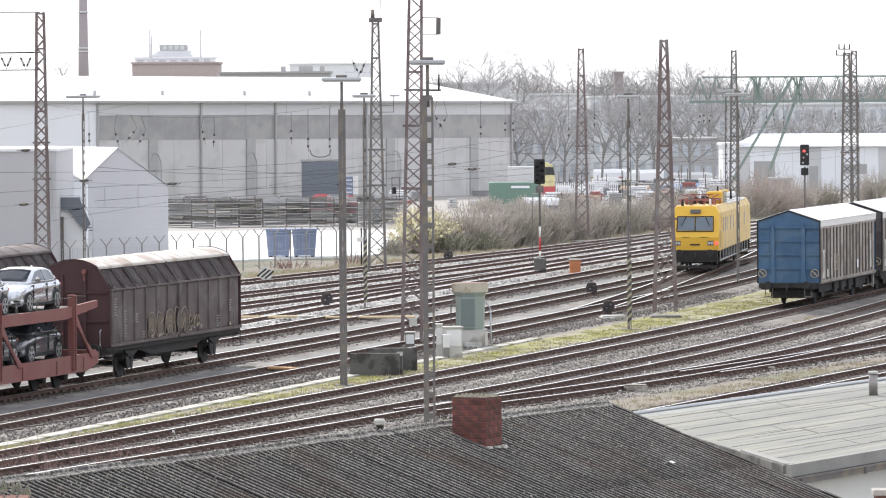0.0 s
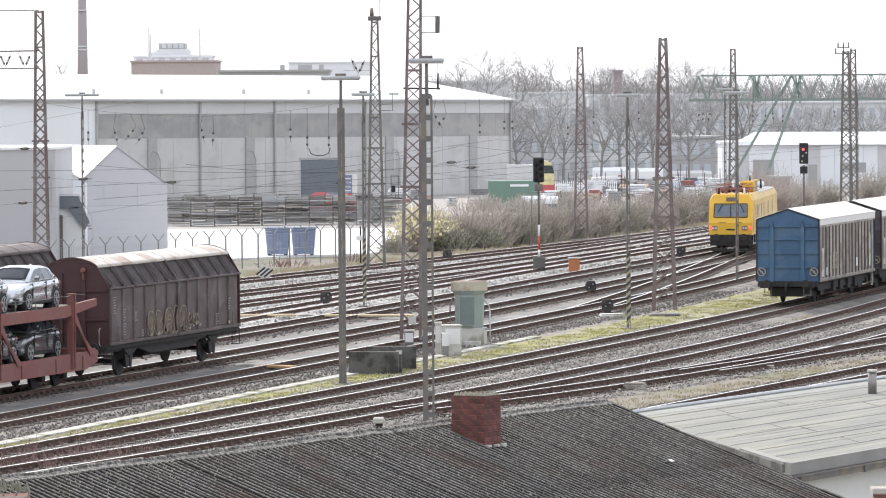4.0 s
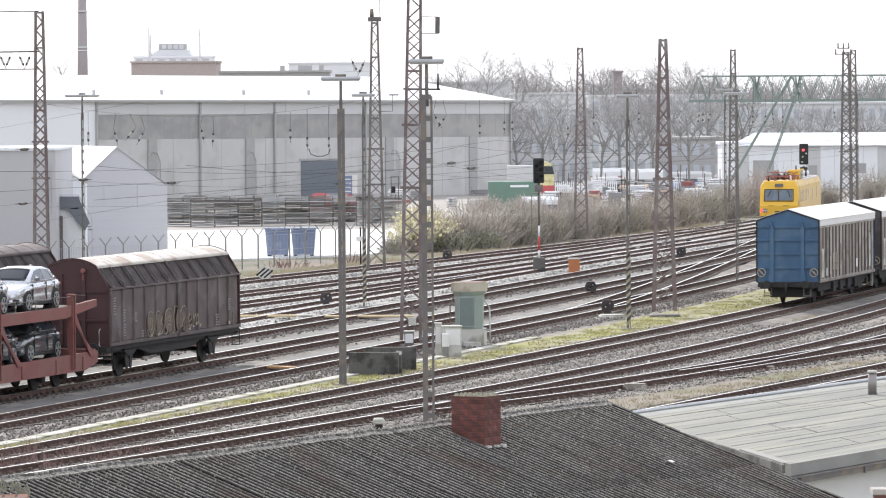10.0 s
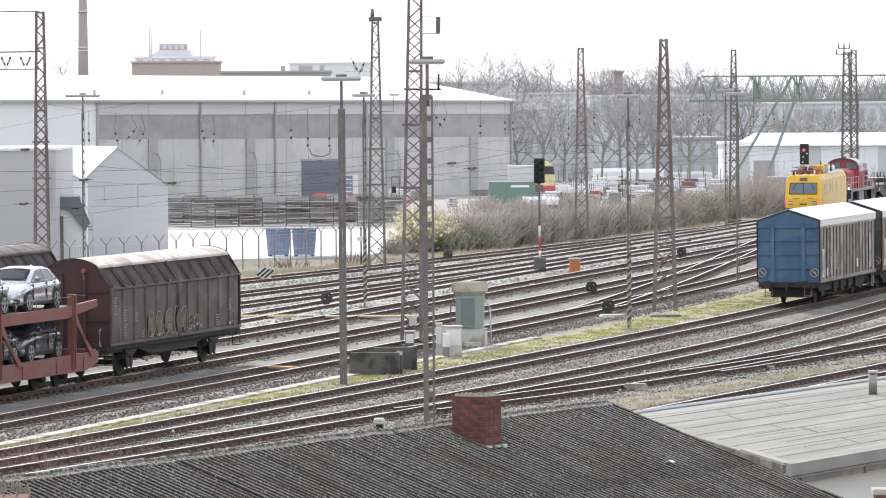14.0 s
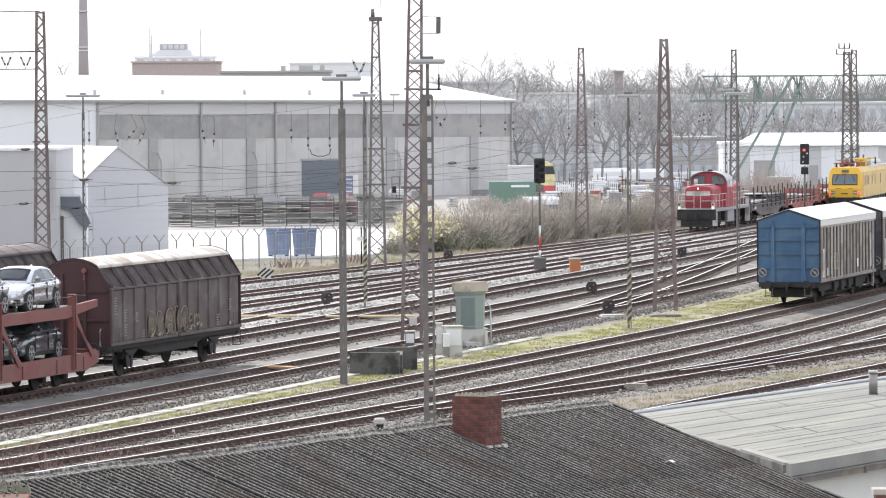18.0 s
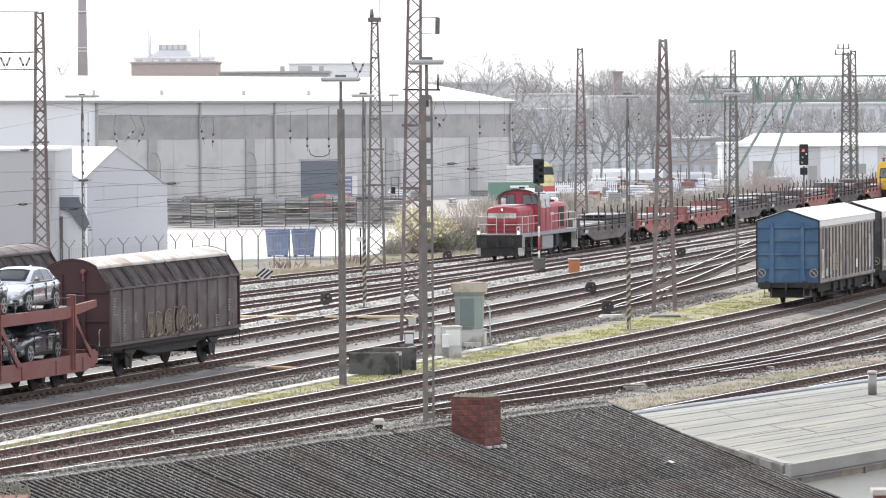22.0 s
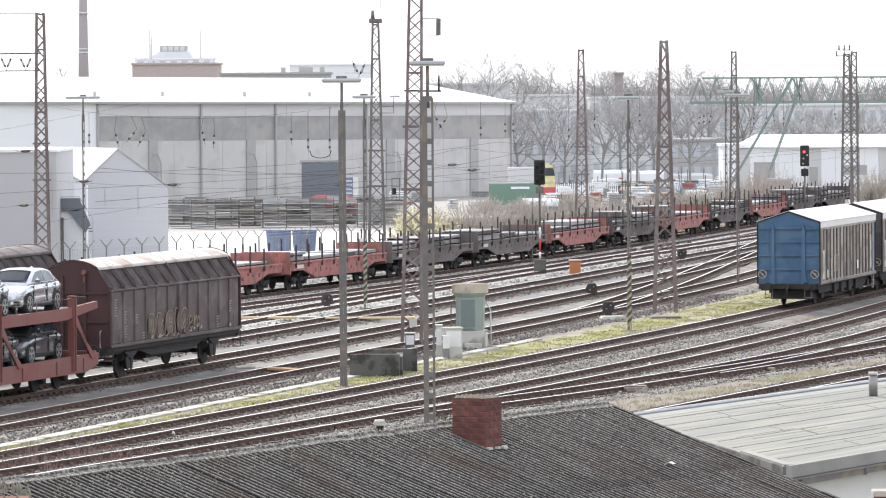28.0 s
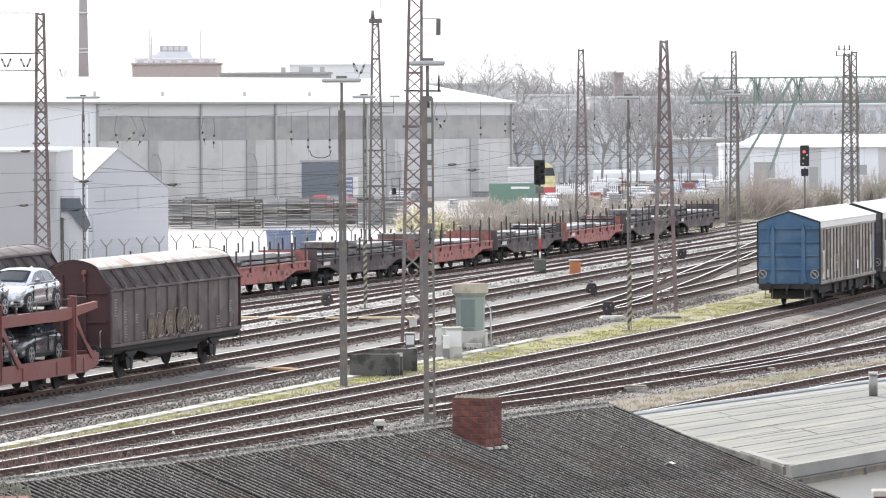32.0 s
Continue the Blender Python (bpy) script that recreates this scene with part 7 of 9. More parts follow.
    bar(b, (-0.8, -8.8, 4.3), (0.8, -8.8, 4.3), 0.06)
    for y0 in (-10.4, -9.6, -7.0, -6.0):
        bar(b, (-1.1, y0, 4.02), (1.1, y0, 4.02), 0.05)
        for x in (-1.0, -0.35, 0.35, 1.0):
            bar(b, (x, y0, 3.7), (x, y0, 4.02), 0.04)
    for x in (-1.1, 1.1):
        bar(b, (x, -10.4, 4.02), (x, -6.0, 4.02), 0.05)
        bar(b, (x, -8.8, 4.3), (x * 0.5, -6.4, 4.1), 0.05)
    part("pantograph", b, material("dull_red_paint", (0.3, 0.1, 0.1), 0.6, 0, 0.35), t, "folded red pantograph")
    rr = random.Random(3)
    for i in range(14):
        x, y0, q = rr.uniform(-0.9, 0.9), rr.uniform(-10.6, -5.0), rr.uniform(0.15, 0.5)
        b = mesh()
        tube(b, (x, y0, 3.72), (x, y0, 3.72 + q), 0.06, 0.06, 8)
        for k in range(3):
            tube(b, (x, y0, 3.76 + k * q * 0.3), (x, y0, 3.8 + k * q * 0.3), 0.12, 0.09, 10)
        part("roof_insulator", b, rr.choice((M_DARK, M_STEEL, M_BROWNEND)), t)
    b = mesh()
    for i in range(5):
        sweep(b, [(rr.uniform(-1, 1), rr.uniform(-10.5, -5), 3.74), (rr.uniform(-0.8, 0.8), rr.uniform(-10, -6), rr.uniform(4.0, 4.3)), (rr.uniform(-1, 1), rr.uniform(-9, -4.5), 3.8)], 0.03, 5)
    part("roof_cable", b, M_BLACK, t)
    b = mesh()
    box(b, 0.95, 1.25, -4.0, 9.0, 3.62, 3.74, None, 0, 0.03)
    part("roof_duct", b, M_WHITEFADE, t)
    b = mesh()
    for x in (-0.9, 0.9):
        for i in range(6):
            bar(b, (x, -4.4 + i * 0.7, 3.75), (x, -4.4 + i * 0.7, 4.35), 0.04)
        bar(b, (x, -4.4, 4.35), (x, -0.9, 4.35), 0.04)
        bar(b, (x, -4.4, 4.05), (x, -0.9, 4.05), 0.04)
    box(b, -0.95, 0.95, -4.4, -0.9, 3.81, 3.88)
    part("work_platform", b, M_YELLOWP, t, "railed work platform on the roof")
    b = mesh()
    box(b, 0.15, 1.05, -5.9, -4.9, 3.73, 4.42, None, 0, 0.08)
    bar(b, (0.6, -5.2, 4.35), (0.5, 5.0, 4.25), 0.16)
    part("crane_arm", b, M_YEL, t)
    for i, (x, y0, q) in enumerate(((-0.8, -10.9, 0.3), (0.8, -10.9, 0.3), (-0.5, -6.4, 0.5), (-0.9, 2.0, 0.5), (0.9, 2.6, 0.6), (0.3, 4.2, 0.4), (0.7, -4.5, 0.9))):
        b = mesh()
        tube(b, (x, y0, 3.7), (x, y0, 3.8 + q), 0.09, 0.05, 8)
        part("roof_insulator", b, M_WHITE if i % 2 else M_DARK, t)
    b = mesh()
    box(b, -0.8, 0.8, 6.0, 7.4, 3.81, 4.15, None, 0, 0.08)
    part("roof_unit", b, M_WHITE, t)
    for o in t.children_recursive:  # its loading gauge is a little narrower and lower
        o.data.transform(Matrix.Diagonal((0.93, 1, 0.95, 1)))
    return t


loco = locomotive()
RAKE = [flat_wagon(k, i) for i, k in enumerate("brown red red brown brown red dark red dark red dark dark".split())]
yellow = railcar()


# ---- what moves ----
TRAIN = [(12, 452.0), (13, 434.0), (14, 417.2), (15, 400.5), (16, 383.8), (17, 367.7), (18, 352.2), (19, 337.2), (20, 321.9), (21, 308.4), (21.5, 301.2), (22, 294.2), (22.5, 287.3), (22.8, 283.3), (23, 281.6), (23.2, 277.6), (23.4, 274.0), (23.6, 270.4), (23.8, 267.4), (24, 264.3), (24.5, 256.5), (25, 248.7), (26, 234.0), (27, 219.3), (28, 204.5), (30, 174.1), (32, 143.2)]
CAR = [(0, 272.9), (1, 279.3), (2, 285.8), (3, 292.3), (4, 298.9), (5, 305.6), (6, 313.2), (8, 329.8), (10, 343.5), (12, 355.2), (13, 360.3), (14, 366.5), (15, 373.8), (16, 382.2), (17, 391.4), (18, 401.5), (19, 411.0), (20, 419.5), (21, 427.2), (32, 505.0)]


def along_time(rows, t):
    """Straight steps between the timed places; before the first, at the pace of the first step."""
    if t < rows[0][0]:
        (t0, y0), (t1, y1) = rows[:2]
        return y0 + (y1 - y0) / (t1 - t0) * (t - t0)
    for (t0, y0), (t1, y1) in zip(rows, rows[1:]):
        if t <= t1:
            return y0 + (y1 - y0) * (t - t0) / (t1 - t0)
    return rows[-1][1]


def front_y(t):
    """Where the locomotive's front stands along its track."""
    return along_time(TRAIN, t)


def along_track(k, y, d):
    """The y that lies d metres further along track k."""
    while d > 1e-6:
        s = min(2.0, d)
        y += s * math.cos(tdir(k, y))
        d -= s
    return y


def railcar_y(t):
    """Where the railcar's near cab end stands along its track."""
    return along_time(CAR, t)


def motions():
    stops = sorted({i * 0.5 for i in range(65)} | {22.8, 23.2, 23.4, 23.6, 23.8})
    walk(loco, [(t, on_track("T11", along_track("T11", front_y(t), 6.52))) for t in stops])
    for i, w in enumerate(RAKE):
        walk(w, [(t, on_track("T11", along_track("T11", front_y(t), 14.0 + 17.1 * i + 8.55))) for t in stops])
    walk(yellow, [(t, on_track("TX", along_track("TX", railcar_y(t), 12.1))) for t in stops])


# ---- beyond the tracks ----
M_CLAD = material("pale_grey_cladding", (0.62, 0.62, 0.62), 0.7, 0, 0.06, 0.15, 0.05, 5)
M_CLADW = material("white_cladding", (0.86, 0.87, 0.89), 0.7, 0, 0.05, 0.15, 0.05, 5)
M_GLAZE = material("dull_strip_glazing", (0.35, 0.345, 0.345), 0.6, 0, 0.2, 0.9, 0.05, 6, (0.41, 0.4, 0.385), 0.45, 0.4)
M_PANEL = material("concrete_panel", (0.6, 0.59, 0.58), 0.85, 0, 0.1, 0.3, 0.1, 6, (0.54, 0.53, 0.515), 0.3, 0.4)
M_ROOFW = material("bright_sheet_roof", (0.86, 0.87, 0.88), 0.4, 0.1, 0.04, 0.1, 0.02, 4)
M_PIL = material("grey_pilaster", (0.43, 0.425, 0.42), 0.8, 0, 0.1)
M_GREYHALL = material("grey_hall_cladding", (0.52, 0.512, 0.53), 0.7, 0, 0.05, 0.4, 0.05, 8)
# Far brick, grey walls and panes carry the distance haze in their colour.
M_FARBRICK = material("haze_pale_brick", (0.5, 0.425, 0.405), 0.9, 0, 0.1)
M_FARGREY = material("haze_pale_grey_wall", (0.7, 0.71, 0.73), 0.9, 0, 0.08, 0.1)
M_FARDARK = material("far_window", (0.17, 0.19, 0.22), 0.5, 0, 0.1)
M_FARPANE = material("haze_pale_pane", (0.5, 0.53, 0.57), 0.4, 0, 0.1)
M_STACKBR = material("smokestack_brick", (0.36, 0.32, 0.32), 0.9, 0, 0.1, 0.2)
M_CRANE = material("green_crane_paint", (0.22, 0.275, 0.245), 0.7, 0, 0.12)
M_GREEN = material("green_container_paint", (0.2, 0.31, 0.25), 0.7, 0, 0.12, 0.4)
M_BLUEBIN = material("blue_skip_paint", (0.2, 0.25, 0.38), 0.75, 0, 0.3, 2.5, 0.1, 10, (0.27, 0.31, 0.42), 0.3, 2.0)
M_REDTARP = material("red_tarpaulin", (0.6, 0.12, 0.13), 0.6, 0, 0.12, 0.8)
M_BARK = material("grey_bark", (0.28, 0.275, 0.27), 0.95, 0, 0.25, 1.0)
M_TWIG = material("dry_twigs", (0.47, 0.42, 0.38), 0.95, 0, 0.35, 1.5, 0.0)
# crown twigs lightened in colour to stand in for haze
M_TREETWIG = material("haze_grey_twigs", (0.4, 0.385, 0.38), 0.95, 0, 0.2, 0.5, 0.0)
M_TWIG2 = material("dark_twigs", (0.4, 0.37, 0.33), 0.95, 0, 0.35, 1.5, 0.0)
M_BLOSSOM = material("pale_yellow_blossom", (0.82, 0.77, 0.52), 0.9, 0, 0.2, 2, 0.0)
M_WBLOSSOM = material("pale_buds", (0.5, 0.47, 0.4), 0.9, 0, 0.2, 2, 0.0)
M_LEAF = material("dull_green_leaves", (0.25, 0.26, 0.16), 0.9, 0, 0.4, 2, 0.0)
M_PALETIMBER = material("pale_orange_timber", (0.5, 0.38, 0.29), 0.85, 0, 0.15)
M_STALK = material("reddish_dry_stalk", (0.3, 0.2, 0.18), 0.95, 0, 0.3)
M_GOODSYARD = material("pale_dusty_asphalt", (0.34, 0.32, 0.3), 0.9, 0, 0.2, 0.2, 0.2, 3)
M_PINK = material("pinkish_buds", (0.46, 0.33, 0.29), 0.9, 0, 0.2, 2, 0.0)

# large warehouse: local x runs along its wall from the far corner towards the camera, y to the back
WU, WV = Vector((-0.683, -0.730, 0)), Vector((-0.730, 0.683, 0))
WM = Matrix(((WU.x, WV.x, 0, 6.8), (WU.y, WV.y, 0, 502), (0, 0, 1, GZ - 0.1), (0, 0, 0, 1))) @ Matrix.Rotation(radians(-0.36), 4, "Y")
EAVE, RIDGE, DEEP, LONG = 9.3, 11.7, 32.0, 110.0
wh = thing("warehouse", WM, "long pale warehouse with a grey glazing band and bright sheet roof", "warehouse")
b = mesh()
box(b, 0, 55.9, 0.06, DEEP, 0, EAVE - 0.05)
extrude(b, [(0.3, EAVE - 0.049), (DEEP - 0.3, EAVE - 0.049), (DEEP / 2, RIDGE - 0.1)], "x", 0.02, 55.9)
part("wall_core", b, M_PANEL, wh)
b = mesh()
box(b, 55.9, LONG, -0.04, DEEP, 0, EAVE - 0.05)
part("white_hall", b, M_CLADW, wh, "white clad part of the warehouse")
b = mesh()
for y0, y1 in ((-0.35, DEEP / 2), (DEEP / 2, DEEP + 0.35)):
    z0, z1 = (EAVE, RIDGE) if y0 < 0 else (RIDGE, EAVE)
    extrude(b, [(y0, z0 - 0.1), (y1, z1 - 0.1), (y1, z1), (y0, z0)], "x", -0.4, LONG)
part("roof", b, M_ROOFW, wh, "bright sunlit sheet metal roof")
b = mesh()
box(b, -0.4, LONG, -0.52, -0.351, EAVE - 0.22, EAVE - 0.02)
part("gutter", b, M_PIL, wh)
seg = [0.0, 6.6, 13.2, 19.5, 25.6, 31.5, 36.9, 43.0, 49.4, 55.9]
for i, (a, c) in enumerate(zip(seg, seg[1:])):
    b = mesh()
    box(b, a + 0.02, c - 0.02, -0.06, 0.055, EAVE - 1.35, EAVE - 0.1)
    part("cladding_panel", b, M_CLAD, wh)
    n = 6
    for j in range(n):
        b = mesh()
        w = (c - a) / n
        box(b, a + j * w + 0.004, a + (j + 1) * w - 0.004, -0.01, 0.055, EAVE - 3.6, EAVE - 1.36)
        part("glazing_pane", b, M_GLAZE, wh)
    for j in range(2):
        b = mesh()
        w = (c - a) / 2
        box(b, a + j * w + 0.015, a + (j + 1) * w - 0.015, -0.05, 0.055, 0.0, EAVE - 3.62)
        part("concrete_panel", b, M_PANEL, wh)
for k in (5.58, 17.44, 36.33, 48.94):
    b = mesh()
    box(b, k - 0.55, k + 0.55, -0.22, -0.051, 0, EAVE - 3.6)
    part("pilaster", b, M_PIL, wh)
for k in (0.1, 20.73, 33.05, 42.81, 55.87):
    b = mesh()
    box(b, k - 0.09, k + 0.09, -0.26, -0.061, 0, EAVE - 0.1)
    part("downpipe", b, M_PIL, wh)
b = mesh()
box(b, 24.37, 29.50, -0.09, -0.051, 0, 3.55)
dr = part("gate_opening", b, M_FARDARK, wh, "dark open gate")
b = mesh()
box(b, 24.14, 29.72, -0.12, -0.091, 3.56, 3.75)
part("gate_lintel", b, M_PIL, dr)
for k in (17.60, 37.15, 49.52):
    b = mesh()
    sweep(b, [(k - 1.5, -0.24, 0.3), (k - 1.5, -0.24, 3.6), (k - 1.1, -0.24, 4.4), (k - 0.5, -0.24, 4.5), (k - 0.3, -0.24, 4.0)], 0.05, 6)
    part("vent_pipe", b, M_PIL, wh)
b = mesh()
box(b, 16.02, 17.20, -0.09, -0.051, 0, 2.4)
part("side_door", b, M_PIL, wh)
for k in (53.21, 44.63, 33.95, 25.22):
    b = mesh()
    box(b, k - 0.1, k + 0.1, 3.0, 3.2, EAVE + 0.5, EAVE + 0.95)
    part("roof_vent", b, M_PIL, wh)


def block(name, x0, x1, y, depth, z0, z1, mat, label, category, bays=0, rows=0, roof=None, win=None):
    """A plain far building: front wall at y, with windows as separate panes."""
    t = thing(name, pose((x0 + x1) / 2, y, GZ), label, category)
    w = (x1 - x0) / 2
    b = mesh()
    box(b, -w, w, 0, depth, z0, z1)
    bd = part("wall", b, mat, t)
    b = mesh()
    box(b, -w - 0.2, w + 0.2, -0.2, depth + 0.2, z1 + 0.001, z1 + 0.25)
    part("roof", b, roof or mat, t)
    for r in range(rows):
        for i in range(bays):
            sw, sh = 2 * w / bays, (z1 - max(z0, 0)) / rows
            b = mesh()
            cx_, cz_ = -w + (i + 0.5) * sw, max(z0, 0) + (r + 0.5) * sh
            box(b, cx_ - sw * 0.28, cx_ + sw * 0.28, -0.05, -0.001, cz_ - sh * 0.28, cz_ + sh * 0.28)
            part("window", b, win or M_FARPANE, bd)
    return t


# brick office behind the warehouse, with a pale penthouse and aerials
block("brick_office", -42.59, -30.92, 700, 15, 0, 14.31, M_FARBRICK, "haze-paled red brick office block behind the warehouse", "building")
block("roof_parapet", -42.32, -31.64, 702, 10, 14.33, 15.03, M_CLADW, "pale roof storey on the brick office", "roof storey", 7, 1, M_CLADW, M_CLAD)
ph = thing("penthouse", pose(-37.1, 704, GZ), "pale plant room on a sloped base over the brick office", "roof storey")
b = mesh()
extrude(b, [(-3.5, 15.3), (2.6, 15.3), (2.1, 16.15), (-1.9, 16.15)], "y", 0, 6)
part("sloped_base", b, M_CLAD, ph)
b = mesh()
box(b, -1.95, 1.75, 0.5, 5, 16.151, 16.95)
part("plant_room", b, M_PIL, ph)
for x in (-1.2, -0.4, 0.4, 1.2):
    b = mesh()
    box(b, x - 0.3, x + 0.3, 0.44, 0.499, 16.25, 16.85)
    part("louvre_panel", b, M_CLAD, ph)
for x, top in ((266, 40), (356, 42), (269, 52)):
    t = thing("aerial_mast", pose(-40.18 + (x - 266) * 0.0778, 700, GZ), "thin aerial mast on the brick office", "aerial", "aerials")
    b = mesh()
    tube(b, (0, 1, 14.23), (0, 1, 9.7 + (161 - top) * 0.0778), 0.14, 0.08, 6)
    part("pole", b, M_FARGREY, t)
st = thing("smokestack", pose(-52.79, 750, GZ), "tall tapering dark brick smokestack", "chimney")
b = mesh()
tube(b, (0, 0, 0), (0, 0, 24.30), 0.95, 0.62, 20)
part("shaft", b, M_STACKBR, st)
for z in (16.4, 16.9, 22.2):
    b = mesh()
    tube(b, (0, 0, z), (0, 0, z + 0.2), 0.78, 0.77, 20)
    part("iron_band", b, M_FARGREY, st)
for x0, x1, y, top, lab, mt in ((515, 660, 900, 113, "pale bluish hall far behind the warehouse", M_CLADW), (392, 585, 620, 128, "long low grey roof behind the warehouse", M_PIL), (690, 905, 560, 150, "pale low hall behind the warehouse", M_CLAD), (905, 1040, 640, 170, "grey office block behind bare trees", M_FARGREY)):
    X0, X1 = (x0 - 784) * y / 9000, (x1 - 784) * y / 9000
    block("far_hall", X0, X1, y, 12, 0, 9.7 + (165 - top) * y / 9000 + 0.3, mt, lab, "building")
FARROOF = 9.7 + (165 - 128) * 620 / 9000 + 0.55 + GZ - 0.0
for x, w, top in ((503, 4, 119), (543, 12, 119), (572, 4, 120)):
    t = thing("roof_box", pose((x - 784) * 622 / 9000, 624, FARROOF), "dark box on a far roof", "roof unit", "roof boxes")
    b = mesh()
    box(b, -w * 0.07, w * 0.07, -0.4, 0.4, 0, 0.62)
    part("body", b, M_PIL, t)

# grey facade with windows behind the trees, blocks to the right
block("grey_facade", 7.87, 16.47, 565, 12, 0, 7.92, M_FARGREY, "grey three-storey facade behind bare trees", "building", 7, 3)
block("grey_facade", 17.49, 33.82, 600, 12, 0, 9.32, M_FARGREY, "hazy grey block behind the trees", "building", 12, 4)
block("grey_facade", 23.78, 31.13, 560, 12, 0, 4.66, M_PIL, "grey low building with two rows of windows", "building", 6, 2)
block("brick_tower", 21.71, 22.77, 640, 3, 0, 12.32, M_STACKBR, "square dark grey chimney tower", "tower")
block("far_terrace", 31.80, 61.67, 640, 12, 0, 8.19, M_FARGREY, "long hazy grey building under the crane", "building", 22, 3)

# white sheds
ls = thing("white_shed", pose(29.37, 515, GZ, 0, 0, -20), "long pale shed with a bright low-pitched sheet roof", "shed")
sw_, sr_ = 4.25, 5.22
b = mesh()
box(b, 0.2, 24, 0.3, 16, 0, sw_ + 0.2)
wl = part("wall", b, M_CLAD, ls)
for i in range(16):
    b = mesh()
    box(b, 0.25 + i * 1.5, 1.7 + i * 1.5, 0.24, 0.299, 0.1, sw_ + 0.05)
    part("cladding_panel", b, M_CLADW if i % 5 else M_CLAD, wl)
    for s_ in (0, 1):
        b = mesh()
        y0, y1, z0, z1 = (-0.2, 8.2, sw_ + 0.1, sr_ + 0.3) if s_ == 0 else (8.2, 16.6, sr_ + 0.3, sw_ + 0.1)
        extrude(b, [(y0, z0), (y1, z1), (y1, z1 + 0.1), (y0, z0 + 0.1)], "x", i * 1.52, i * 1.52 + 1.5)
        part("roof_sheet", b, M_ROOFW, ls)
for x0, x1, z0, z1 in ((2.2, 4.4, 0.2, 2.9), (8.0, 8.9, 0.2, 2.4), (11.5, 14.0, 1.6, 2.6), (16.5, 19.0, 0.2, 3.0)):
    b = mesh()
    box(b, x0, x1, 0.19, 0.239, z0, z1)
    part("door_panel", b, M_PIL, wl)
block("white_wall_house", 28.40, 31.31, 515, 8, 0, 4.52, M_CLADW, "small white rendered building", "building")
t = block("dark_gateway", 31.04, 32.99, 518, 1.0, 1.36, 3.15, M_FARDARK, "dark gate in the white shed", "gate")
block("goods_hut", 30.2, 32.2, 470, 2.5, 0, 1.75, M_STACKBR, "low grey-brown hut among the stored goods", "hut", 0, 0, M_PIL)

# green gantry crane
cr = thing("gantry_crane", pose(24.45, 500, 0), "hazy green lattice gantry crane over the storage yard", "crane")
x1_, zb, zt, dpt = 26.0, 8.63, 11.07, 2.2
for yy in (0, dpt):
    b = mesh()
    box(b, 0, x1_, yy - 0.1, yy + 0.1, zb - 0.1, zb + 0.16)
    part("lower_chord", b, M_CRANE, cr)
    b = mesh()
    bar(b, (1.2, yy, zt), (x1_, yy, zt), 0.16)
    part("upper_chord", b, M_CRANE, cr)
    for i in range(16):
        b = mesh()
        a = i * 1.7
        bar(b, (a, yy, zb), (a + 0.9, yy, zt), 0.075)
        bar(b, (a + 0.9, yy, zt), (a + 1.75, yy, zb), 0.075)
        part("diagonal", b, M_CRANE, cr)
for i in range(8):
    b = mesh()
    bar(b, (i * 3.4 + 1.5, 0, zt), (i * 3.4 + 1.5, dpt, zt), 0.1)
    bar(b, (i * 3.4 + 1.5, 0, zb), (i * 3.4 + 3.2, dpt, zb), 0.1)
    part("cross_tie", b, M_CRANE, cr)
for yy in (0, dpt):
    for xa, xb in ((10.4, 3.4), (10.6, 7.0)):
        b = mesh()
        bar(b, (xa - 0.3, yy, zt if xb < 6 else zb), (xb, yy, GZ), 0.13)
        part("leg", b, M_CRANE, cr)
for x in (6.4, 10.4):
    b = mesh()
    for yy in (0, dpt):
        for q in (0, 0.5):
            bar(b, (x + q, yy, zb - 0.3), (x + q, yy, zt), 0.1)
    for k in range(3):
        bar(b, (x - 0.4 + k * 0.4, 0, zt), (x + 0.9 - k * 0.4, dpt, zb - 0.1), 0.12)
    part("trolley_frame", b, M_CRANE, cr)

# pale concrete storage yard with blue skips, fence
sheet("storage_yard", [(-60, 330), (-15.9, 303), (-4.3, 315), (-2.0, 330), (-2.0, 372), (-60, 372)], GZ + 0.05, M_SLAB, "bright bare concrete of the storage yard", "pavement", 0.2)
for x in (493, 539):
    t = thing("blue_skip", pose((x - 784) * 312 / 9000, 312, GZ + 0.05), "blue open skip on the concrete yard", "skip", "blue skips")
    b = mesh()
    extrude(b, [(-0.62, 0.08), (0.62, 0.08), (0.75, 1.65), (-0.75, 1.65)], "y", -0.8, 0.8)
    bd = part("body", b, M_BLUEBIN, t)
    for i in range(5):
        b = mesh()
        q = -0.6 + 0.3 * i
        box(b, q - 0.03, q + 0.03, -0.86, -0.801, 0.2, 1.55)
        part("rib", b, M_BLUEBIN, bd)
    b = mesh()
    box(b, -0.8, 0.8, -0.88, 0.85, 1.651, 1.72)
    part("rim", b, M_BLUEBIN, t)
    b = mesh()
    for q in (-0.5, 0.5):
        box(b, q - 0.1, q + 0.1, -0.8, 0.8, 0.0, 0.079)
    part("runner", b, M_DARK, t)

M_FENCE = material("galvanised_fence_steel", (0.27, 0.265, 0.26), 0.6, 0.3, 0.15)
fence = thing("security_fence", pose(0, 0, GZ), "grey mesh fence with forked barbed-wire posts", "fence")
F0, F1 = Vector((-22.4, 265.0, 0)), Vector((-4.6, 304.0, 0))
NF = 21
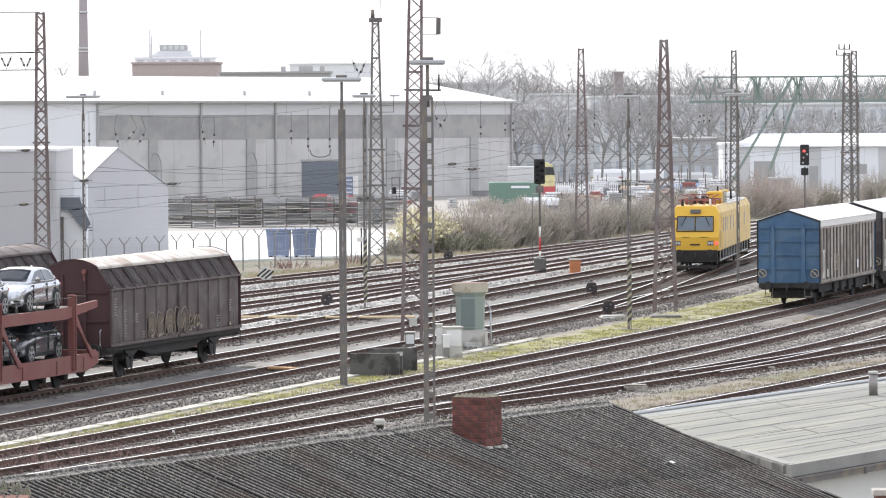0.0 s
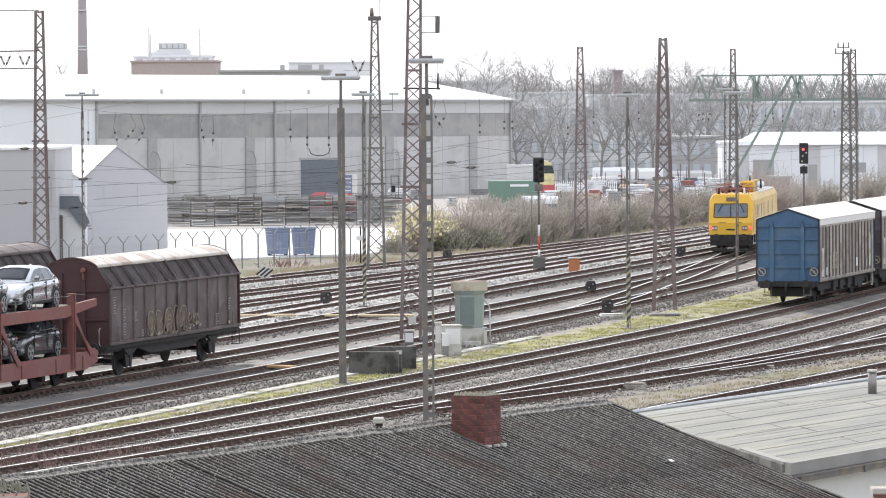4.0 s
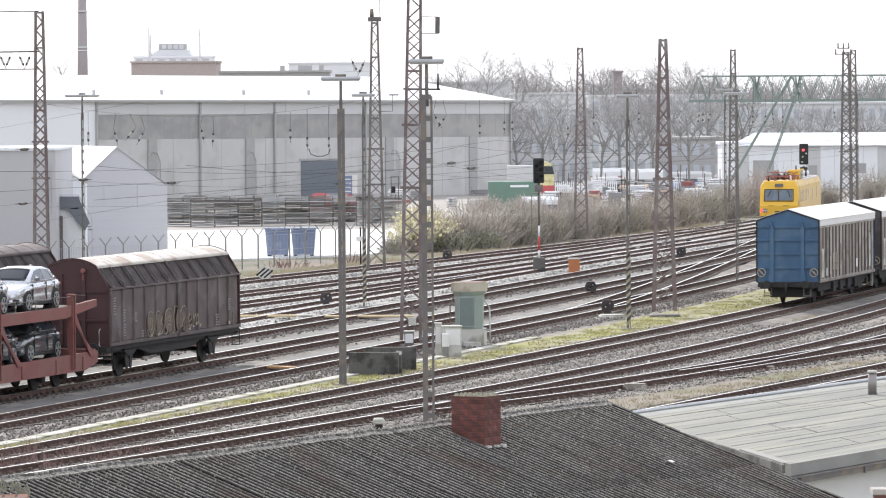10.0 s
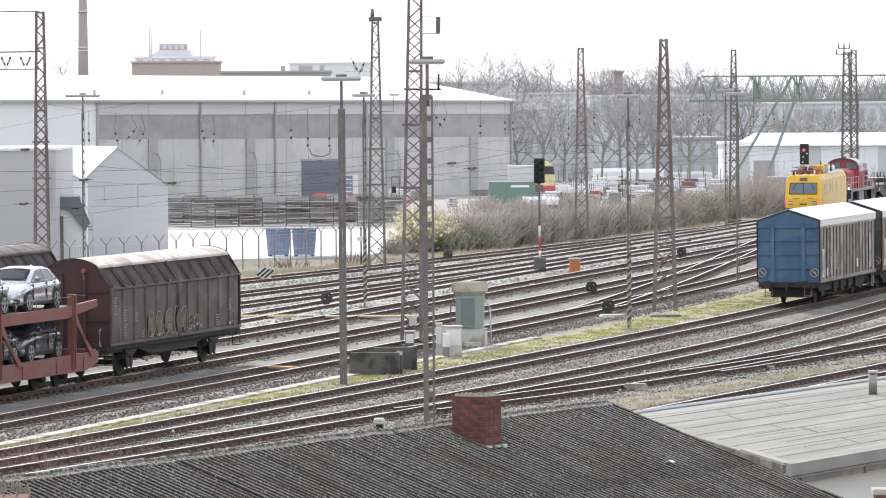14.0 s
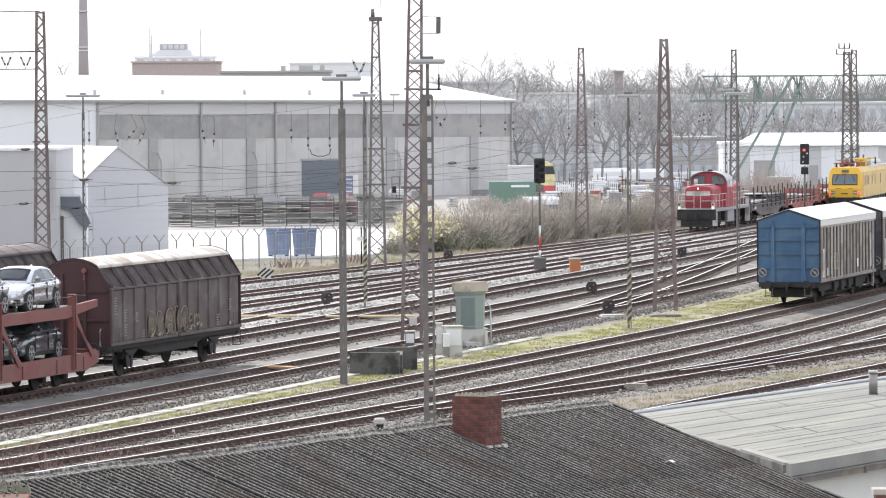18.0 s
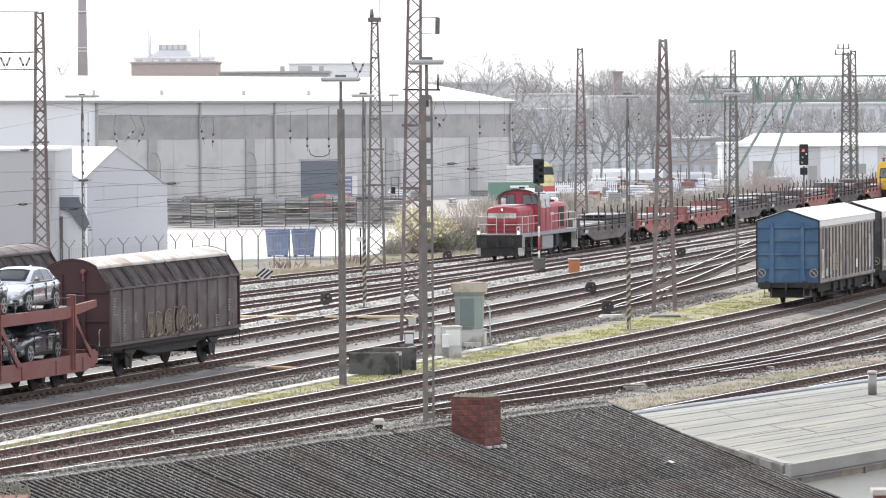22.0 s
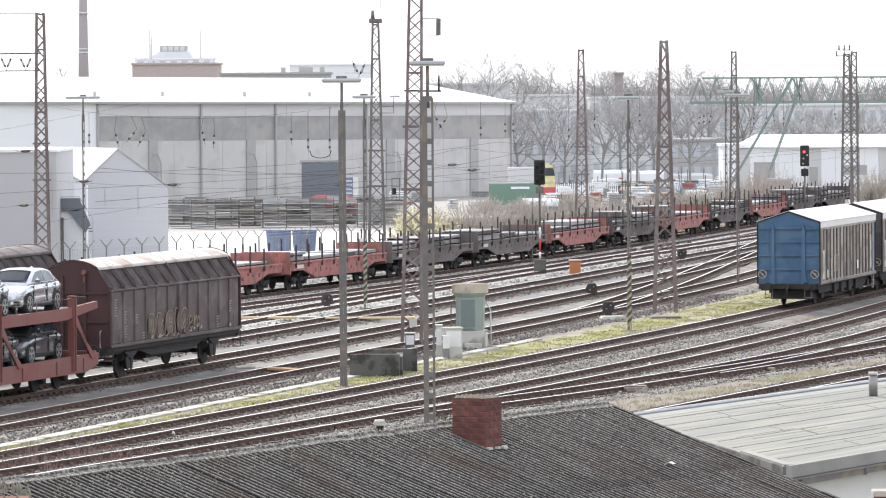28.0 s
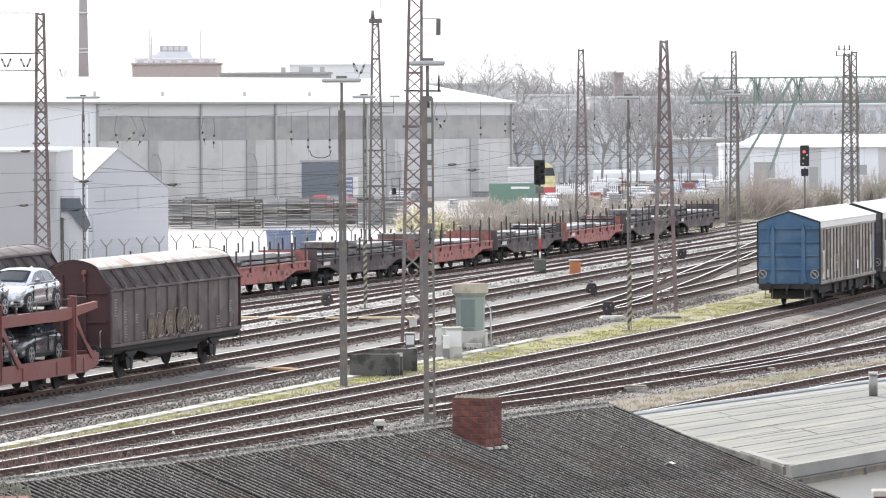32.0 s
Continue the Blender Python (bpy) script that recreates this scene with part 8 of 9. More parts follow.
for i in range(NF + 1):
    p = F0.lerp(F1, i / NF)
    b = mesh()
    tube(b, (p.x, p.y, 0), (p.x, p.y, 1.9), 0.04, 0.04, 6)
    post = part("post", b, M_FENCE, fence)
    b = mesh()
    for s in (-1, 1):
        bar(b, (p.x, p.y, 1.88), (p.x + s * 0.3, p.y + s * 0.25, 2.3), 0.045)
    part("fork", b, M_FENCE, post)
b = mesh()
for i in range(NF):
    p, q = F0.lerp(F1, i / NF), F0.lerp(F1, (i + 1) / NF)
    for z in (0.15, 1.0, 1.87):
        bar(b, (p.x, p.y, z), (q.x, q.y, z), 0.014)
    for k in range(11):
        m_ = p.lerp(q, (k + 0.5) / 11)
        bar(b, (m_.x, m_.y, 0.1), (m_.x, m_.y, 1.87), 0.012)
    for s in (-1, 1):
        for f in (0.4, 0.7, 1.0):
            o = Vector((s * 0.3 * f, s * 0.25 * f, 1.88 + 0.42 * f))
            bar(b, p + o, q + o, 0.007)
tagged(part("mesh_and_wire", b, M_LAMP, fence), "thin grey mesh and barbed wire", kind="stuff")
t = thing("track_sign", pose(-4.75, 296.03, GZ), "small white sign on a dark post", "sign")
b = mesh()
tube(b, (0, 0, 0), (0, 0, 2.2), 0.05, 0.05, 8)
part("post", b, M_DARK, t)
b = mesh()
box(b, -0.25, 0.25, -0.06, -0.05, 1.4, 1.65)
part("plate", b, M_WHITE, t)
t = thing("striped_marker", pose(-9.31, 266.37, GZ), "round marker board with black and white diagonal stripes", "marker")
b = mesh()
box(b, -0.25, 0.25, -0.15, 0.15, 0, 0.25)
part("foot", b, M_DARK, t)
b = mesh()
tube(b, (0, -0.02, 0.62), (0, 0.03, 0.62), 0.36, 0.36, 20)
part("disc", b, M_CONC_L, t)
for o in (-0.2, 0.0, 0.2):
    b = mesh()
    box(b, -0.3, 0.3, -0.032, -0.022, -0.045, 0.045, Matrix.Translation((o, 0, 0.62 - o * 0.3)) @ Matrix.Rotation(radians(-40), 4, "Y"))
    part("stripe", b, M_BLACK, t)

sheet("rack_yard", [(-34, 372.2), (-2.2, 372.2), (-2.2, 401.8), (-34, 401.8)], GZ + 0.02, M_GOODSYARD, "grey gravel under the storage racks", "pavement", 0.2)
sheet("goods_yard", [(-2, 402), (30, 440), (60, 470), (80, 560), (-10, 560)], GZ + 0.0, M_GOODSYARD, "pale dusty asphalt of the goods yard", "pavement", 0.2)

# steel racks behind the yard
rk = random.Random(11)
for i, x in enumerate(list(range(300, 700, 42)) + list(range(286, 700, 42))):
    y = (384 if i < 10 else 394) + rk.uniform(-3, 3)
    t = thing("steel_rack", pose((x + 18 - 784) * y / 9000, y, GZ), "open steel rack stacked with bars and frames", "rack", "storage racks")
    for s in (-1, 1):
        for d in (0, 1.1):
            b = mesh()
            bar(b, (s * 0.88, d, 0), (s * 0.88, d, 2.0 + rk.uniform(-0.1, 0.2)), 0.05)
            part("upright", b, M_STEEL, t)
    for lv in range(5):
        z = 0.15 + lv * 0.42
        b = mesh()
        box(b, -0.9, 0.9, -0.05, 1.15, z - 0.035, z)
        sh = part("shelf", b, M_PIL, t)
        bm_ = rk.choice((M_PIL, M_STEEL, M_PIL, M_LAMP, M_CONC))
        b = mesh()
        for k in range(14):
            zz = z + 0.02 + 0.34 * rk.random() ** 1.4
            bar(b, (-0.94 + rk.uniform(0, 0.25), rk.uniform(0, 1), zz), (0.94 - rk.uniform(0, 0.25), rk.uniform(0, 1), zz + rk.uniform(-0.03, 0.03)), rk.uniform(0.02, 0.04))
        tagged(part("shelf_load", b, bm_, sh), kind="stuff")

# red tarpaulin heap, sign, parked lorry, container
for x, w, h in ((569, 0.92, 1.56), (616, 0.62, 1.48)):
    t = thing("tarpaulin_heap", pose((x - 784) * 430 / 9000, 430, GZ), "flat-topped heap covered by a bright red tarpaulin", "tarpaulin", "tarpaulins")
    b = mesh()
    rows = []
    for i in range(9):
        f = -1 + i / 4
        sag = 0.05 * noise.noise(Vector((f * 3, x, 0)))
        slope = 0.72 + 0.28 * min(1, (1 - abs(f)) * 2.5) + sag
        rows.append([b.verts.new((f * w + 0.06 * (k - 2), q, z * h * slope)) for k, (q, z) in enumerate(((0, 0), (0.12, 0.7), (0.4, 1.0), (1.4, 0.97), (1.75, 0.65), (1.85, 0)))])
    for r0, r1 in zip(rows, rows[1:]):
        for k in range(5):
            b.faces.new((r0[k], r0[k + 1], r1[k + 1], r1[k]))
    b.faces.new(rows[0])
    b.faces.new(rows[-1][::-1])
    bmesh.ops.recalc_face_normals(b, faces=b.faces[:])
    part("cover", b, M_REDTARP, t)
t = thing("notice_board", pose(-7.95, 440, GZ), "blue and white notice board by the gate", "sign")
for s in (-0.55, 0.55):
    b = mesh()
    box(b, s - 0.05, s + 0.05, 0, 0.1, 0, 2.9)
    part("post", b, M_STEEL, t)
b = mesh()
box(b, -0.65, 0.65, -0.06, -0.001, 0.9, 2.9)
bd = part("board", b, M_WHITE, t)
b = mesh()
box(b, -0.62, 0.2, -0.08, -0.061, 1.2, 2.86)
part("blue_field", b, M_BLUEBIN, bd)
for k in range(4):
    b = mesh()
    box(b, -0.5, 0.1, -0.09, -0.081, 2.5 - 0.35 * k, 2.6 - 0.35 * k)
    part("lettering_bar", b, M_WHITE, bd)

fs = thing("steel_frame_stand", pose(-4.06, 440, GZ), "open dark steel frame standing by the warehouse wall", "frame")
for x in (-0.32, 0.32):
    for y in (0, 0.7):
        part("upright", bar(mesh(), (x, y, 0), (x, y, 2.75), 0.07), M_STEEL, fs)
for z in (1.3, 2.0, 2.72):
    b = mesh()
    box(b, -0.34, 0.34, -0.02, 0.72, z, z + 0.06)
    part("shelf", b, M_STEEL, fs)
b = mesh()
box(b, -0.28, 0.05, 0.1, 0.6, 1.361, 1.9, None, 0, 0.02)
part("crate", b, M_DARK, fs)

lr = thing("lorry", pose(9.36, 470, GZ + 0.4), "yellow lorry cab with a white trailer behind a container", "lorry")
b = mesh()
extrude(b, [(-0.3, 0.9), (1.0, 0.9), (1.0, 2.1), (0.82, 2.9), (0.3, 3.15), (-0.3, 3.2)], "y", -1.2, 1.2)
cb = part("cab", b, material("yellow_lorry_paint", (0.75, 0.68, 0.36), 0.5), lr)
b = mesh()
extrude(b, [(0.1, 2.0), (1.015, 2.0), (0.85, 2.72), (0.1, 2.72)], "y", -1.22, 1.22)
part("window", b, M_GLASS, cb)
b = mesh()
box(b, -0.2, 1.02, -1.23, 1.23, 0.2, 0.95)
part("red_skirt", b, M_REDTARP, cb)
b = mesh()
box(b, -3.3, -0.45, -1.2, 1.2, 1.0, 2.8)
part("trailer", b, M_CLAD, lr)
for x in (0.5, -2.6):
    b = mesh()
    tube(b, (x, -1.22, 0.45), (x, -0.9, 0.45), 0.45, 0.45, 16)
    part("wheel", b, M_TYRE, lr)
t = thing("green_container", pose(6.22, 440, GZ), "long green storage container", "container")
b = mesh()
box(b, -2.2, 2.2, 0, 2.2, 0.1, 2.25)
bd = part("body", b, M_GREEN, t)
b = mesh()
box(b, -0.3, 1.3, -0.05, -0.042, 1.75, 1.95)
part("lettering_bar", b, M_CLADW, bd)
for i in range(22):
    b = mesh()
    box(b, -2.15 + i * 0.2, -2.05 + i * 0.2, -0.04, -0.001, 0.2, 2.17)
    part("corrugation", b, M_GREEN, bd)

# parked vans and stacked goods
vn = random.Random(21)
M_BLUEFADE = material("faded_blue_sheet", (0.22, 0.3, 0.46), 0.7, 0, 0.12, 0.8)


def covered_row(x0, x1, y, h, mat, label):
    """A long low row of goods under a sagging sheet, on bearers."""
    t = thing("covered_goods_row", pose((x0 - 784) * y / 9000, y, GZ), label, "goods row", "covered goods")
    ln = (x1 - x0) * y / 9000
    b = mesh()
    n = max(3, int(ln / 0.9))
    rows = []
    for i in range(n + 1):
        d = 0.12 * vn.random()
        rows.append([b.verts.new((ln * i / n, q, z - (d if z > 0.6 else 0))) for q, z in ((0, 0.5), (0.05, h * 0.8), (0.4, h), (1.6, h), (1.95, h * 0.8), (2, 0.5))])
    for r0, r1 in zip(rows, rows[1:]):
        for j in range(5):
            b.faces.new((r0[j], r0[j + 1], r1[j + 1], r1[j]))
    b.faces.new(rows[0])
    b.faces.new(rows[-1][::-1])
    part("tarpaulin", b, mat, t)
    b = mesh()
    box(b, 0.05, ln - 0.05, 0.1, 1.9, 0.06, 0.55)
    part("goods", b, M_FARDARK, t)
    for i in range(n):
        b = mesh()
        box(b, ln * (i + 0.3) / n, ln * (i + 0.3) / n + 0.12, 0, 2, 0, 0.058)
        part("bearer", b, M_PIL, t)


for x0, x1, y, h, m_, l in ((1052, 1118, 548, 1.75, M_CLADW, "long white tarpaulin over stacked goods"), (1120, 1176, 546, 1.7, M_ROOFW, "white sheet over a low row of goods"), (1062, 1112, 520, 1.2, M_CLAD, "pale grey sheet over a low row of goods"), (1188, 1262, 548, 1.3, M_CLAD, "pale grey sheet over a low row of goods"), (1176, 1240, 500, 1.0, M_BLUEFADE, "faded blue sheet over low goods"), (925, 990, 428, 1.2, M_CLADW, "white sheet over low goods beside the hedge"), (1100, 1150, 495, 0.9, M_PALETIMBER, "orange-brown sheet over low goods")):
    covered_row(x0, x1, y, h, m_, l)
for i in range(150):
    x, y = vn.uniform(975, 1300), vn.uniform(440, 535)
    if vn.random() < 0.2:
        x = vn.uniform(700, 960)
    mt, lab = vn.choice(((M_CLADW, "white wrapped stack of goods"), (M_PALETIMBER, "stack of pale orange timber"), (M_CLADW, "white wrapped stack of goods"), (M_CLADW, "white wrapped stack of goods"), (M_FARBRICK, "stack of reddish blocks"), (M_SLABSTEEL, "stack of grey sheets"), (M_PIL, "stack of dark grey goods"), (M_WAGBROWN, "stack of rusty brown bars"), (M_CLAD, "pale grey covered stack of goods"), (M_WAGBROWN, "stack of rusty brown bars"), (M_FARDARK, "stack of blackish crates"), (M_WAGRED, "stack of faded red steel")))
    w, hgt = vn.uniform(0.2, 1.0) ** 1.3 + 0.1, vn.uniform(0.15, 1.1)
    t = thing("goods_stack", pose((x - 784) * y / 9000, y, GZ, 0, 0, vn.uniform(-20, 20)), lab, "goods stack", "stacked goods")
    z = 0.0
    while z < hgt:
        th = vn.uniform(0.1, 0.26)
        b = mesh()
        box(b, -w + vn.uniform(0, 0.25), w - vn.uniform(0, 0.25), 0, 1.2, z + 0.05, z + th)
        part("layer", b, mt, t)
        b = mesh()
        box(b, -w * 0.8, w * 0.8, 0.1, 1.1, z, z + 0.049)
        part("bearer", b, M_FARDARK, t)
        z += th + 0.002
pal = thing("white_palisade", pose(0, 0, GZ), "white upright boards with wide dark gaps", "palisade")
for i in range(44):
    x, y = 978 + i * 3.6 + (70 if i > 32 else 0), 480
    b = mesh()
    box(b, (x - 784) * y / 9000 - 0.055, (x - 784) * y / 9000 + 0.055, y - 0.05, y, 0.0, 1.5 + vn.uniform(-0.08, 0.08))
    part("board", b, M_CLADW, pal)
b = mesh()
box(b, (978 - 784) * 480 / 9000, (1093 - 784) * 480 / 9000, 480.01, 480.1, 0.35, 0.5)
part("rail", b, M_WAGBROWN, pal)
for i in range(26):
    x, y = vn.uniform(975, 1290), vn.uniform(470, 535)
    t = thing("storage_post", pose((x - 784) * y / 9000, y, GZ), "thin dark rusty post among the stored goods", "post", "yard posts")
    b = mesh()
    bar(b, (0, 0, 0), (vn.uniform(-0.05, 0.05), 0, vn.uniform(1.3, 2.6)), 0.07)
    part("upright", b, M_WAGBROWN, t)
    b = mesh()
    box(b, -0.16, 0.16, -0.16, 0.16, 0, 0.05)
    part("foot", b, M_PIL, t)

# ---- grey halls and outside stair on the left ----
gh = thing("grey_gabled_hall", pose(-19.86, 316, GZ, 0, 0, 24), "plain grey gabled hall with a bright roof", "hall")
gw, ge, gp = 3.0, 3.99 + 0.32, 6.40 + 0.32
b = mesh()
extrude(b, [(-gw, 0), (gw, 0), (gw, ge), (-0.35, gp), (-gw, ge)], "y", 0, 14)
gb = part("wall", b, M_GREYHALL, gh)
for i, s in enumerate((-1, 1)):
    b = mesh()
    extrude(b, [(-0.35, gp + 0.005), (s * (gw + 0.1), ge - 0.03), (s * (gw + 0.1), ge + 0.04), (-0.35, gp + 0.075)], "y", -0.04, 14)
    part("roof_slope", b, M_ROOFW, gh)
    b = mesh()
    bar(b, (-0.35, -0.06, gp + 0.02), (s * (gw + 0.1), -0.06, ge), 0.05)
    part("verge_trim", b, M_PIL, gh)
for i in range(1, 9):
    b = mesh()
    z = i * 0.55
    box(b, -gw + 0.02, gw - 0.02, -0.008, -0.001, z, z + 0.008)
    part("cladding_joint", b, M_PIL, gb)
for x, z0, z1 in ((1.0, 2.9, 4.4), (-1.2, 3.2, 4.3)):
    b = mesh()
    bar(b, (x, -0.03, z0), (x, -0.03, z1), 0.025)
    part("conduit", b, M_LAMP, gb)
h2 = thing("white_lean_to", pose(-23.67, 314, GZ), "white lean-to hall beside the grey hall", "hall")
b = mesh()
extrude(b, [(-3, 0), (1.7, 0), (1.7, 4.24 + 0.32), (0, 5.16 + 0.32), (-3, 5.16 + 0.32)], "y", 0, 3)
part("wall", b, M_CLADW, h2)
b = mesh()
extrude(b, [(0, 5.16 + 0.325), (1.75, 4.24 + 0.3), (1.75, 4.24 + 0.36), (0, 5.16 + 0.385)], "y", -0.05, 3)
part("roof", b, M_PIL, h2)
h3 = thing("grey_flat_hall", pose(-26.08, 300, GZ), "plain grey flat-roofed hall with a pale edge", "hall")
b = mesh()
box(b, -8, 3.3, 0, 14, 0, 6.75)
hb = part("wall", b, M_GREYHALL, h3)
b = mesh()
box(b, -8.1, 3.4, -0.1, 14.1, 6.751, 6.9)
part("roof_edge", b, M_CLADW, h3)
for x in (2.7, 2.85, 3.05):
    b = mesh()
    bar(b, (x, -0.05, 3.0), (x, -0.05, 5.9), 0.03)
    part("downpipe", b, M_PIL, hb)
stx = thing("outside_stair", pose(-22.81, 303, GZ), "dark steel outside stair with a landing and pale handrails", "stair")
sa, sb_, sc = 2.89 + 0.32, 3.63 + 0.32, 1.67 + 0.32
b = mesh()
box(b, 0, 1.15, 0, 1.2, sa, sb_)
part("landing_panel", b, M_FARDARK, stx)
b = mesh()
extrude(b, [(0.5, sa + 0.001), (1.151, sa + 0.1), (1.151, sb_), (1.8, sc + 0.42), (1.55, sc - 0.05), (1.5, sc - 0.1)], "y", 0, 0.08)
part("stringer", b, M_FARDARK, stx)
n = 9
for i in range(n):
    b = mesh()
    box(b, 1.16 + i * 0.07, 1.36 + i * 0.07, 0.085, 1.1, sa + 0.1 - i * 0.17, sa + 0.14 - i * 0.17)
    part("tread", b, M_STEEL, stx)
b = mesh()
sweep(b, [(0, -0.02, sb_ + 0.1), (1.15, -0.02, sb_ + 0.1), (1.95, -0.02, sc + 0.7), (1.95, -0.02, 0)], 0.03)
part("handrail", b, M_LAMP, stx)
b = mesh()
box(b, 0.0, 0.9, 0.25, 0.45, 0.0, sa - 0.01)
extrude(b, [(0.9, 0), (1.9, 0), (1.45, sc - 0.12), (0.9, sa - 0.2)], "y", 0.25, 0.45)
part("side_wall", b, M_CLADW, stx, "white wall under the stair")
b = mesh()
box(b, 0.02, 0.22, -0.2, -0.05, 0.0, sa - 0.4)
part("support", b, M_STEEL, stx)


# ---- bushes and bare trees ----
def limb(bm, p, d, ln, r, depth, rn, spread, tips, n=5):
    q = p + d * ln
    tube(bm, p, q, r, r * 0.66, n, 0, False)
    if depth == 0:
        tips.append((q, d))
        return
    for i in range(rn.choice((2, 3, 3)) if depth > 1 else 3):
        a = Vector((rn.gauss(0, spread), rn.gauss(0, spread), rn.gauss(0.12, spread * 0.6)))
        limb(bm, p + d * ln * rn.uniform(0.65, 1.0), (d + a).normalized(), ln * rn.uniform(0.6, 0.82), r * 0.6, depth - 1, rn, spread, tips, 4 if depth > 2 else 3)


def bare_tree(x, y, h, seed, label, thick=0.28):
    rn = random.Random(seed)
    t = thing("bare_tree", pose(x, y, GZ), label, "tree", "bare trees")
    b = mesh()
    lx, ly = rn.uniform(-0.5, 0.5), rn.uniform(-0.5, 0.5)
    sweep(b, [(0, 0, 0), (lx * 0.3, ly * 0.3, h * 0.16), (lx * 0.5, ly * 0.4, h * 0.3), (lx, ly, h * 0.46)], thick * 0.62, 8)
    part("trunk", b, M_BARK, t)
    b = mesh()
    tips = []
    for i in range(7):
        a = i * 2.4 + rn.random()
        f = 0.2 + 0.26 * i / 6 + rn.uniform(-0.02, 0.02)
        out = rn.uniform(0.55, 1.3) * (1.15 - 0.8 * i / 6)
        k = min(1.0, f / 0.46)
        limb(b, Vector((lx * k, ly * k, h * min(f, 0.455))), Vector((math.cos(a) * out, math.sin(a) * out, 0.8)).normalized(), h * rn.uniform(0.17, 0.25), thick * 0.4, 4 if i % 2 else 3, rn, 0.55, tips)
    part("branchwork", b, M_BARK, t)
    b = mesh()
    for p, d in tips:
        for k in range(2):
            e = (d + Vector((rn.gauss(0, 0.5), rn.gauss(0, 0.5), rn.gauss(0.1, 0.4)))).normalized()
            tube(b, p, p + e * h * rn.uniform(0.05, 0.1), 0.022, 0.012, 3, 0, False)
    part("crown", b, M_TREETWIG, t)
    return t


def bush(x, y, w, h, seed, label, twig, buds=None, n=150, budn=3, lean=0.0, size=0.06, thin=1.0):
    rn = random.Random(seed)
    t = thing("bush", pose(x, y, GZ), label, "bush", "bushes")
    b, c = mesh(), mesh()
    for i in range(n):
        p = Vector((rn.gauss(0, w * 0.25), rn.gauss(0, w * 0.25), 0))
        d = Vector((p.x / max(w, 0.1) * 1.3 + rn.gauss(0, 0.28) + lean, p.y / w + rn.gauss(0, 0.28), 1)).normalized()
        hh = h * rn.uniform(0.5, 1.0) * (1 - 0.35 * min(1, abs(p.x) / w * 2))
        q = p + d * hh * 0.6
        e = (d + Vector((rn.gauss(0, 0.25), rn.gauss(0, 0.2), rn.gauss(0, 0.15)))).normalized()
        s = q + e * hh * 0.45
        tube(b, p, q, 0.03 * thin, 0.022 * thin, 3, 0, False)
        tube(b, q, s, 0.022 * thin, 0.012 * thin, 3, 0, False)
        for k in range(3):
            u = p.lerp(q, rn.uniform(0.4, 1)) if k else s
            g2 = (e + Vector((rn.gauss(0, 0.6), rn.gauss(0, 0.5), rn.gauss(0, 0.4)))).normalized()
            tube(b, u, u + g2 * hh * rn.uniform(0.12, 0.25), 0.016 * thin, 0.01 * thin, 3, 0, False)
        if buds:
            for k in range(budn):
                u = (p.lerp(q, rn.uniform(0.5, 1)) if rn.random() < 0.4 else q.lerp(s, rn.random())) + Vector((rn.gauss(0, 0.09), rn.gauss(0, 0.09), rn.gauss(0, 0.09)))
                r = size * rn.uniform(0.6, 1.5)
                a = Vector((rn.gauss(0, 1), rn.gauss(0, 1), rn.gauss(0, 1))).normalized()
                f = a.orthogonal().normalized()
                g3 = a.cross(f)
                v = [c.verts.new(u + r * (f * ca + g3 * sa)) for ca, sa in ((1, 0), (0, 0.7), (-1, 0), (0, -0.7))]
                c.faces.new(v)
    tagged(part("twig_mass", b, twig, t), kind="stuff")
    if buds:
        tagged(part("buds_and_leaves", c, buds, t), kind="stuff")
    else:
        c.free()
    return t


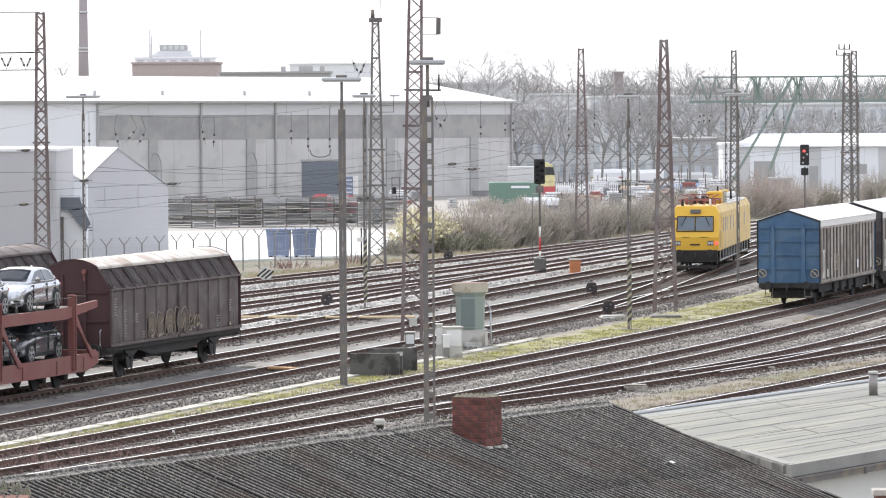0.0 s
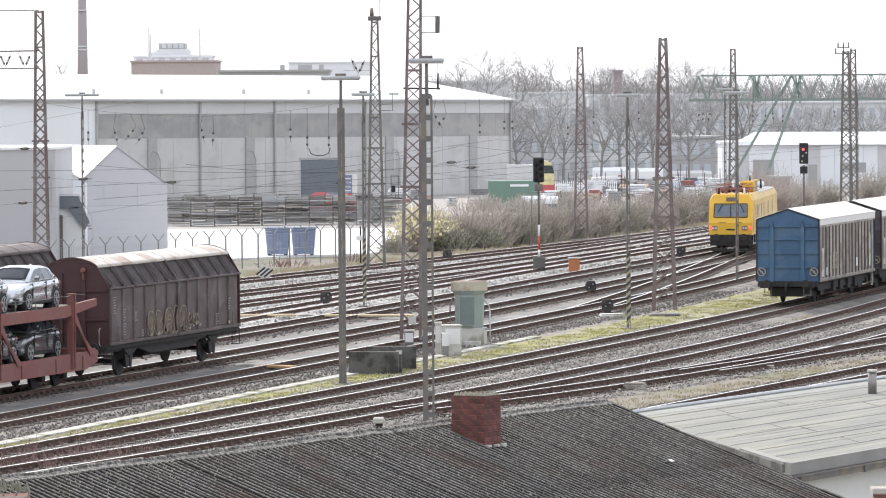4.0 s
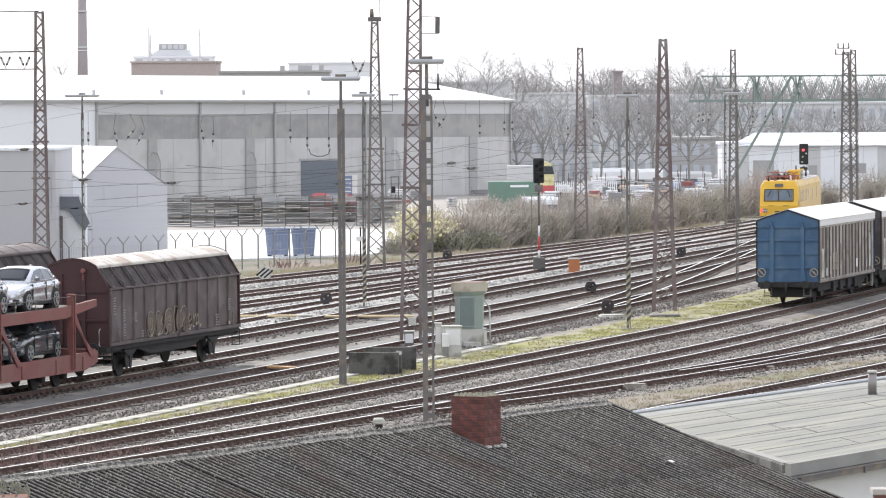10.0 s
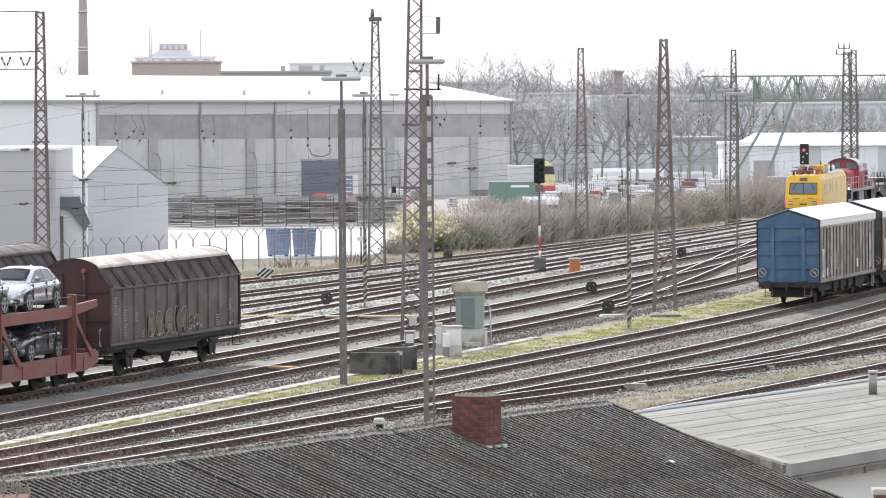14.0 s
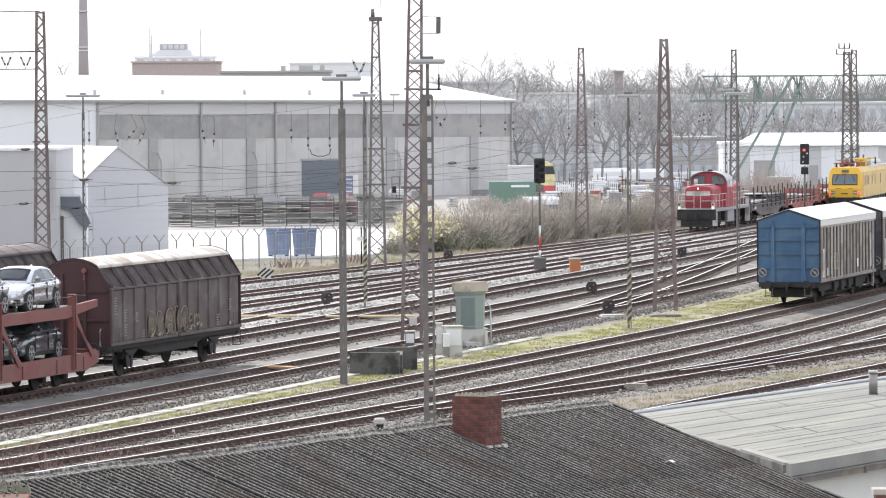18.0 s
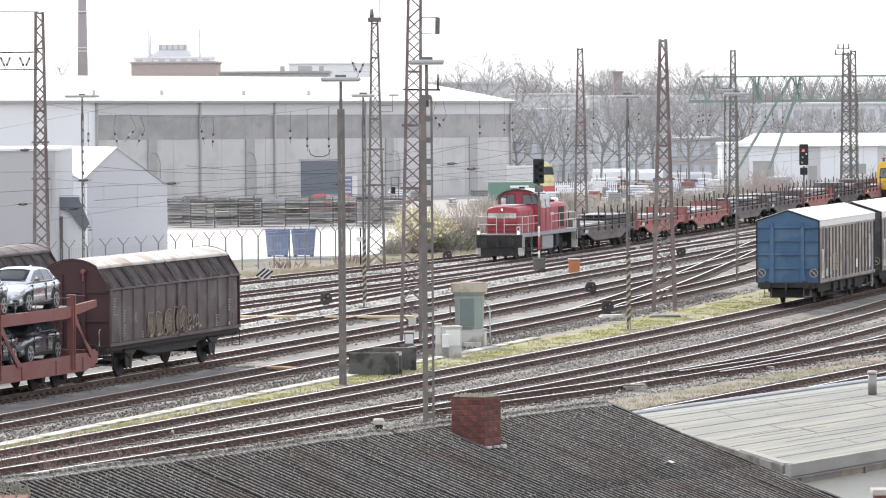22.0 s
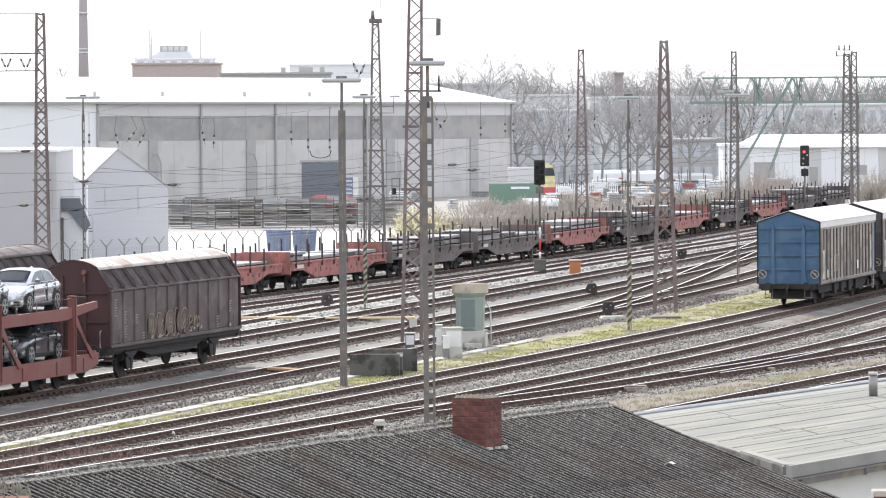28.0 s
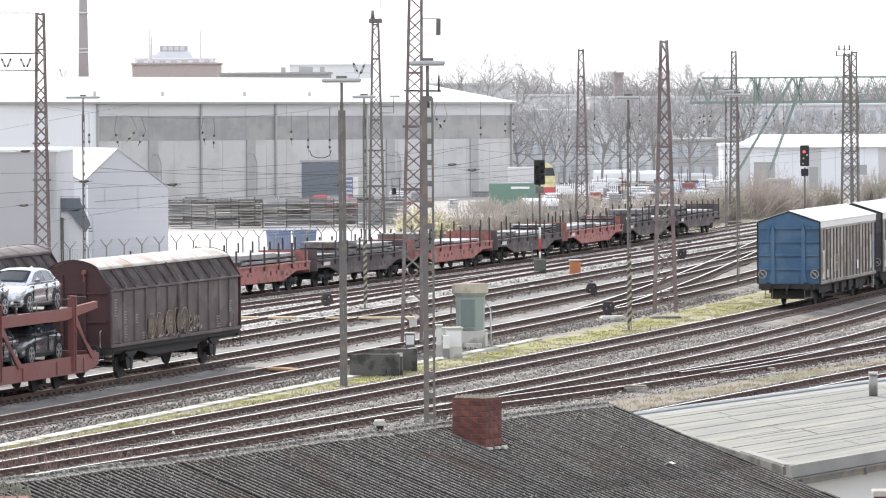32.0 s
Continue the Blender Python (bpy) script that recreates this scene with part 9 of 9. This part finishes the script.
bs = random.Random(31)
for x, y, w, h, lab, tw, bd, n, bn, sz in (
    (742, 322, 1.7, 3.1, "bush in pale yellow blossom beside the fence", M_TWIG, M_BLOSSOM, 300, 14, 0.1),
    (775, 324, 1.3, 2.7, "bush in pale yellow blossom beside the fence", M_TWIG, M_BLOSSOM, 220, 9, 0.09),
    (825, 325, 1.8, 3.0, "bare grey-brown bush with pale buds", M_TWIG, M_WBLOSSOM, 260, 4, 0.05),
    (870, 328, 1.8, 2.9, "bare grey-brown bush with pale buds", M_TWIG, M_WBLOSSOM, 240, 3, 0.05),
    (800, 322, 1.6, 1.5, "low scrubby bush with green tinge", M_TWIG2, M_LEAF, 200, 8, 0.06),
    (860, 324, 1.8, 1.4, "low scrubby bush with green tinge", M_TWIG2, M_LEAF, 200, 8, 0.06),
    (915, 331, 2.0, 2.9, "dense bare brown bush along the track", M_TWIG2, M_LEAF, 370, 6, 0.05),
    (960, 336, 2.0, 2.9, "dense bare brown bush along the track", M_TWIG, M_LEAF, 370, 5, 0.05),
    (1005, 341, 2.0, 2.9, "dense bare brown bush along the track", M_TWIG2, M_WBLOSSOM, 350, 5, 0.05),
    (1055, 348, 2.1, 2.9, "dense bare brown bush along the track", M_TWIG, M_LEAF, 350, 5, 0.05),
    (1100, 356, 2.1, 2.9, "dense bare brown bush along the track", M_TWIG2, M_LEAF, 350, 5, 0.05),
    (1145, 364, 2.1, 2.9, "dense bare brown bush along the track", M_TWIG, M_WBLOSSOM, 330, 5, 0.05),
    (1195, 374, 2.2, 2.9, "dense bare brown bush along the track", M_TWIG, M_LEAF, 330, 6, 0.05),
    (1240, 384, 2.2, 2.9, "low green-brown bush along the track", M_TWIG, M_LEAF, 330, 8, 0.06),
    (1285, 394, 2.2, 2.9, "low green-brown bush along the track", M_TWIG, M_LEAF, 330, 7, 0.06),
    (1330, 404, 2.0, 4.0, "tall bare reddish bush with buds", M_TWIG, M_PINK, 240, 5, 0.055),
    (1370, 408, 2.0, 3.8, "tall bare reddish bush with buds", M_TWIG, M_PINK, 240, 5, 0.055),
    (1415, 420, 2.0, 3.0, "bare brownish bush along the track", M_TWIG, M_WBLOSSOM, 200, 4, 0.055),
    (1460, 432, 2.0, 2.4, "low green-brown bush along the track", M_TWIG, M_LEAF, 200, 5, 0.06),
    (1545, 455, 2.2, 3.0, "low green-brown bush along the track", M_TWIG, M_LEAF, 200, 6, 0.06),
    (700, 316, 1.2, 1.2, "low dry bush at the mast foot", M_TWIG2, M_LEAF, 140, 3, 0.05),
    (930, 420, 3.0, 1.6, "far low brown scrub in the yard", M_TWIG, M_WBLOSSOM, 160, 3, 0.07),
    (1010, 430, 3.0, 1.8, "far low brown scrub in the yard", M_TWIG, M_WBLOSSOM, 160, 3, 0.07),
    (860, 425, 3.0, 1.6, "far low brown scrub in the yard", M_TWIG, M_WBLOSSOM, 160, 3, 0.07)):
    bush((x - 784) * y / 9000, y, w, h, bs.randrange(9999), lab, tw, bd, n, bn, 0.0, sz)
for x, y, h, lab in (
    (838, 545, 14.6, "tall bare tree behind the warehouse"), (875, 548, 12.8, "tall bare tree behind the warehouse"), (800, 560, 11.6, "bare tree behind the warehouse roof"),
    (962, 520, 12.8, "wide bare tree before the grey facade"), (1000, 540, 11.6, "bare tree before the grey facade"), (920, 550, 11.6, "bare tree before the grey facade"),
    (1065, 530, 12.2, "bare tree standing in the haze"), (1128, 525, 11.6, "bare tree with a forked trunk"), (1100, 560, 13.4, "bare tree standing in the haze"), (1160, 560, 13.4, "bare tree standing in the haze"), (1222, 535, 12.2, "bare tree before the low grey building"), (1200, 570, 13.4, "bare tree standing in the haze"), (1250, 575, 14.0, "bare tree behind the crane"), (1320, 590, 14.0, "bare tree behind the crane"),
    (1395, 560, 10.4, "bare tree behind the white shed"), (1425, 560, 9.8, "bare tree behind the white shed"), (1470, 565, 10.4, "bare tree behind the white shed"), (1545, 560, 10.4, "bare tree behind the pale shed"),
    (830, 700, 16.0, "far bare tree in the haze"), (900, 720, 15.5, "far bare tree in the haze"), (950, 690, 15.0, "far bare tree in the haze"), (1020, 700, 15.5, "far bare tree in the haze"), (1075, 710, 15.5, "far bare tree in the haze"), (1140, 690, 15.0, "far bare tree in the haze"), (1190, 710, 15.5, "far bare tree in the haze"), (1240, 700, 15.0, "far bare tree in the haze"),
    (110, 780, 15.2, "far bare tree beyond the roofs"), (215, 800, 13.7, "far bare tree beyond the roofs"), (445, 820, 13.1, "far bare tree beyond the roofs")):
    if 880 < x and y < 640:
        h *= 0.87
    bare_tree((x - 784) * y / 9000, y, h, bs.randrange(9999), lab, h * 0.02)

# wood behind the crane and the grey blocks, its haze put into the pale grey
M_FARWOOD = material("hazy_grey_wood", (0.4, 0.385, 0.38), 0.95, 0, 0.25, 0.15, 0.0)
fw = random.Random(77)
for x0, x1, y, top, n, lab in ((885, 1160, 760, 12.6, 46, "hazy bare wood behind the grey blocks"), (1150, 1400, 780, 12.6, 46, "hazy bare wood behind the gantry crane"), (1380, 1640, 770, 12.4, 46, "hazy bare wood behind the white sheds")):
    wood = thing("far_wood", pose((x0 - 784) * y / 9000, y, GZ), lab, "wood")
    b = mesh()
    for i in range(n):
        x, d = fw.uniform(0, (x1 - x0) * y / 9000), fw.uniform(0, 40)
        h = top * fw.uniform(0.82, 1.06)
        w = h * fw.uniform(0.16, 0.26)
        tube(b, (x, d, 0), (x, d, h * 0.7), 0.22, 0.1, 4, 0, False)
        for k in range(60):
            z = h * fw.uniform(0.25, 0.8)
            a = fw.uniform(0, 2 * math.pi)
            p = Vector((x + fw.gauss(0, w * 0.3), d + fw.gauss(0, w * 0.3), z))
            e = Vector((math.cos(a) * fw.uniform(0.2, 1.0), math.sin(a) * 0.4, fw.uniform(0.5, 1.3))).normalized()
            q = p + e * fw.uniform(0.9, 2.2)
            q.z = min(q.z, h)
            tube(b, p, q, 0.06, 0.025, 3, 0, False)
            for g2 in range(2):
                o = (e + Vector((fw.gauss(0, 0.6), 0, fw.gauss(0, 0.4)))).normalized()
                tube(b, q, q + o * fw.uniform(0.5, 1.1), 0.03, 0.018, 3, 0, False)
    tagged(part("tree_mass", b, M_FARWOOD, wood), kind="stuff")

# dry stalks in front of the fence and by the near track
for x, y, w, h in ((-5.2, 300, 2.5, 0.7), (-9, 293, 3, 0.6), (-10.0, 137.5, 0.6, 0.8), (-9.3, 135.5, 0.5, 0.7), (-11.0, 136, 0.5, 0.7), (-11.6, 133.5, 0.6, 0.9), (-10.5, 134.2, 0.6, 0.8), (-9.7, 138.5, 0.6, 0.9), (-8.9, 138.2, 0.6, 0.75), (-11.3, 139.0, 0.6, 0.8), (-8.2, 139.5, 0.5, 0.6)):
    bush(x, y, w, h, bs.randrange(9999), "thin dry reddish stalks beside the track", M_STALK, None, 40 if y > 200 else 22, 0, 0.0, 0.06, 1.0 if y > 200 else 0.28)

# ---- overhead line: wires, cross-spans, insulators ----
def curve(p, q, sag, n=10):
    return [p.lerp(q, i / n) - Vector((0, 0, sag * 4 * (i / n) * (1 - i / n))) for i in range(n + 1)]


def wire(name, p, q, sag, label, r=0.018, n=10):
    p, q = Vector(p), Vector(q)
    t = thing(name, Matrix.Translation(p), label, "wire", "overhead wires")
    part("strand", sweep(mesh(), curve(Vector(), q - p, sag, n), r), M_DARK, t)
    return t


for k, y0, y1 in (("T8", 200, 380), ("T9", 200, 390), ("T11", 200, 480)):
    ys = [y0 + (y1 - y0) * i / 3 for i in range(4)]
    for a, c in zip(ys, ys[1:]):
        wire("contact_wire", tpoint(k, a, 0, 5.55), tpoint(k, c, 0, 5.55), 0.0, "thin dark contact wire over the track", 0.01)
        wire("messenger_wire", tpoint(k, a, 0, 6.9), tpoint(k, c, 0, 6.9), 0.75, "thin dark messenger wire over the track", 0.01)


M_PORCELAIN = material("grey_porcelain", (0.42, 0.42, 0.41), 0.3, 0, 0.25, 3, 0.0)


def insulator(parent, p, top, ln, tilt=0.0):
    """A ribbed insulator at p, tied to its wire at the point top; all in the span's own space."""
    m = Matrix.Translation(p) @ Matrix.Rotation(radians(tilt), 4, "Y")
    b = mesh()
    sweep(b, [m @ Vector((0, 0, -ln / 2)), m @ Vector((0, 0, ln / 2)), top], 0.012)
    rod = part("hanger", b, M_DARK, parent)
    b = mesh()
    rings = []
    flat = abs(tilt) > 60
    for i in range(9):
        z = -ln * 0.27 + ln * 0.54 * i / 8
        r = (0.03 + 0.065 * math.sin(math.pi * i / 8)) if flat else (0.035 if i in (0, 8) else 0.06)
        rings.append([b.verts.new(m @ Vector((r * math.cos(q * 0.785), r * math.sin(q * 0.785), z))) for q in range(8)])
    for k, (r0, r1) in enumerate(zip(rings, rings[1:])):
        for q in range(8):
            b.faces.new((r0[q], r0[(q + 1) % 8], r1[(q + 1) % 8], r1[q])).material_index = 1 if k in (0, 1, 6, 7) else 0
    b.faces.new(rings[0][::-1])
    b.faces.new(rings[-1])
    part("insulator", b, [M_STEEL if flat else M_PORCELAIN, M_STAKE], rod, "dark spindle insulator" if flat else "grey porcelain insulator with dark caps")


def span(p, q, sag, label, hung, r=0.013, ln=1.0):
    """A cross-span wire with insulators: hung holds (place, tilt)."""
    p, q = Vector(p), Vector(q)
    t = wire("cross_span", p, q, sag, label, r)
    for place, tilt in hung:
        v = Vector(place)
        f = min(1, max(0, (v.x - p.x) / (q.x - p.x)))
        top = p.lerp(q, f) - Vector((0, 0, sag * 4 * f * (1 - f)))
        v.y = top.y
        insulator(t, v - p, top - p, ln, tilt)


span((-22.56, 288.00, 9.22), (-3.77, 278.00, 9.42), 0.9, "thin cross-span wire between masts with hanging insulators", [((-19.89, 283.00, 7.33), 0), ((-13.29, 283.00, 7.44), -12), ((-12.69, 283.00, 7.27), 4), ((-8.32, 283.00, 7.46), 0), ((-7.38, 283.00, 7.02), 0), ((-6.18, 283.00, 7.01), 0), ((-18.28, 283.00, 7.31), -14), ((-17.43, 283.00, 7.47), 40), ((-16.84, 283.00, 7.30), 28)], 0.007)
uw = thing("insulator_loop", Matrix.Translation((-7.35, 282.00, 6.62)), "thin wire loop between two insulators", "wire", "overhead wires")
part("strand", sweep(mesh(), [Vector((0, 0, 0)), Vector((0.1, 0, -0.3)), Vector((0.4, 0, -0.42)), Vector((0.8, 0, -0.42)), Vector((1.08, 0, -0.3)), Vector((1.19, 0, 0))], 0.03), M_DARK, uw)
span((-3.77, 278.00, 10.19), (9.18, 336.00, 9.64), 0.5, "thin cross-span wire between masts with hanging insulators", [((2.31, 300.00, 7.45), 0), ((3.87, 310.00, 7.61), 0), ((4.39, 310.00, 7.60), 0), ((8.26, 330.00, 7.08), 0), ((0.02, 295.00, 7.96), 35), ((-0.21, 295.00, 8.06), -30)], 0.007)
span((9.18, 336.00, 10.20), (22.32, 385.00, 10.19), 0.5, "thin cross-span wire between masts with hanging insulators", [((10.18, 340.00, 7.74), 0), ((9.57, 340.00, 6.99), 0), ((13.71, 350.00, 7.93), 0), ((18.81, 370.00, 7.64), 8), ((19.22, 370.00, 7.72), 0), ((19.79, 370.00, 7.71), 12)], 0.007)
span((22.32, 385.00, 10.61), (34.51, 431.00, 10.66), 0.5, "thin far cross-span wire with hanging insulators", [((23.97, 400.00, 7.45), 0), ((25.22, 400.00, 7.44), 5), ((26.02, 400.00, 7.61), -6), ((27.03, 410.00, 7.37), 0), ((32.84, 425.00, 7.58), -10)], 0.007)
span((-22.34, 288.00, 4.96), (-3.96, 278.00, 4.63), 0.25, "lower span wire between masts with line insulators", [((-20.22, 283.00, 4.91), 88), ((-15.10, 283.00, 4.74), 88), ((-5.54, 280.00, 4.73), 88)], 0.007)
span((-22.36, 288.00, 3.36), (-3.97, 278.00, 4.02), 0.15, "lower span wire between masts with line insulators", [((-4.31, 280.00, 3.98), 88)], 0.007)
span((-22.36, 288.00, 2.59), (-3.95, 278.00, 5.56), 0.0, "thin lower span wire between masts", [], 0.007)
span((-26.96, 288.00, 6.79), (-22.17, 288.00, 6.62), 0.0, "thin line wire fixed to the mast", [((-23.60, 288.00, 6.63), 88)], 0.007)
span((-27.00, 288.00, 3.27), (-22.19, 288.00, 3.68), 0.0, "thin line wire fixed to the mast", [((-23.73, 288.00, 3.56), 88)], 0.007)
span((-26.96, 288.00, 7.49), (-16.79, 284.00, 9.28), 0.0, "thin slanting line wire", [], 0.007)
span((-26.89, 288.00, 14.46), (-22.73, 288.00, 14.43), 0.0, "top wire of the cross-span", [], 0.035)
span((-26.91, 288.00, 12.13), (-22.75, 288.00, 12.16), 0.0, "upper cable of the cross-span with paired insulators", [((-24.80, 288.00, 11.63), -24), ((-24.48, 288.00, 11.63), 24), ((-23.72, 288.00, 11.62), -24), ((-23.37, 288.00, 11.62), 24)], 0.05)
span((-26.92, 288.00, 11.17), (-22.76, 288.00, 11.17), 0.0, "second cable of the cross-span", [], 0.04)
span((-5.90, 278.00, 13.54), (-3.89, 278.00, 13.58), 0.0, "top wire at the mast head", [], 0.007)
span((-3.76, 278.00, 10.87), (-5.30, 278.00, 10.88), 0.0, "short bracket wire with slanting insulators", [((-4.72, 278.00, 11.18), -25), ((-4.35, 278.00, 11.06), 25)], 0.007)
span((-3.64, 278.00, 6.55), (9.21, 336.00, 3.48), 0.2, "thin lower span wire with line insulators", [((0.57, 300.00, 5.56), 88), ((1.76, 305.00, 5.18), 88)], 0.007)
span((-3.80, 278.00, 5.56), (9.22, 336.00, 3.78), 0.2, "thin lower span wire between masts", [], 0.007)
span((17.41, 385.00, 4.45), (34.34, 431.00, 4.20), 0.4, "thin far span wire", [], 0.007)
span((9.21, 336.00, 3.48), (22.11, 385.00, 3.26), 0.2, "thin far span wire", [((12.52, 350.00, 3.59), 88)], 0.007)


# ---- loose ballast: many small stones, thinner with distance ----
def stones(name, k0, o0, k1, o1, y0, y1, count, size, mat, label, seed, z=GZ + 0.03):
    rs = np.random.RandomState(seed)
    ys = rs.uniform(y0, y1, count)
    f = rs.uniform(0, 1, count)
    grid = np.arange(y0, y1 + 1, 1.0)
    a = np.array([tpoint(k0, y, o0)[:2] for y in grid])
    c = np.array([tpoint(k1, y, o1)[:2] for y in grid])
    i = np.clip((ys - y0).astype(int), 0, len(grid) - 1)
    pos = a[i] * (1 - f[:, None]) + c[i] * f[:, None] + rs.uniform(-0.5, 0.5, (count, 2)) * (0.3, 1.0)
    unit = np.array([(1, 0, 0), (0, 1, 0), (-1, 0, 0), (0, -1, 0), (0.1, 0.1, 0.85), (0, 0, -0.6)])
    tri = np.array([(0, 1, 4), (1, 2, 4), (2, 3, 4), (3, 0, 4), (1, 0, 5), (2, 1, 5), (3, 2, 5), (0, 3, 5)])
    ang = rs.uniform(0, 6.28, count)
    s = size * rs.uniform(0.5, 1.5, (count, 1, 3))
    ca, sa = np.cos(ang)[:, None], np.sin(ang)[:, None]
    u = unit[None] * s
    x = u[:, :, 0] * ca - u[:, :, 1] * sa
    y = u[:, :, 0] * sa + u[:, :, 1] * ca
    v = np.stack([x + pos[:, :1], y + pos[:, 1:], u[:, :, 2] + z + rs.uniform(-0.01, 0.03, (count, 1))], -1)
    fc = tri[None] + (np.arange(count) * 6)[:, None, None]
    me = bpy.data.meshes.new(name)
    me.from_pydata(v.reshape(-1, 3).tolist(), [], fc.reshape(-1, 3).tolist())
    me.materials.append(mat)
    tagged(new(name, me), label, "ballast", kind="stuff")


stones("ballast_stones", "T3", 1.4, "T4", -1.4, 128, 215, 34000, 0.05, M_STONE, "loose grey ballast stones between tracks", 1)
stones("ballast_stones", "T4", 1.4, "T4", 8.0, 128, 200, 34000, 0.05, M_STONE, "loose grey ballast stones beside the track", 2)
stones("ballast_stones", "T3", -0.7, "T3", 0.7, 128, 230, 6000, 0.04, M_STONEDARK, "loose grey ballast stones between rails", 3, -0.195)
stones("ballast_stones", "T4", -0.7, "T4", 0.7, 128, 230, 6000, 0.04, M_STONEDARK, "loose grey ballast stones between rails", 4, -0.195)
stones("ballast_stones", "T6", -1.5, "T6", 2.6, 130, 250, 14000, 0.045, M_STONEDARK, "loose grey ballast stones along the track", 5, -0.205)
stones("ballast_stones", "T7", -1.5, "T7", 1.5, 140, 290, 14000, 0.04, M_STONEDARK, "loose grey ballast stones along the track", 6, -0.205)
stones("ballast_stones", "T8", -1.6, "T8", 1.6, 190, 320, 10000, 0.07, M_STONEDARK, "loose grey ballast stones along the track", 7, -0.205)
stones("ballast_stones", "T12", -2.5, "T9", 1.8, 210, 360, 26000, 0.075, M_STONEPALE, "dusty pale ballast stones between far tracks", 8, -0.205)
stones("ballast_stones", "T6", 1.6, "T3", -1.6, 225, 320, 9000, 0.07, M_STONE, "loose grey stones beside the crossover", 9)

for k, ya, yb, n, sd in (("T3", 128, 215, 12000, 11), ("T4", 128, 215, 15000, 12), ("T5", 156, 235, 12000, 13), ("T5b", 176, 222, 5000, 14), ("T1", 135, 210, 4000, 15)):
    stones("ballast_stones", k, -2.1, k, 2.1, ya, yb, n, 0.042, M_STONE, "loose grey ballast stones along the near track", sd, -0.205)


def blades(name, k0, o0, k1, o1, y0, y1, count, height, mat, label, seed, z):
    """Short grass blades, as thin upright triangles, in loose patches."""
    rs = np.random.RandomState(seed)
    verts, faces = [], []
    while len(faces) < count:
        cy = rs.uniform(y0, y1)
        f0 = rs.uniform(0.05, 0.95)
        a, c = tpoint(k0, cy, o0), tpoint(k1, cy, o1)
        cen = a.lerp(c, f0)
        for _ in range(rs.randint(4, 26)):
            x, y = cen.x + rs.normal(0, 0.16), cen.y + rs.normal(0, 0.35)
            h = height * rs.uniform(0.4, 1.4)
            w, lean = rs.uniform(0.012, 0.03), rs.normal(0, 0.04)
            i = len(verts)
            verts += [(x - w, y, z), (x + w, y + rs.normal(0, 0.01), z), (x + lean, y + rs.normal(0, 0.03), z + h)]
            faces.append((i, i + 1, i + 2))
    me = bpy.data.meshes.new(name)
    me.from_pydata(verts, [], faces)
    me.materials.append(mat)
    tagged(new(name, me), label, "grass", kind="stuff")


M_BLADE = material("spring_grass_blade", (0.42, 0.4, 0.14), 0.9, 0, 0.5, 0.8, 0.0)
M_STRAW = material("dry_straw_blade", (0.48, 0.42, 0.3), 0.9, 0, 0.4, 0.8, 0.0)
blades("grass_blades", "T6", 3.4, "T3", -1.7, 130, 290, 11000, 0.055, M_BLADE, "short yellow-green grass blades on the strip", 3, GZ + 0.1)
blades("grass_blades", "T6", 3.4, "T3", -1.7, 130, 290, 8000, 0.065, M_STRAW, "dry straw blades in the grass strip", 4, GZ + 0.1)
blades("grass_blades", "T5", 2.6, "T1", -1.8, 152, 185, 2200, 0.08, M_STRAW, "dry straw blades beside the switch", 5, GZ + 0.09)
blades("grass_blades", "T12", -6.0, "T12", -2.2, 240, 380, 12000, 0.2, M_STRAW, "dry straw and weeds along the last track", 6, GZ - 0.05)
blades("grass_blades", "T4", 2.2, "T4", 6.0, 128, 160, 3000, 0.1, M_BLADE, "scattered weeds beside the near track", 7, GZ + 0.02)
blades("grass_blades", "T3", 1.6, "T4", -1.6, 150, 225, 3500, 0.06, M_STRAW, "dry straw tufts in the ballast between tracks", 8, GZ + 0.03)
blades("grass_blades", "T4", 2.0, "T5", -2.0, 160, 215, 3000, 0.06, M_STRAW, "dry straw tufts in the ballast between tracks", 9, GZ + 0.03)
motions()
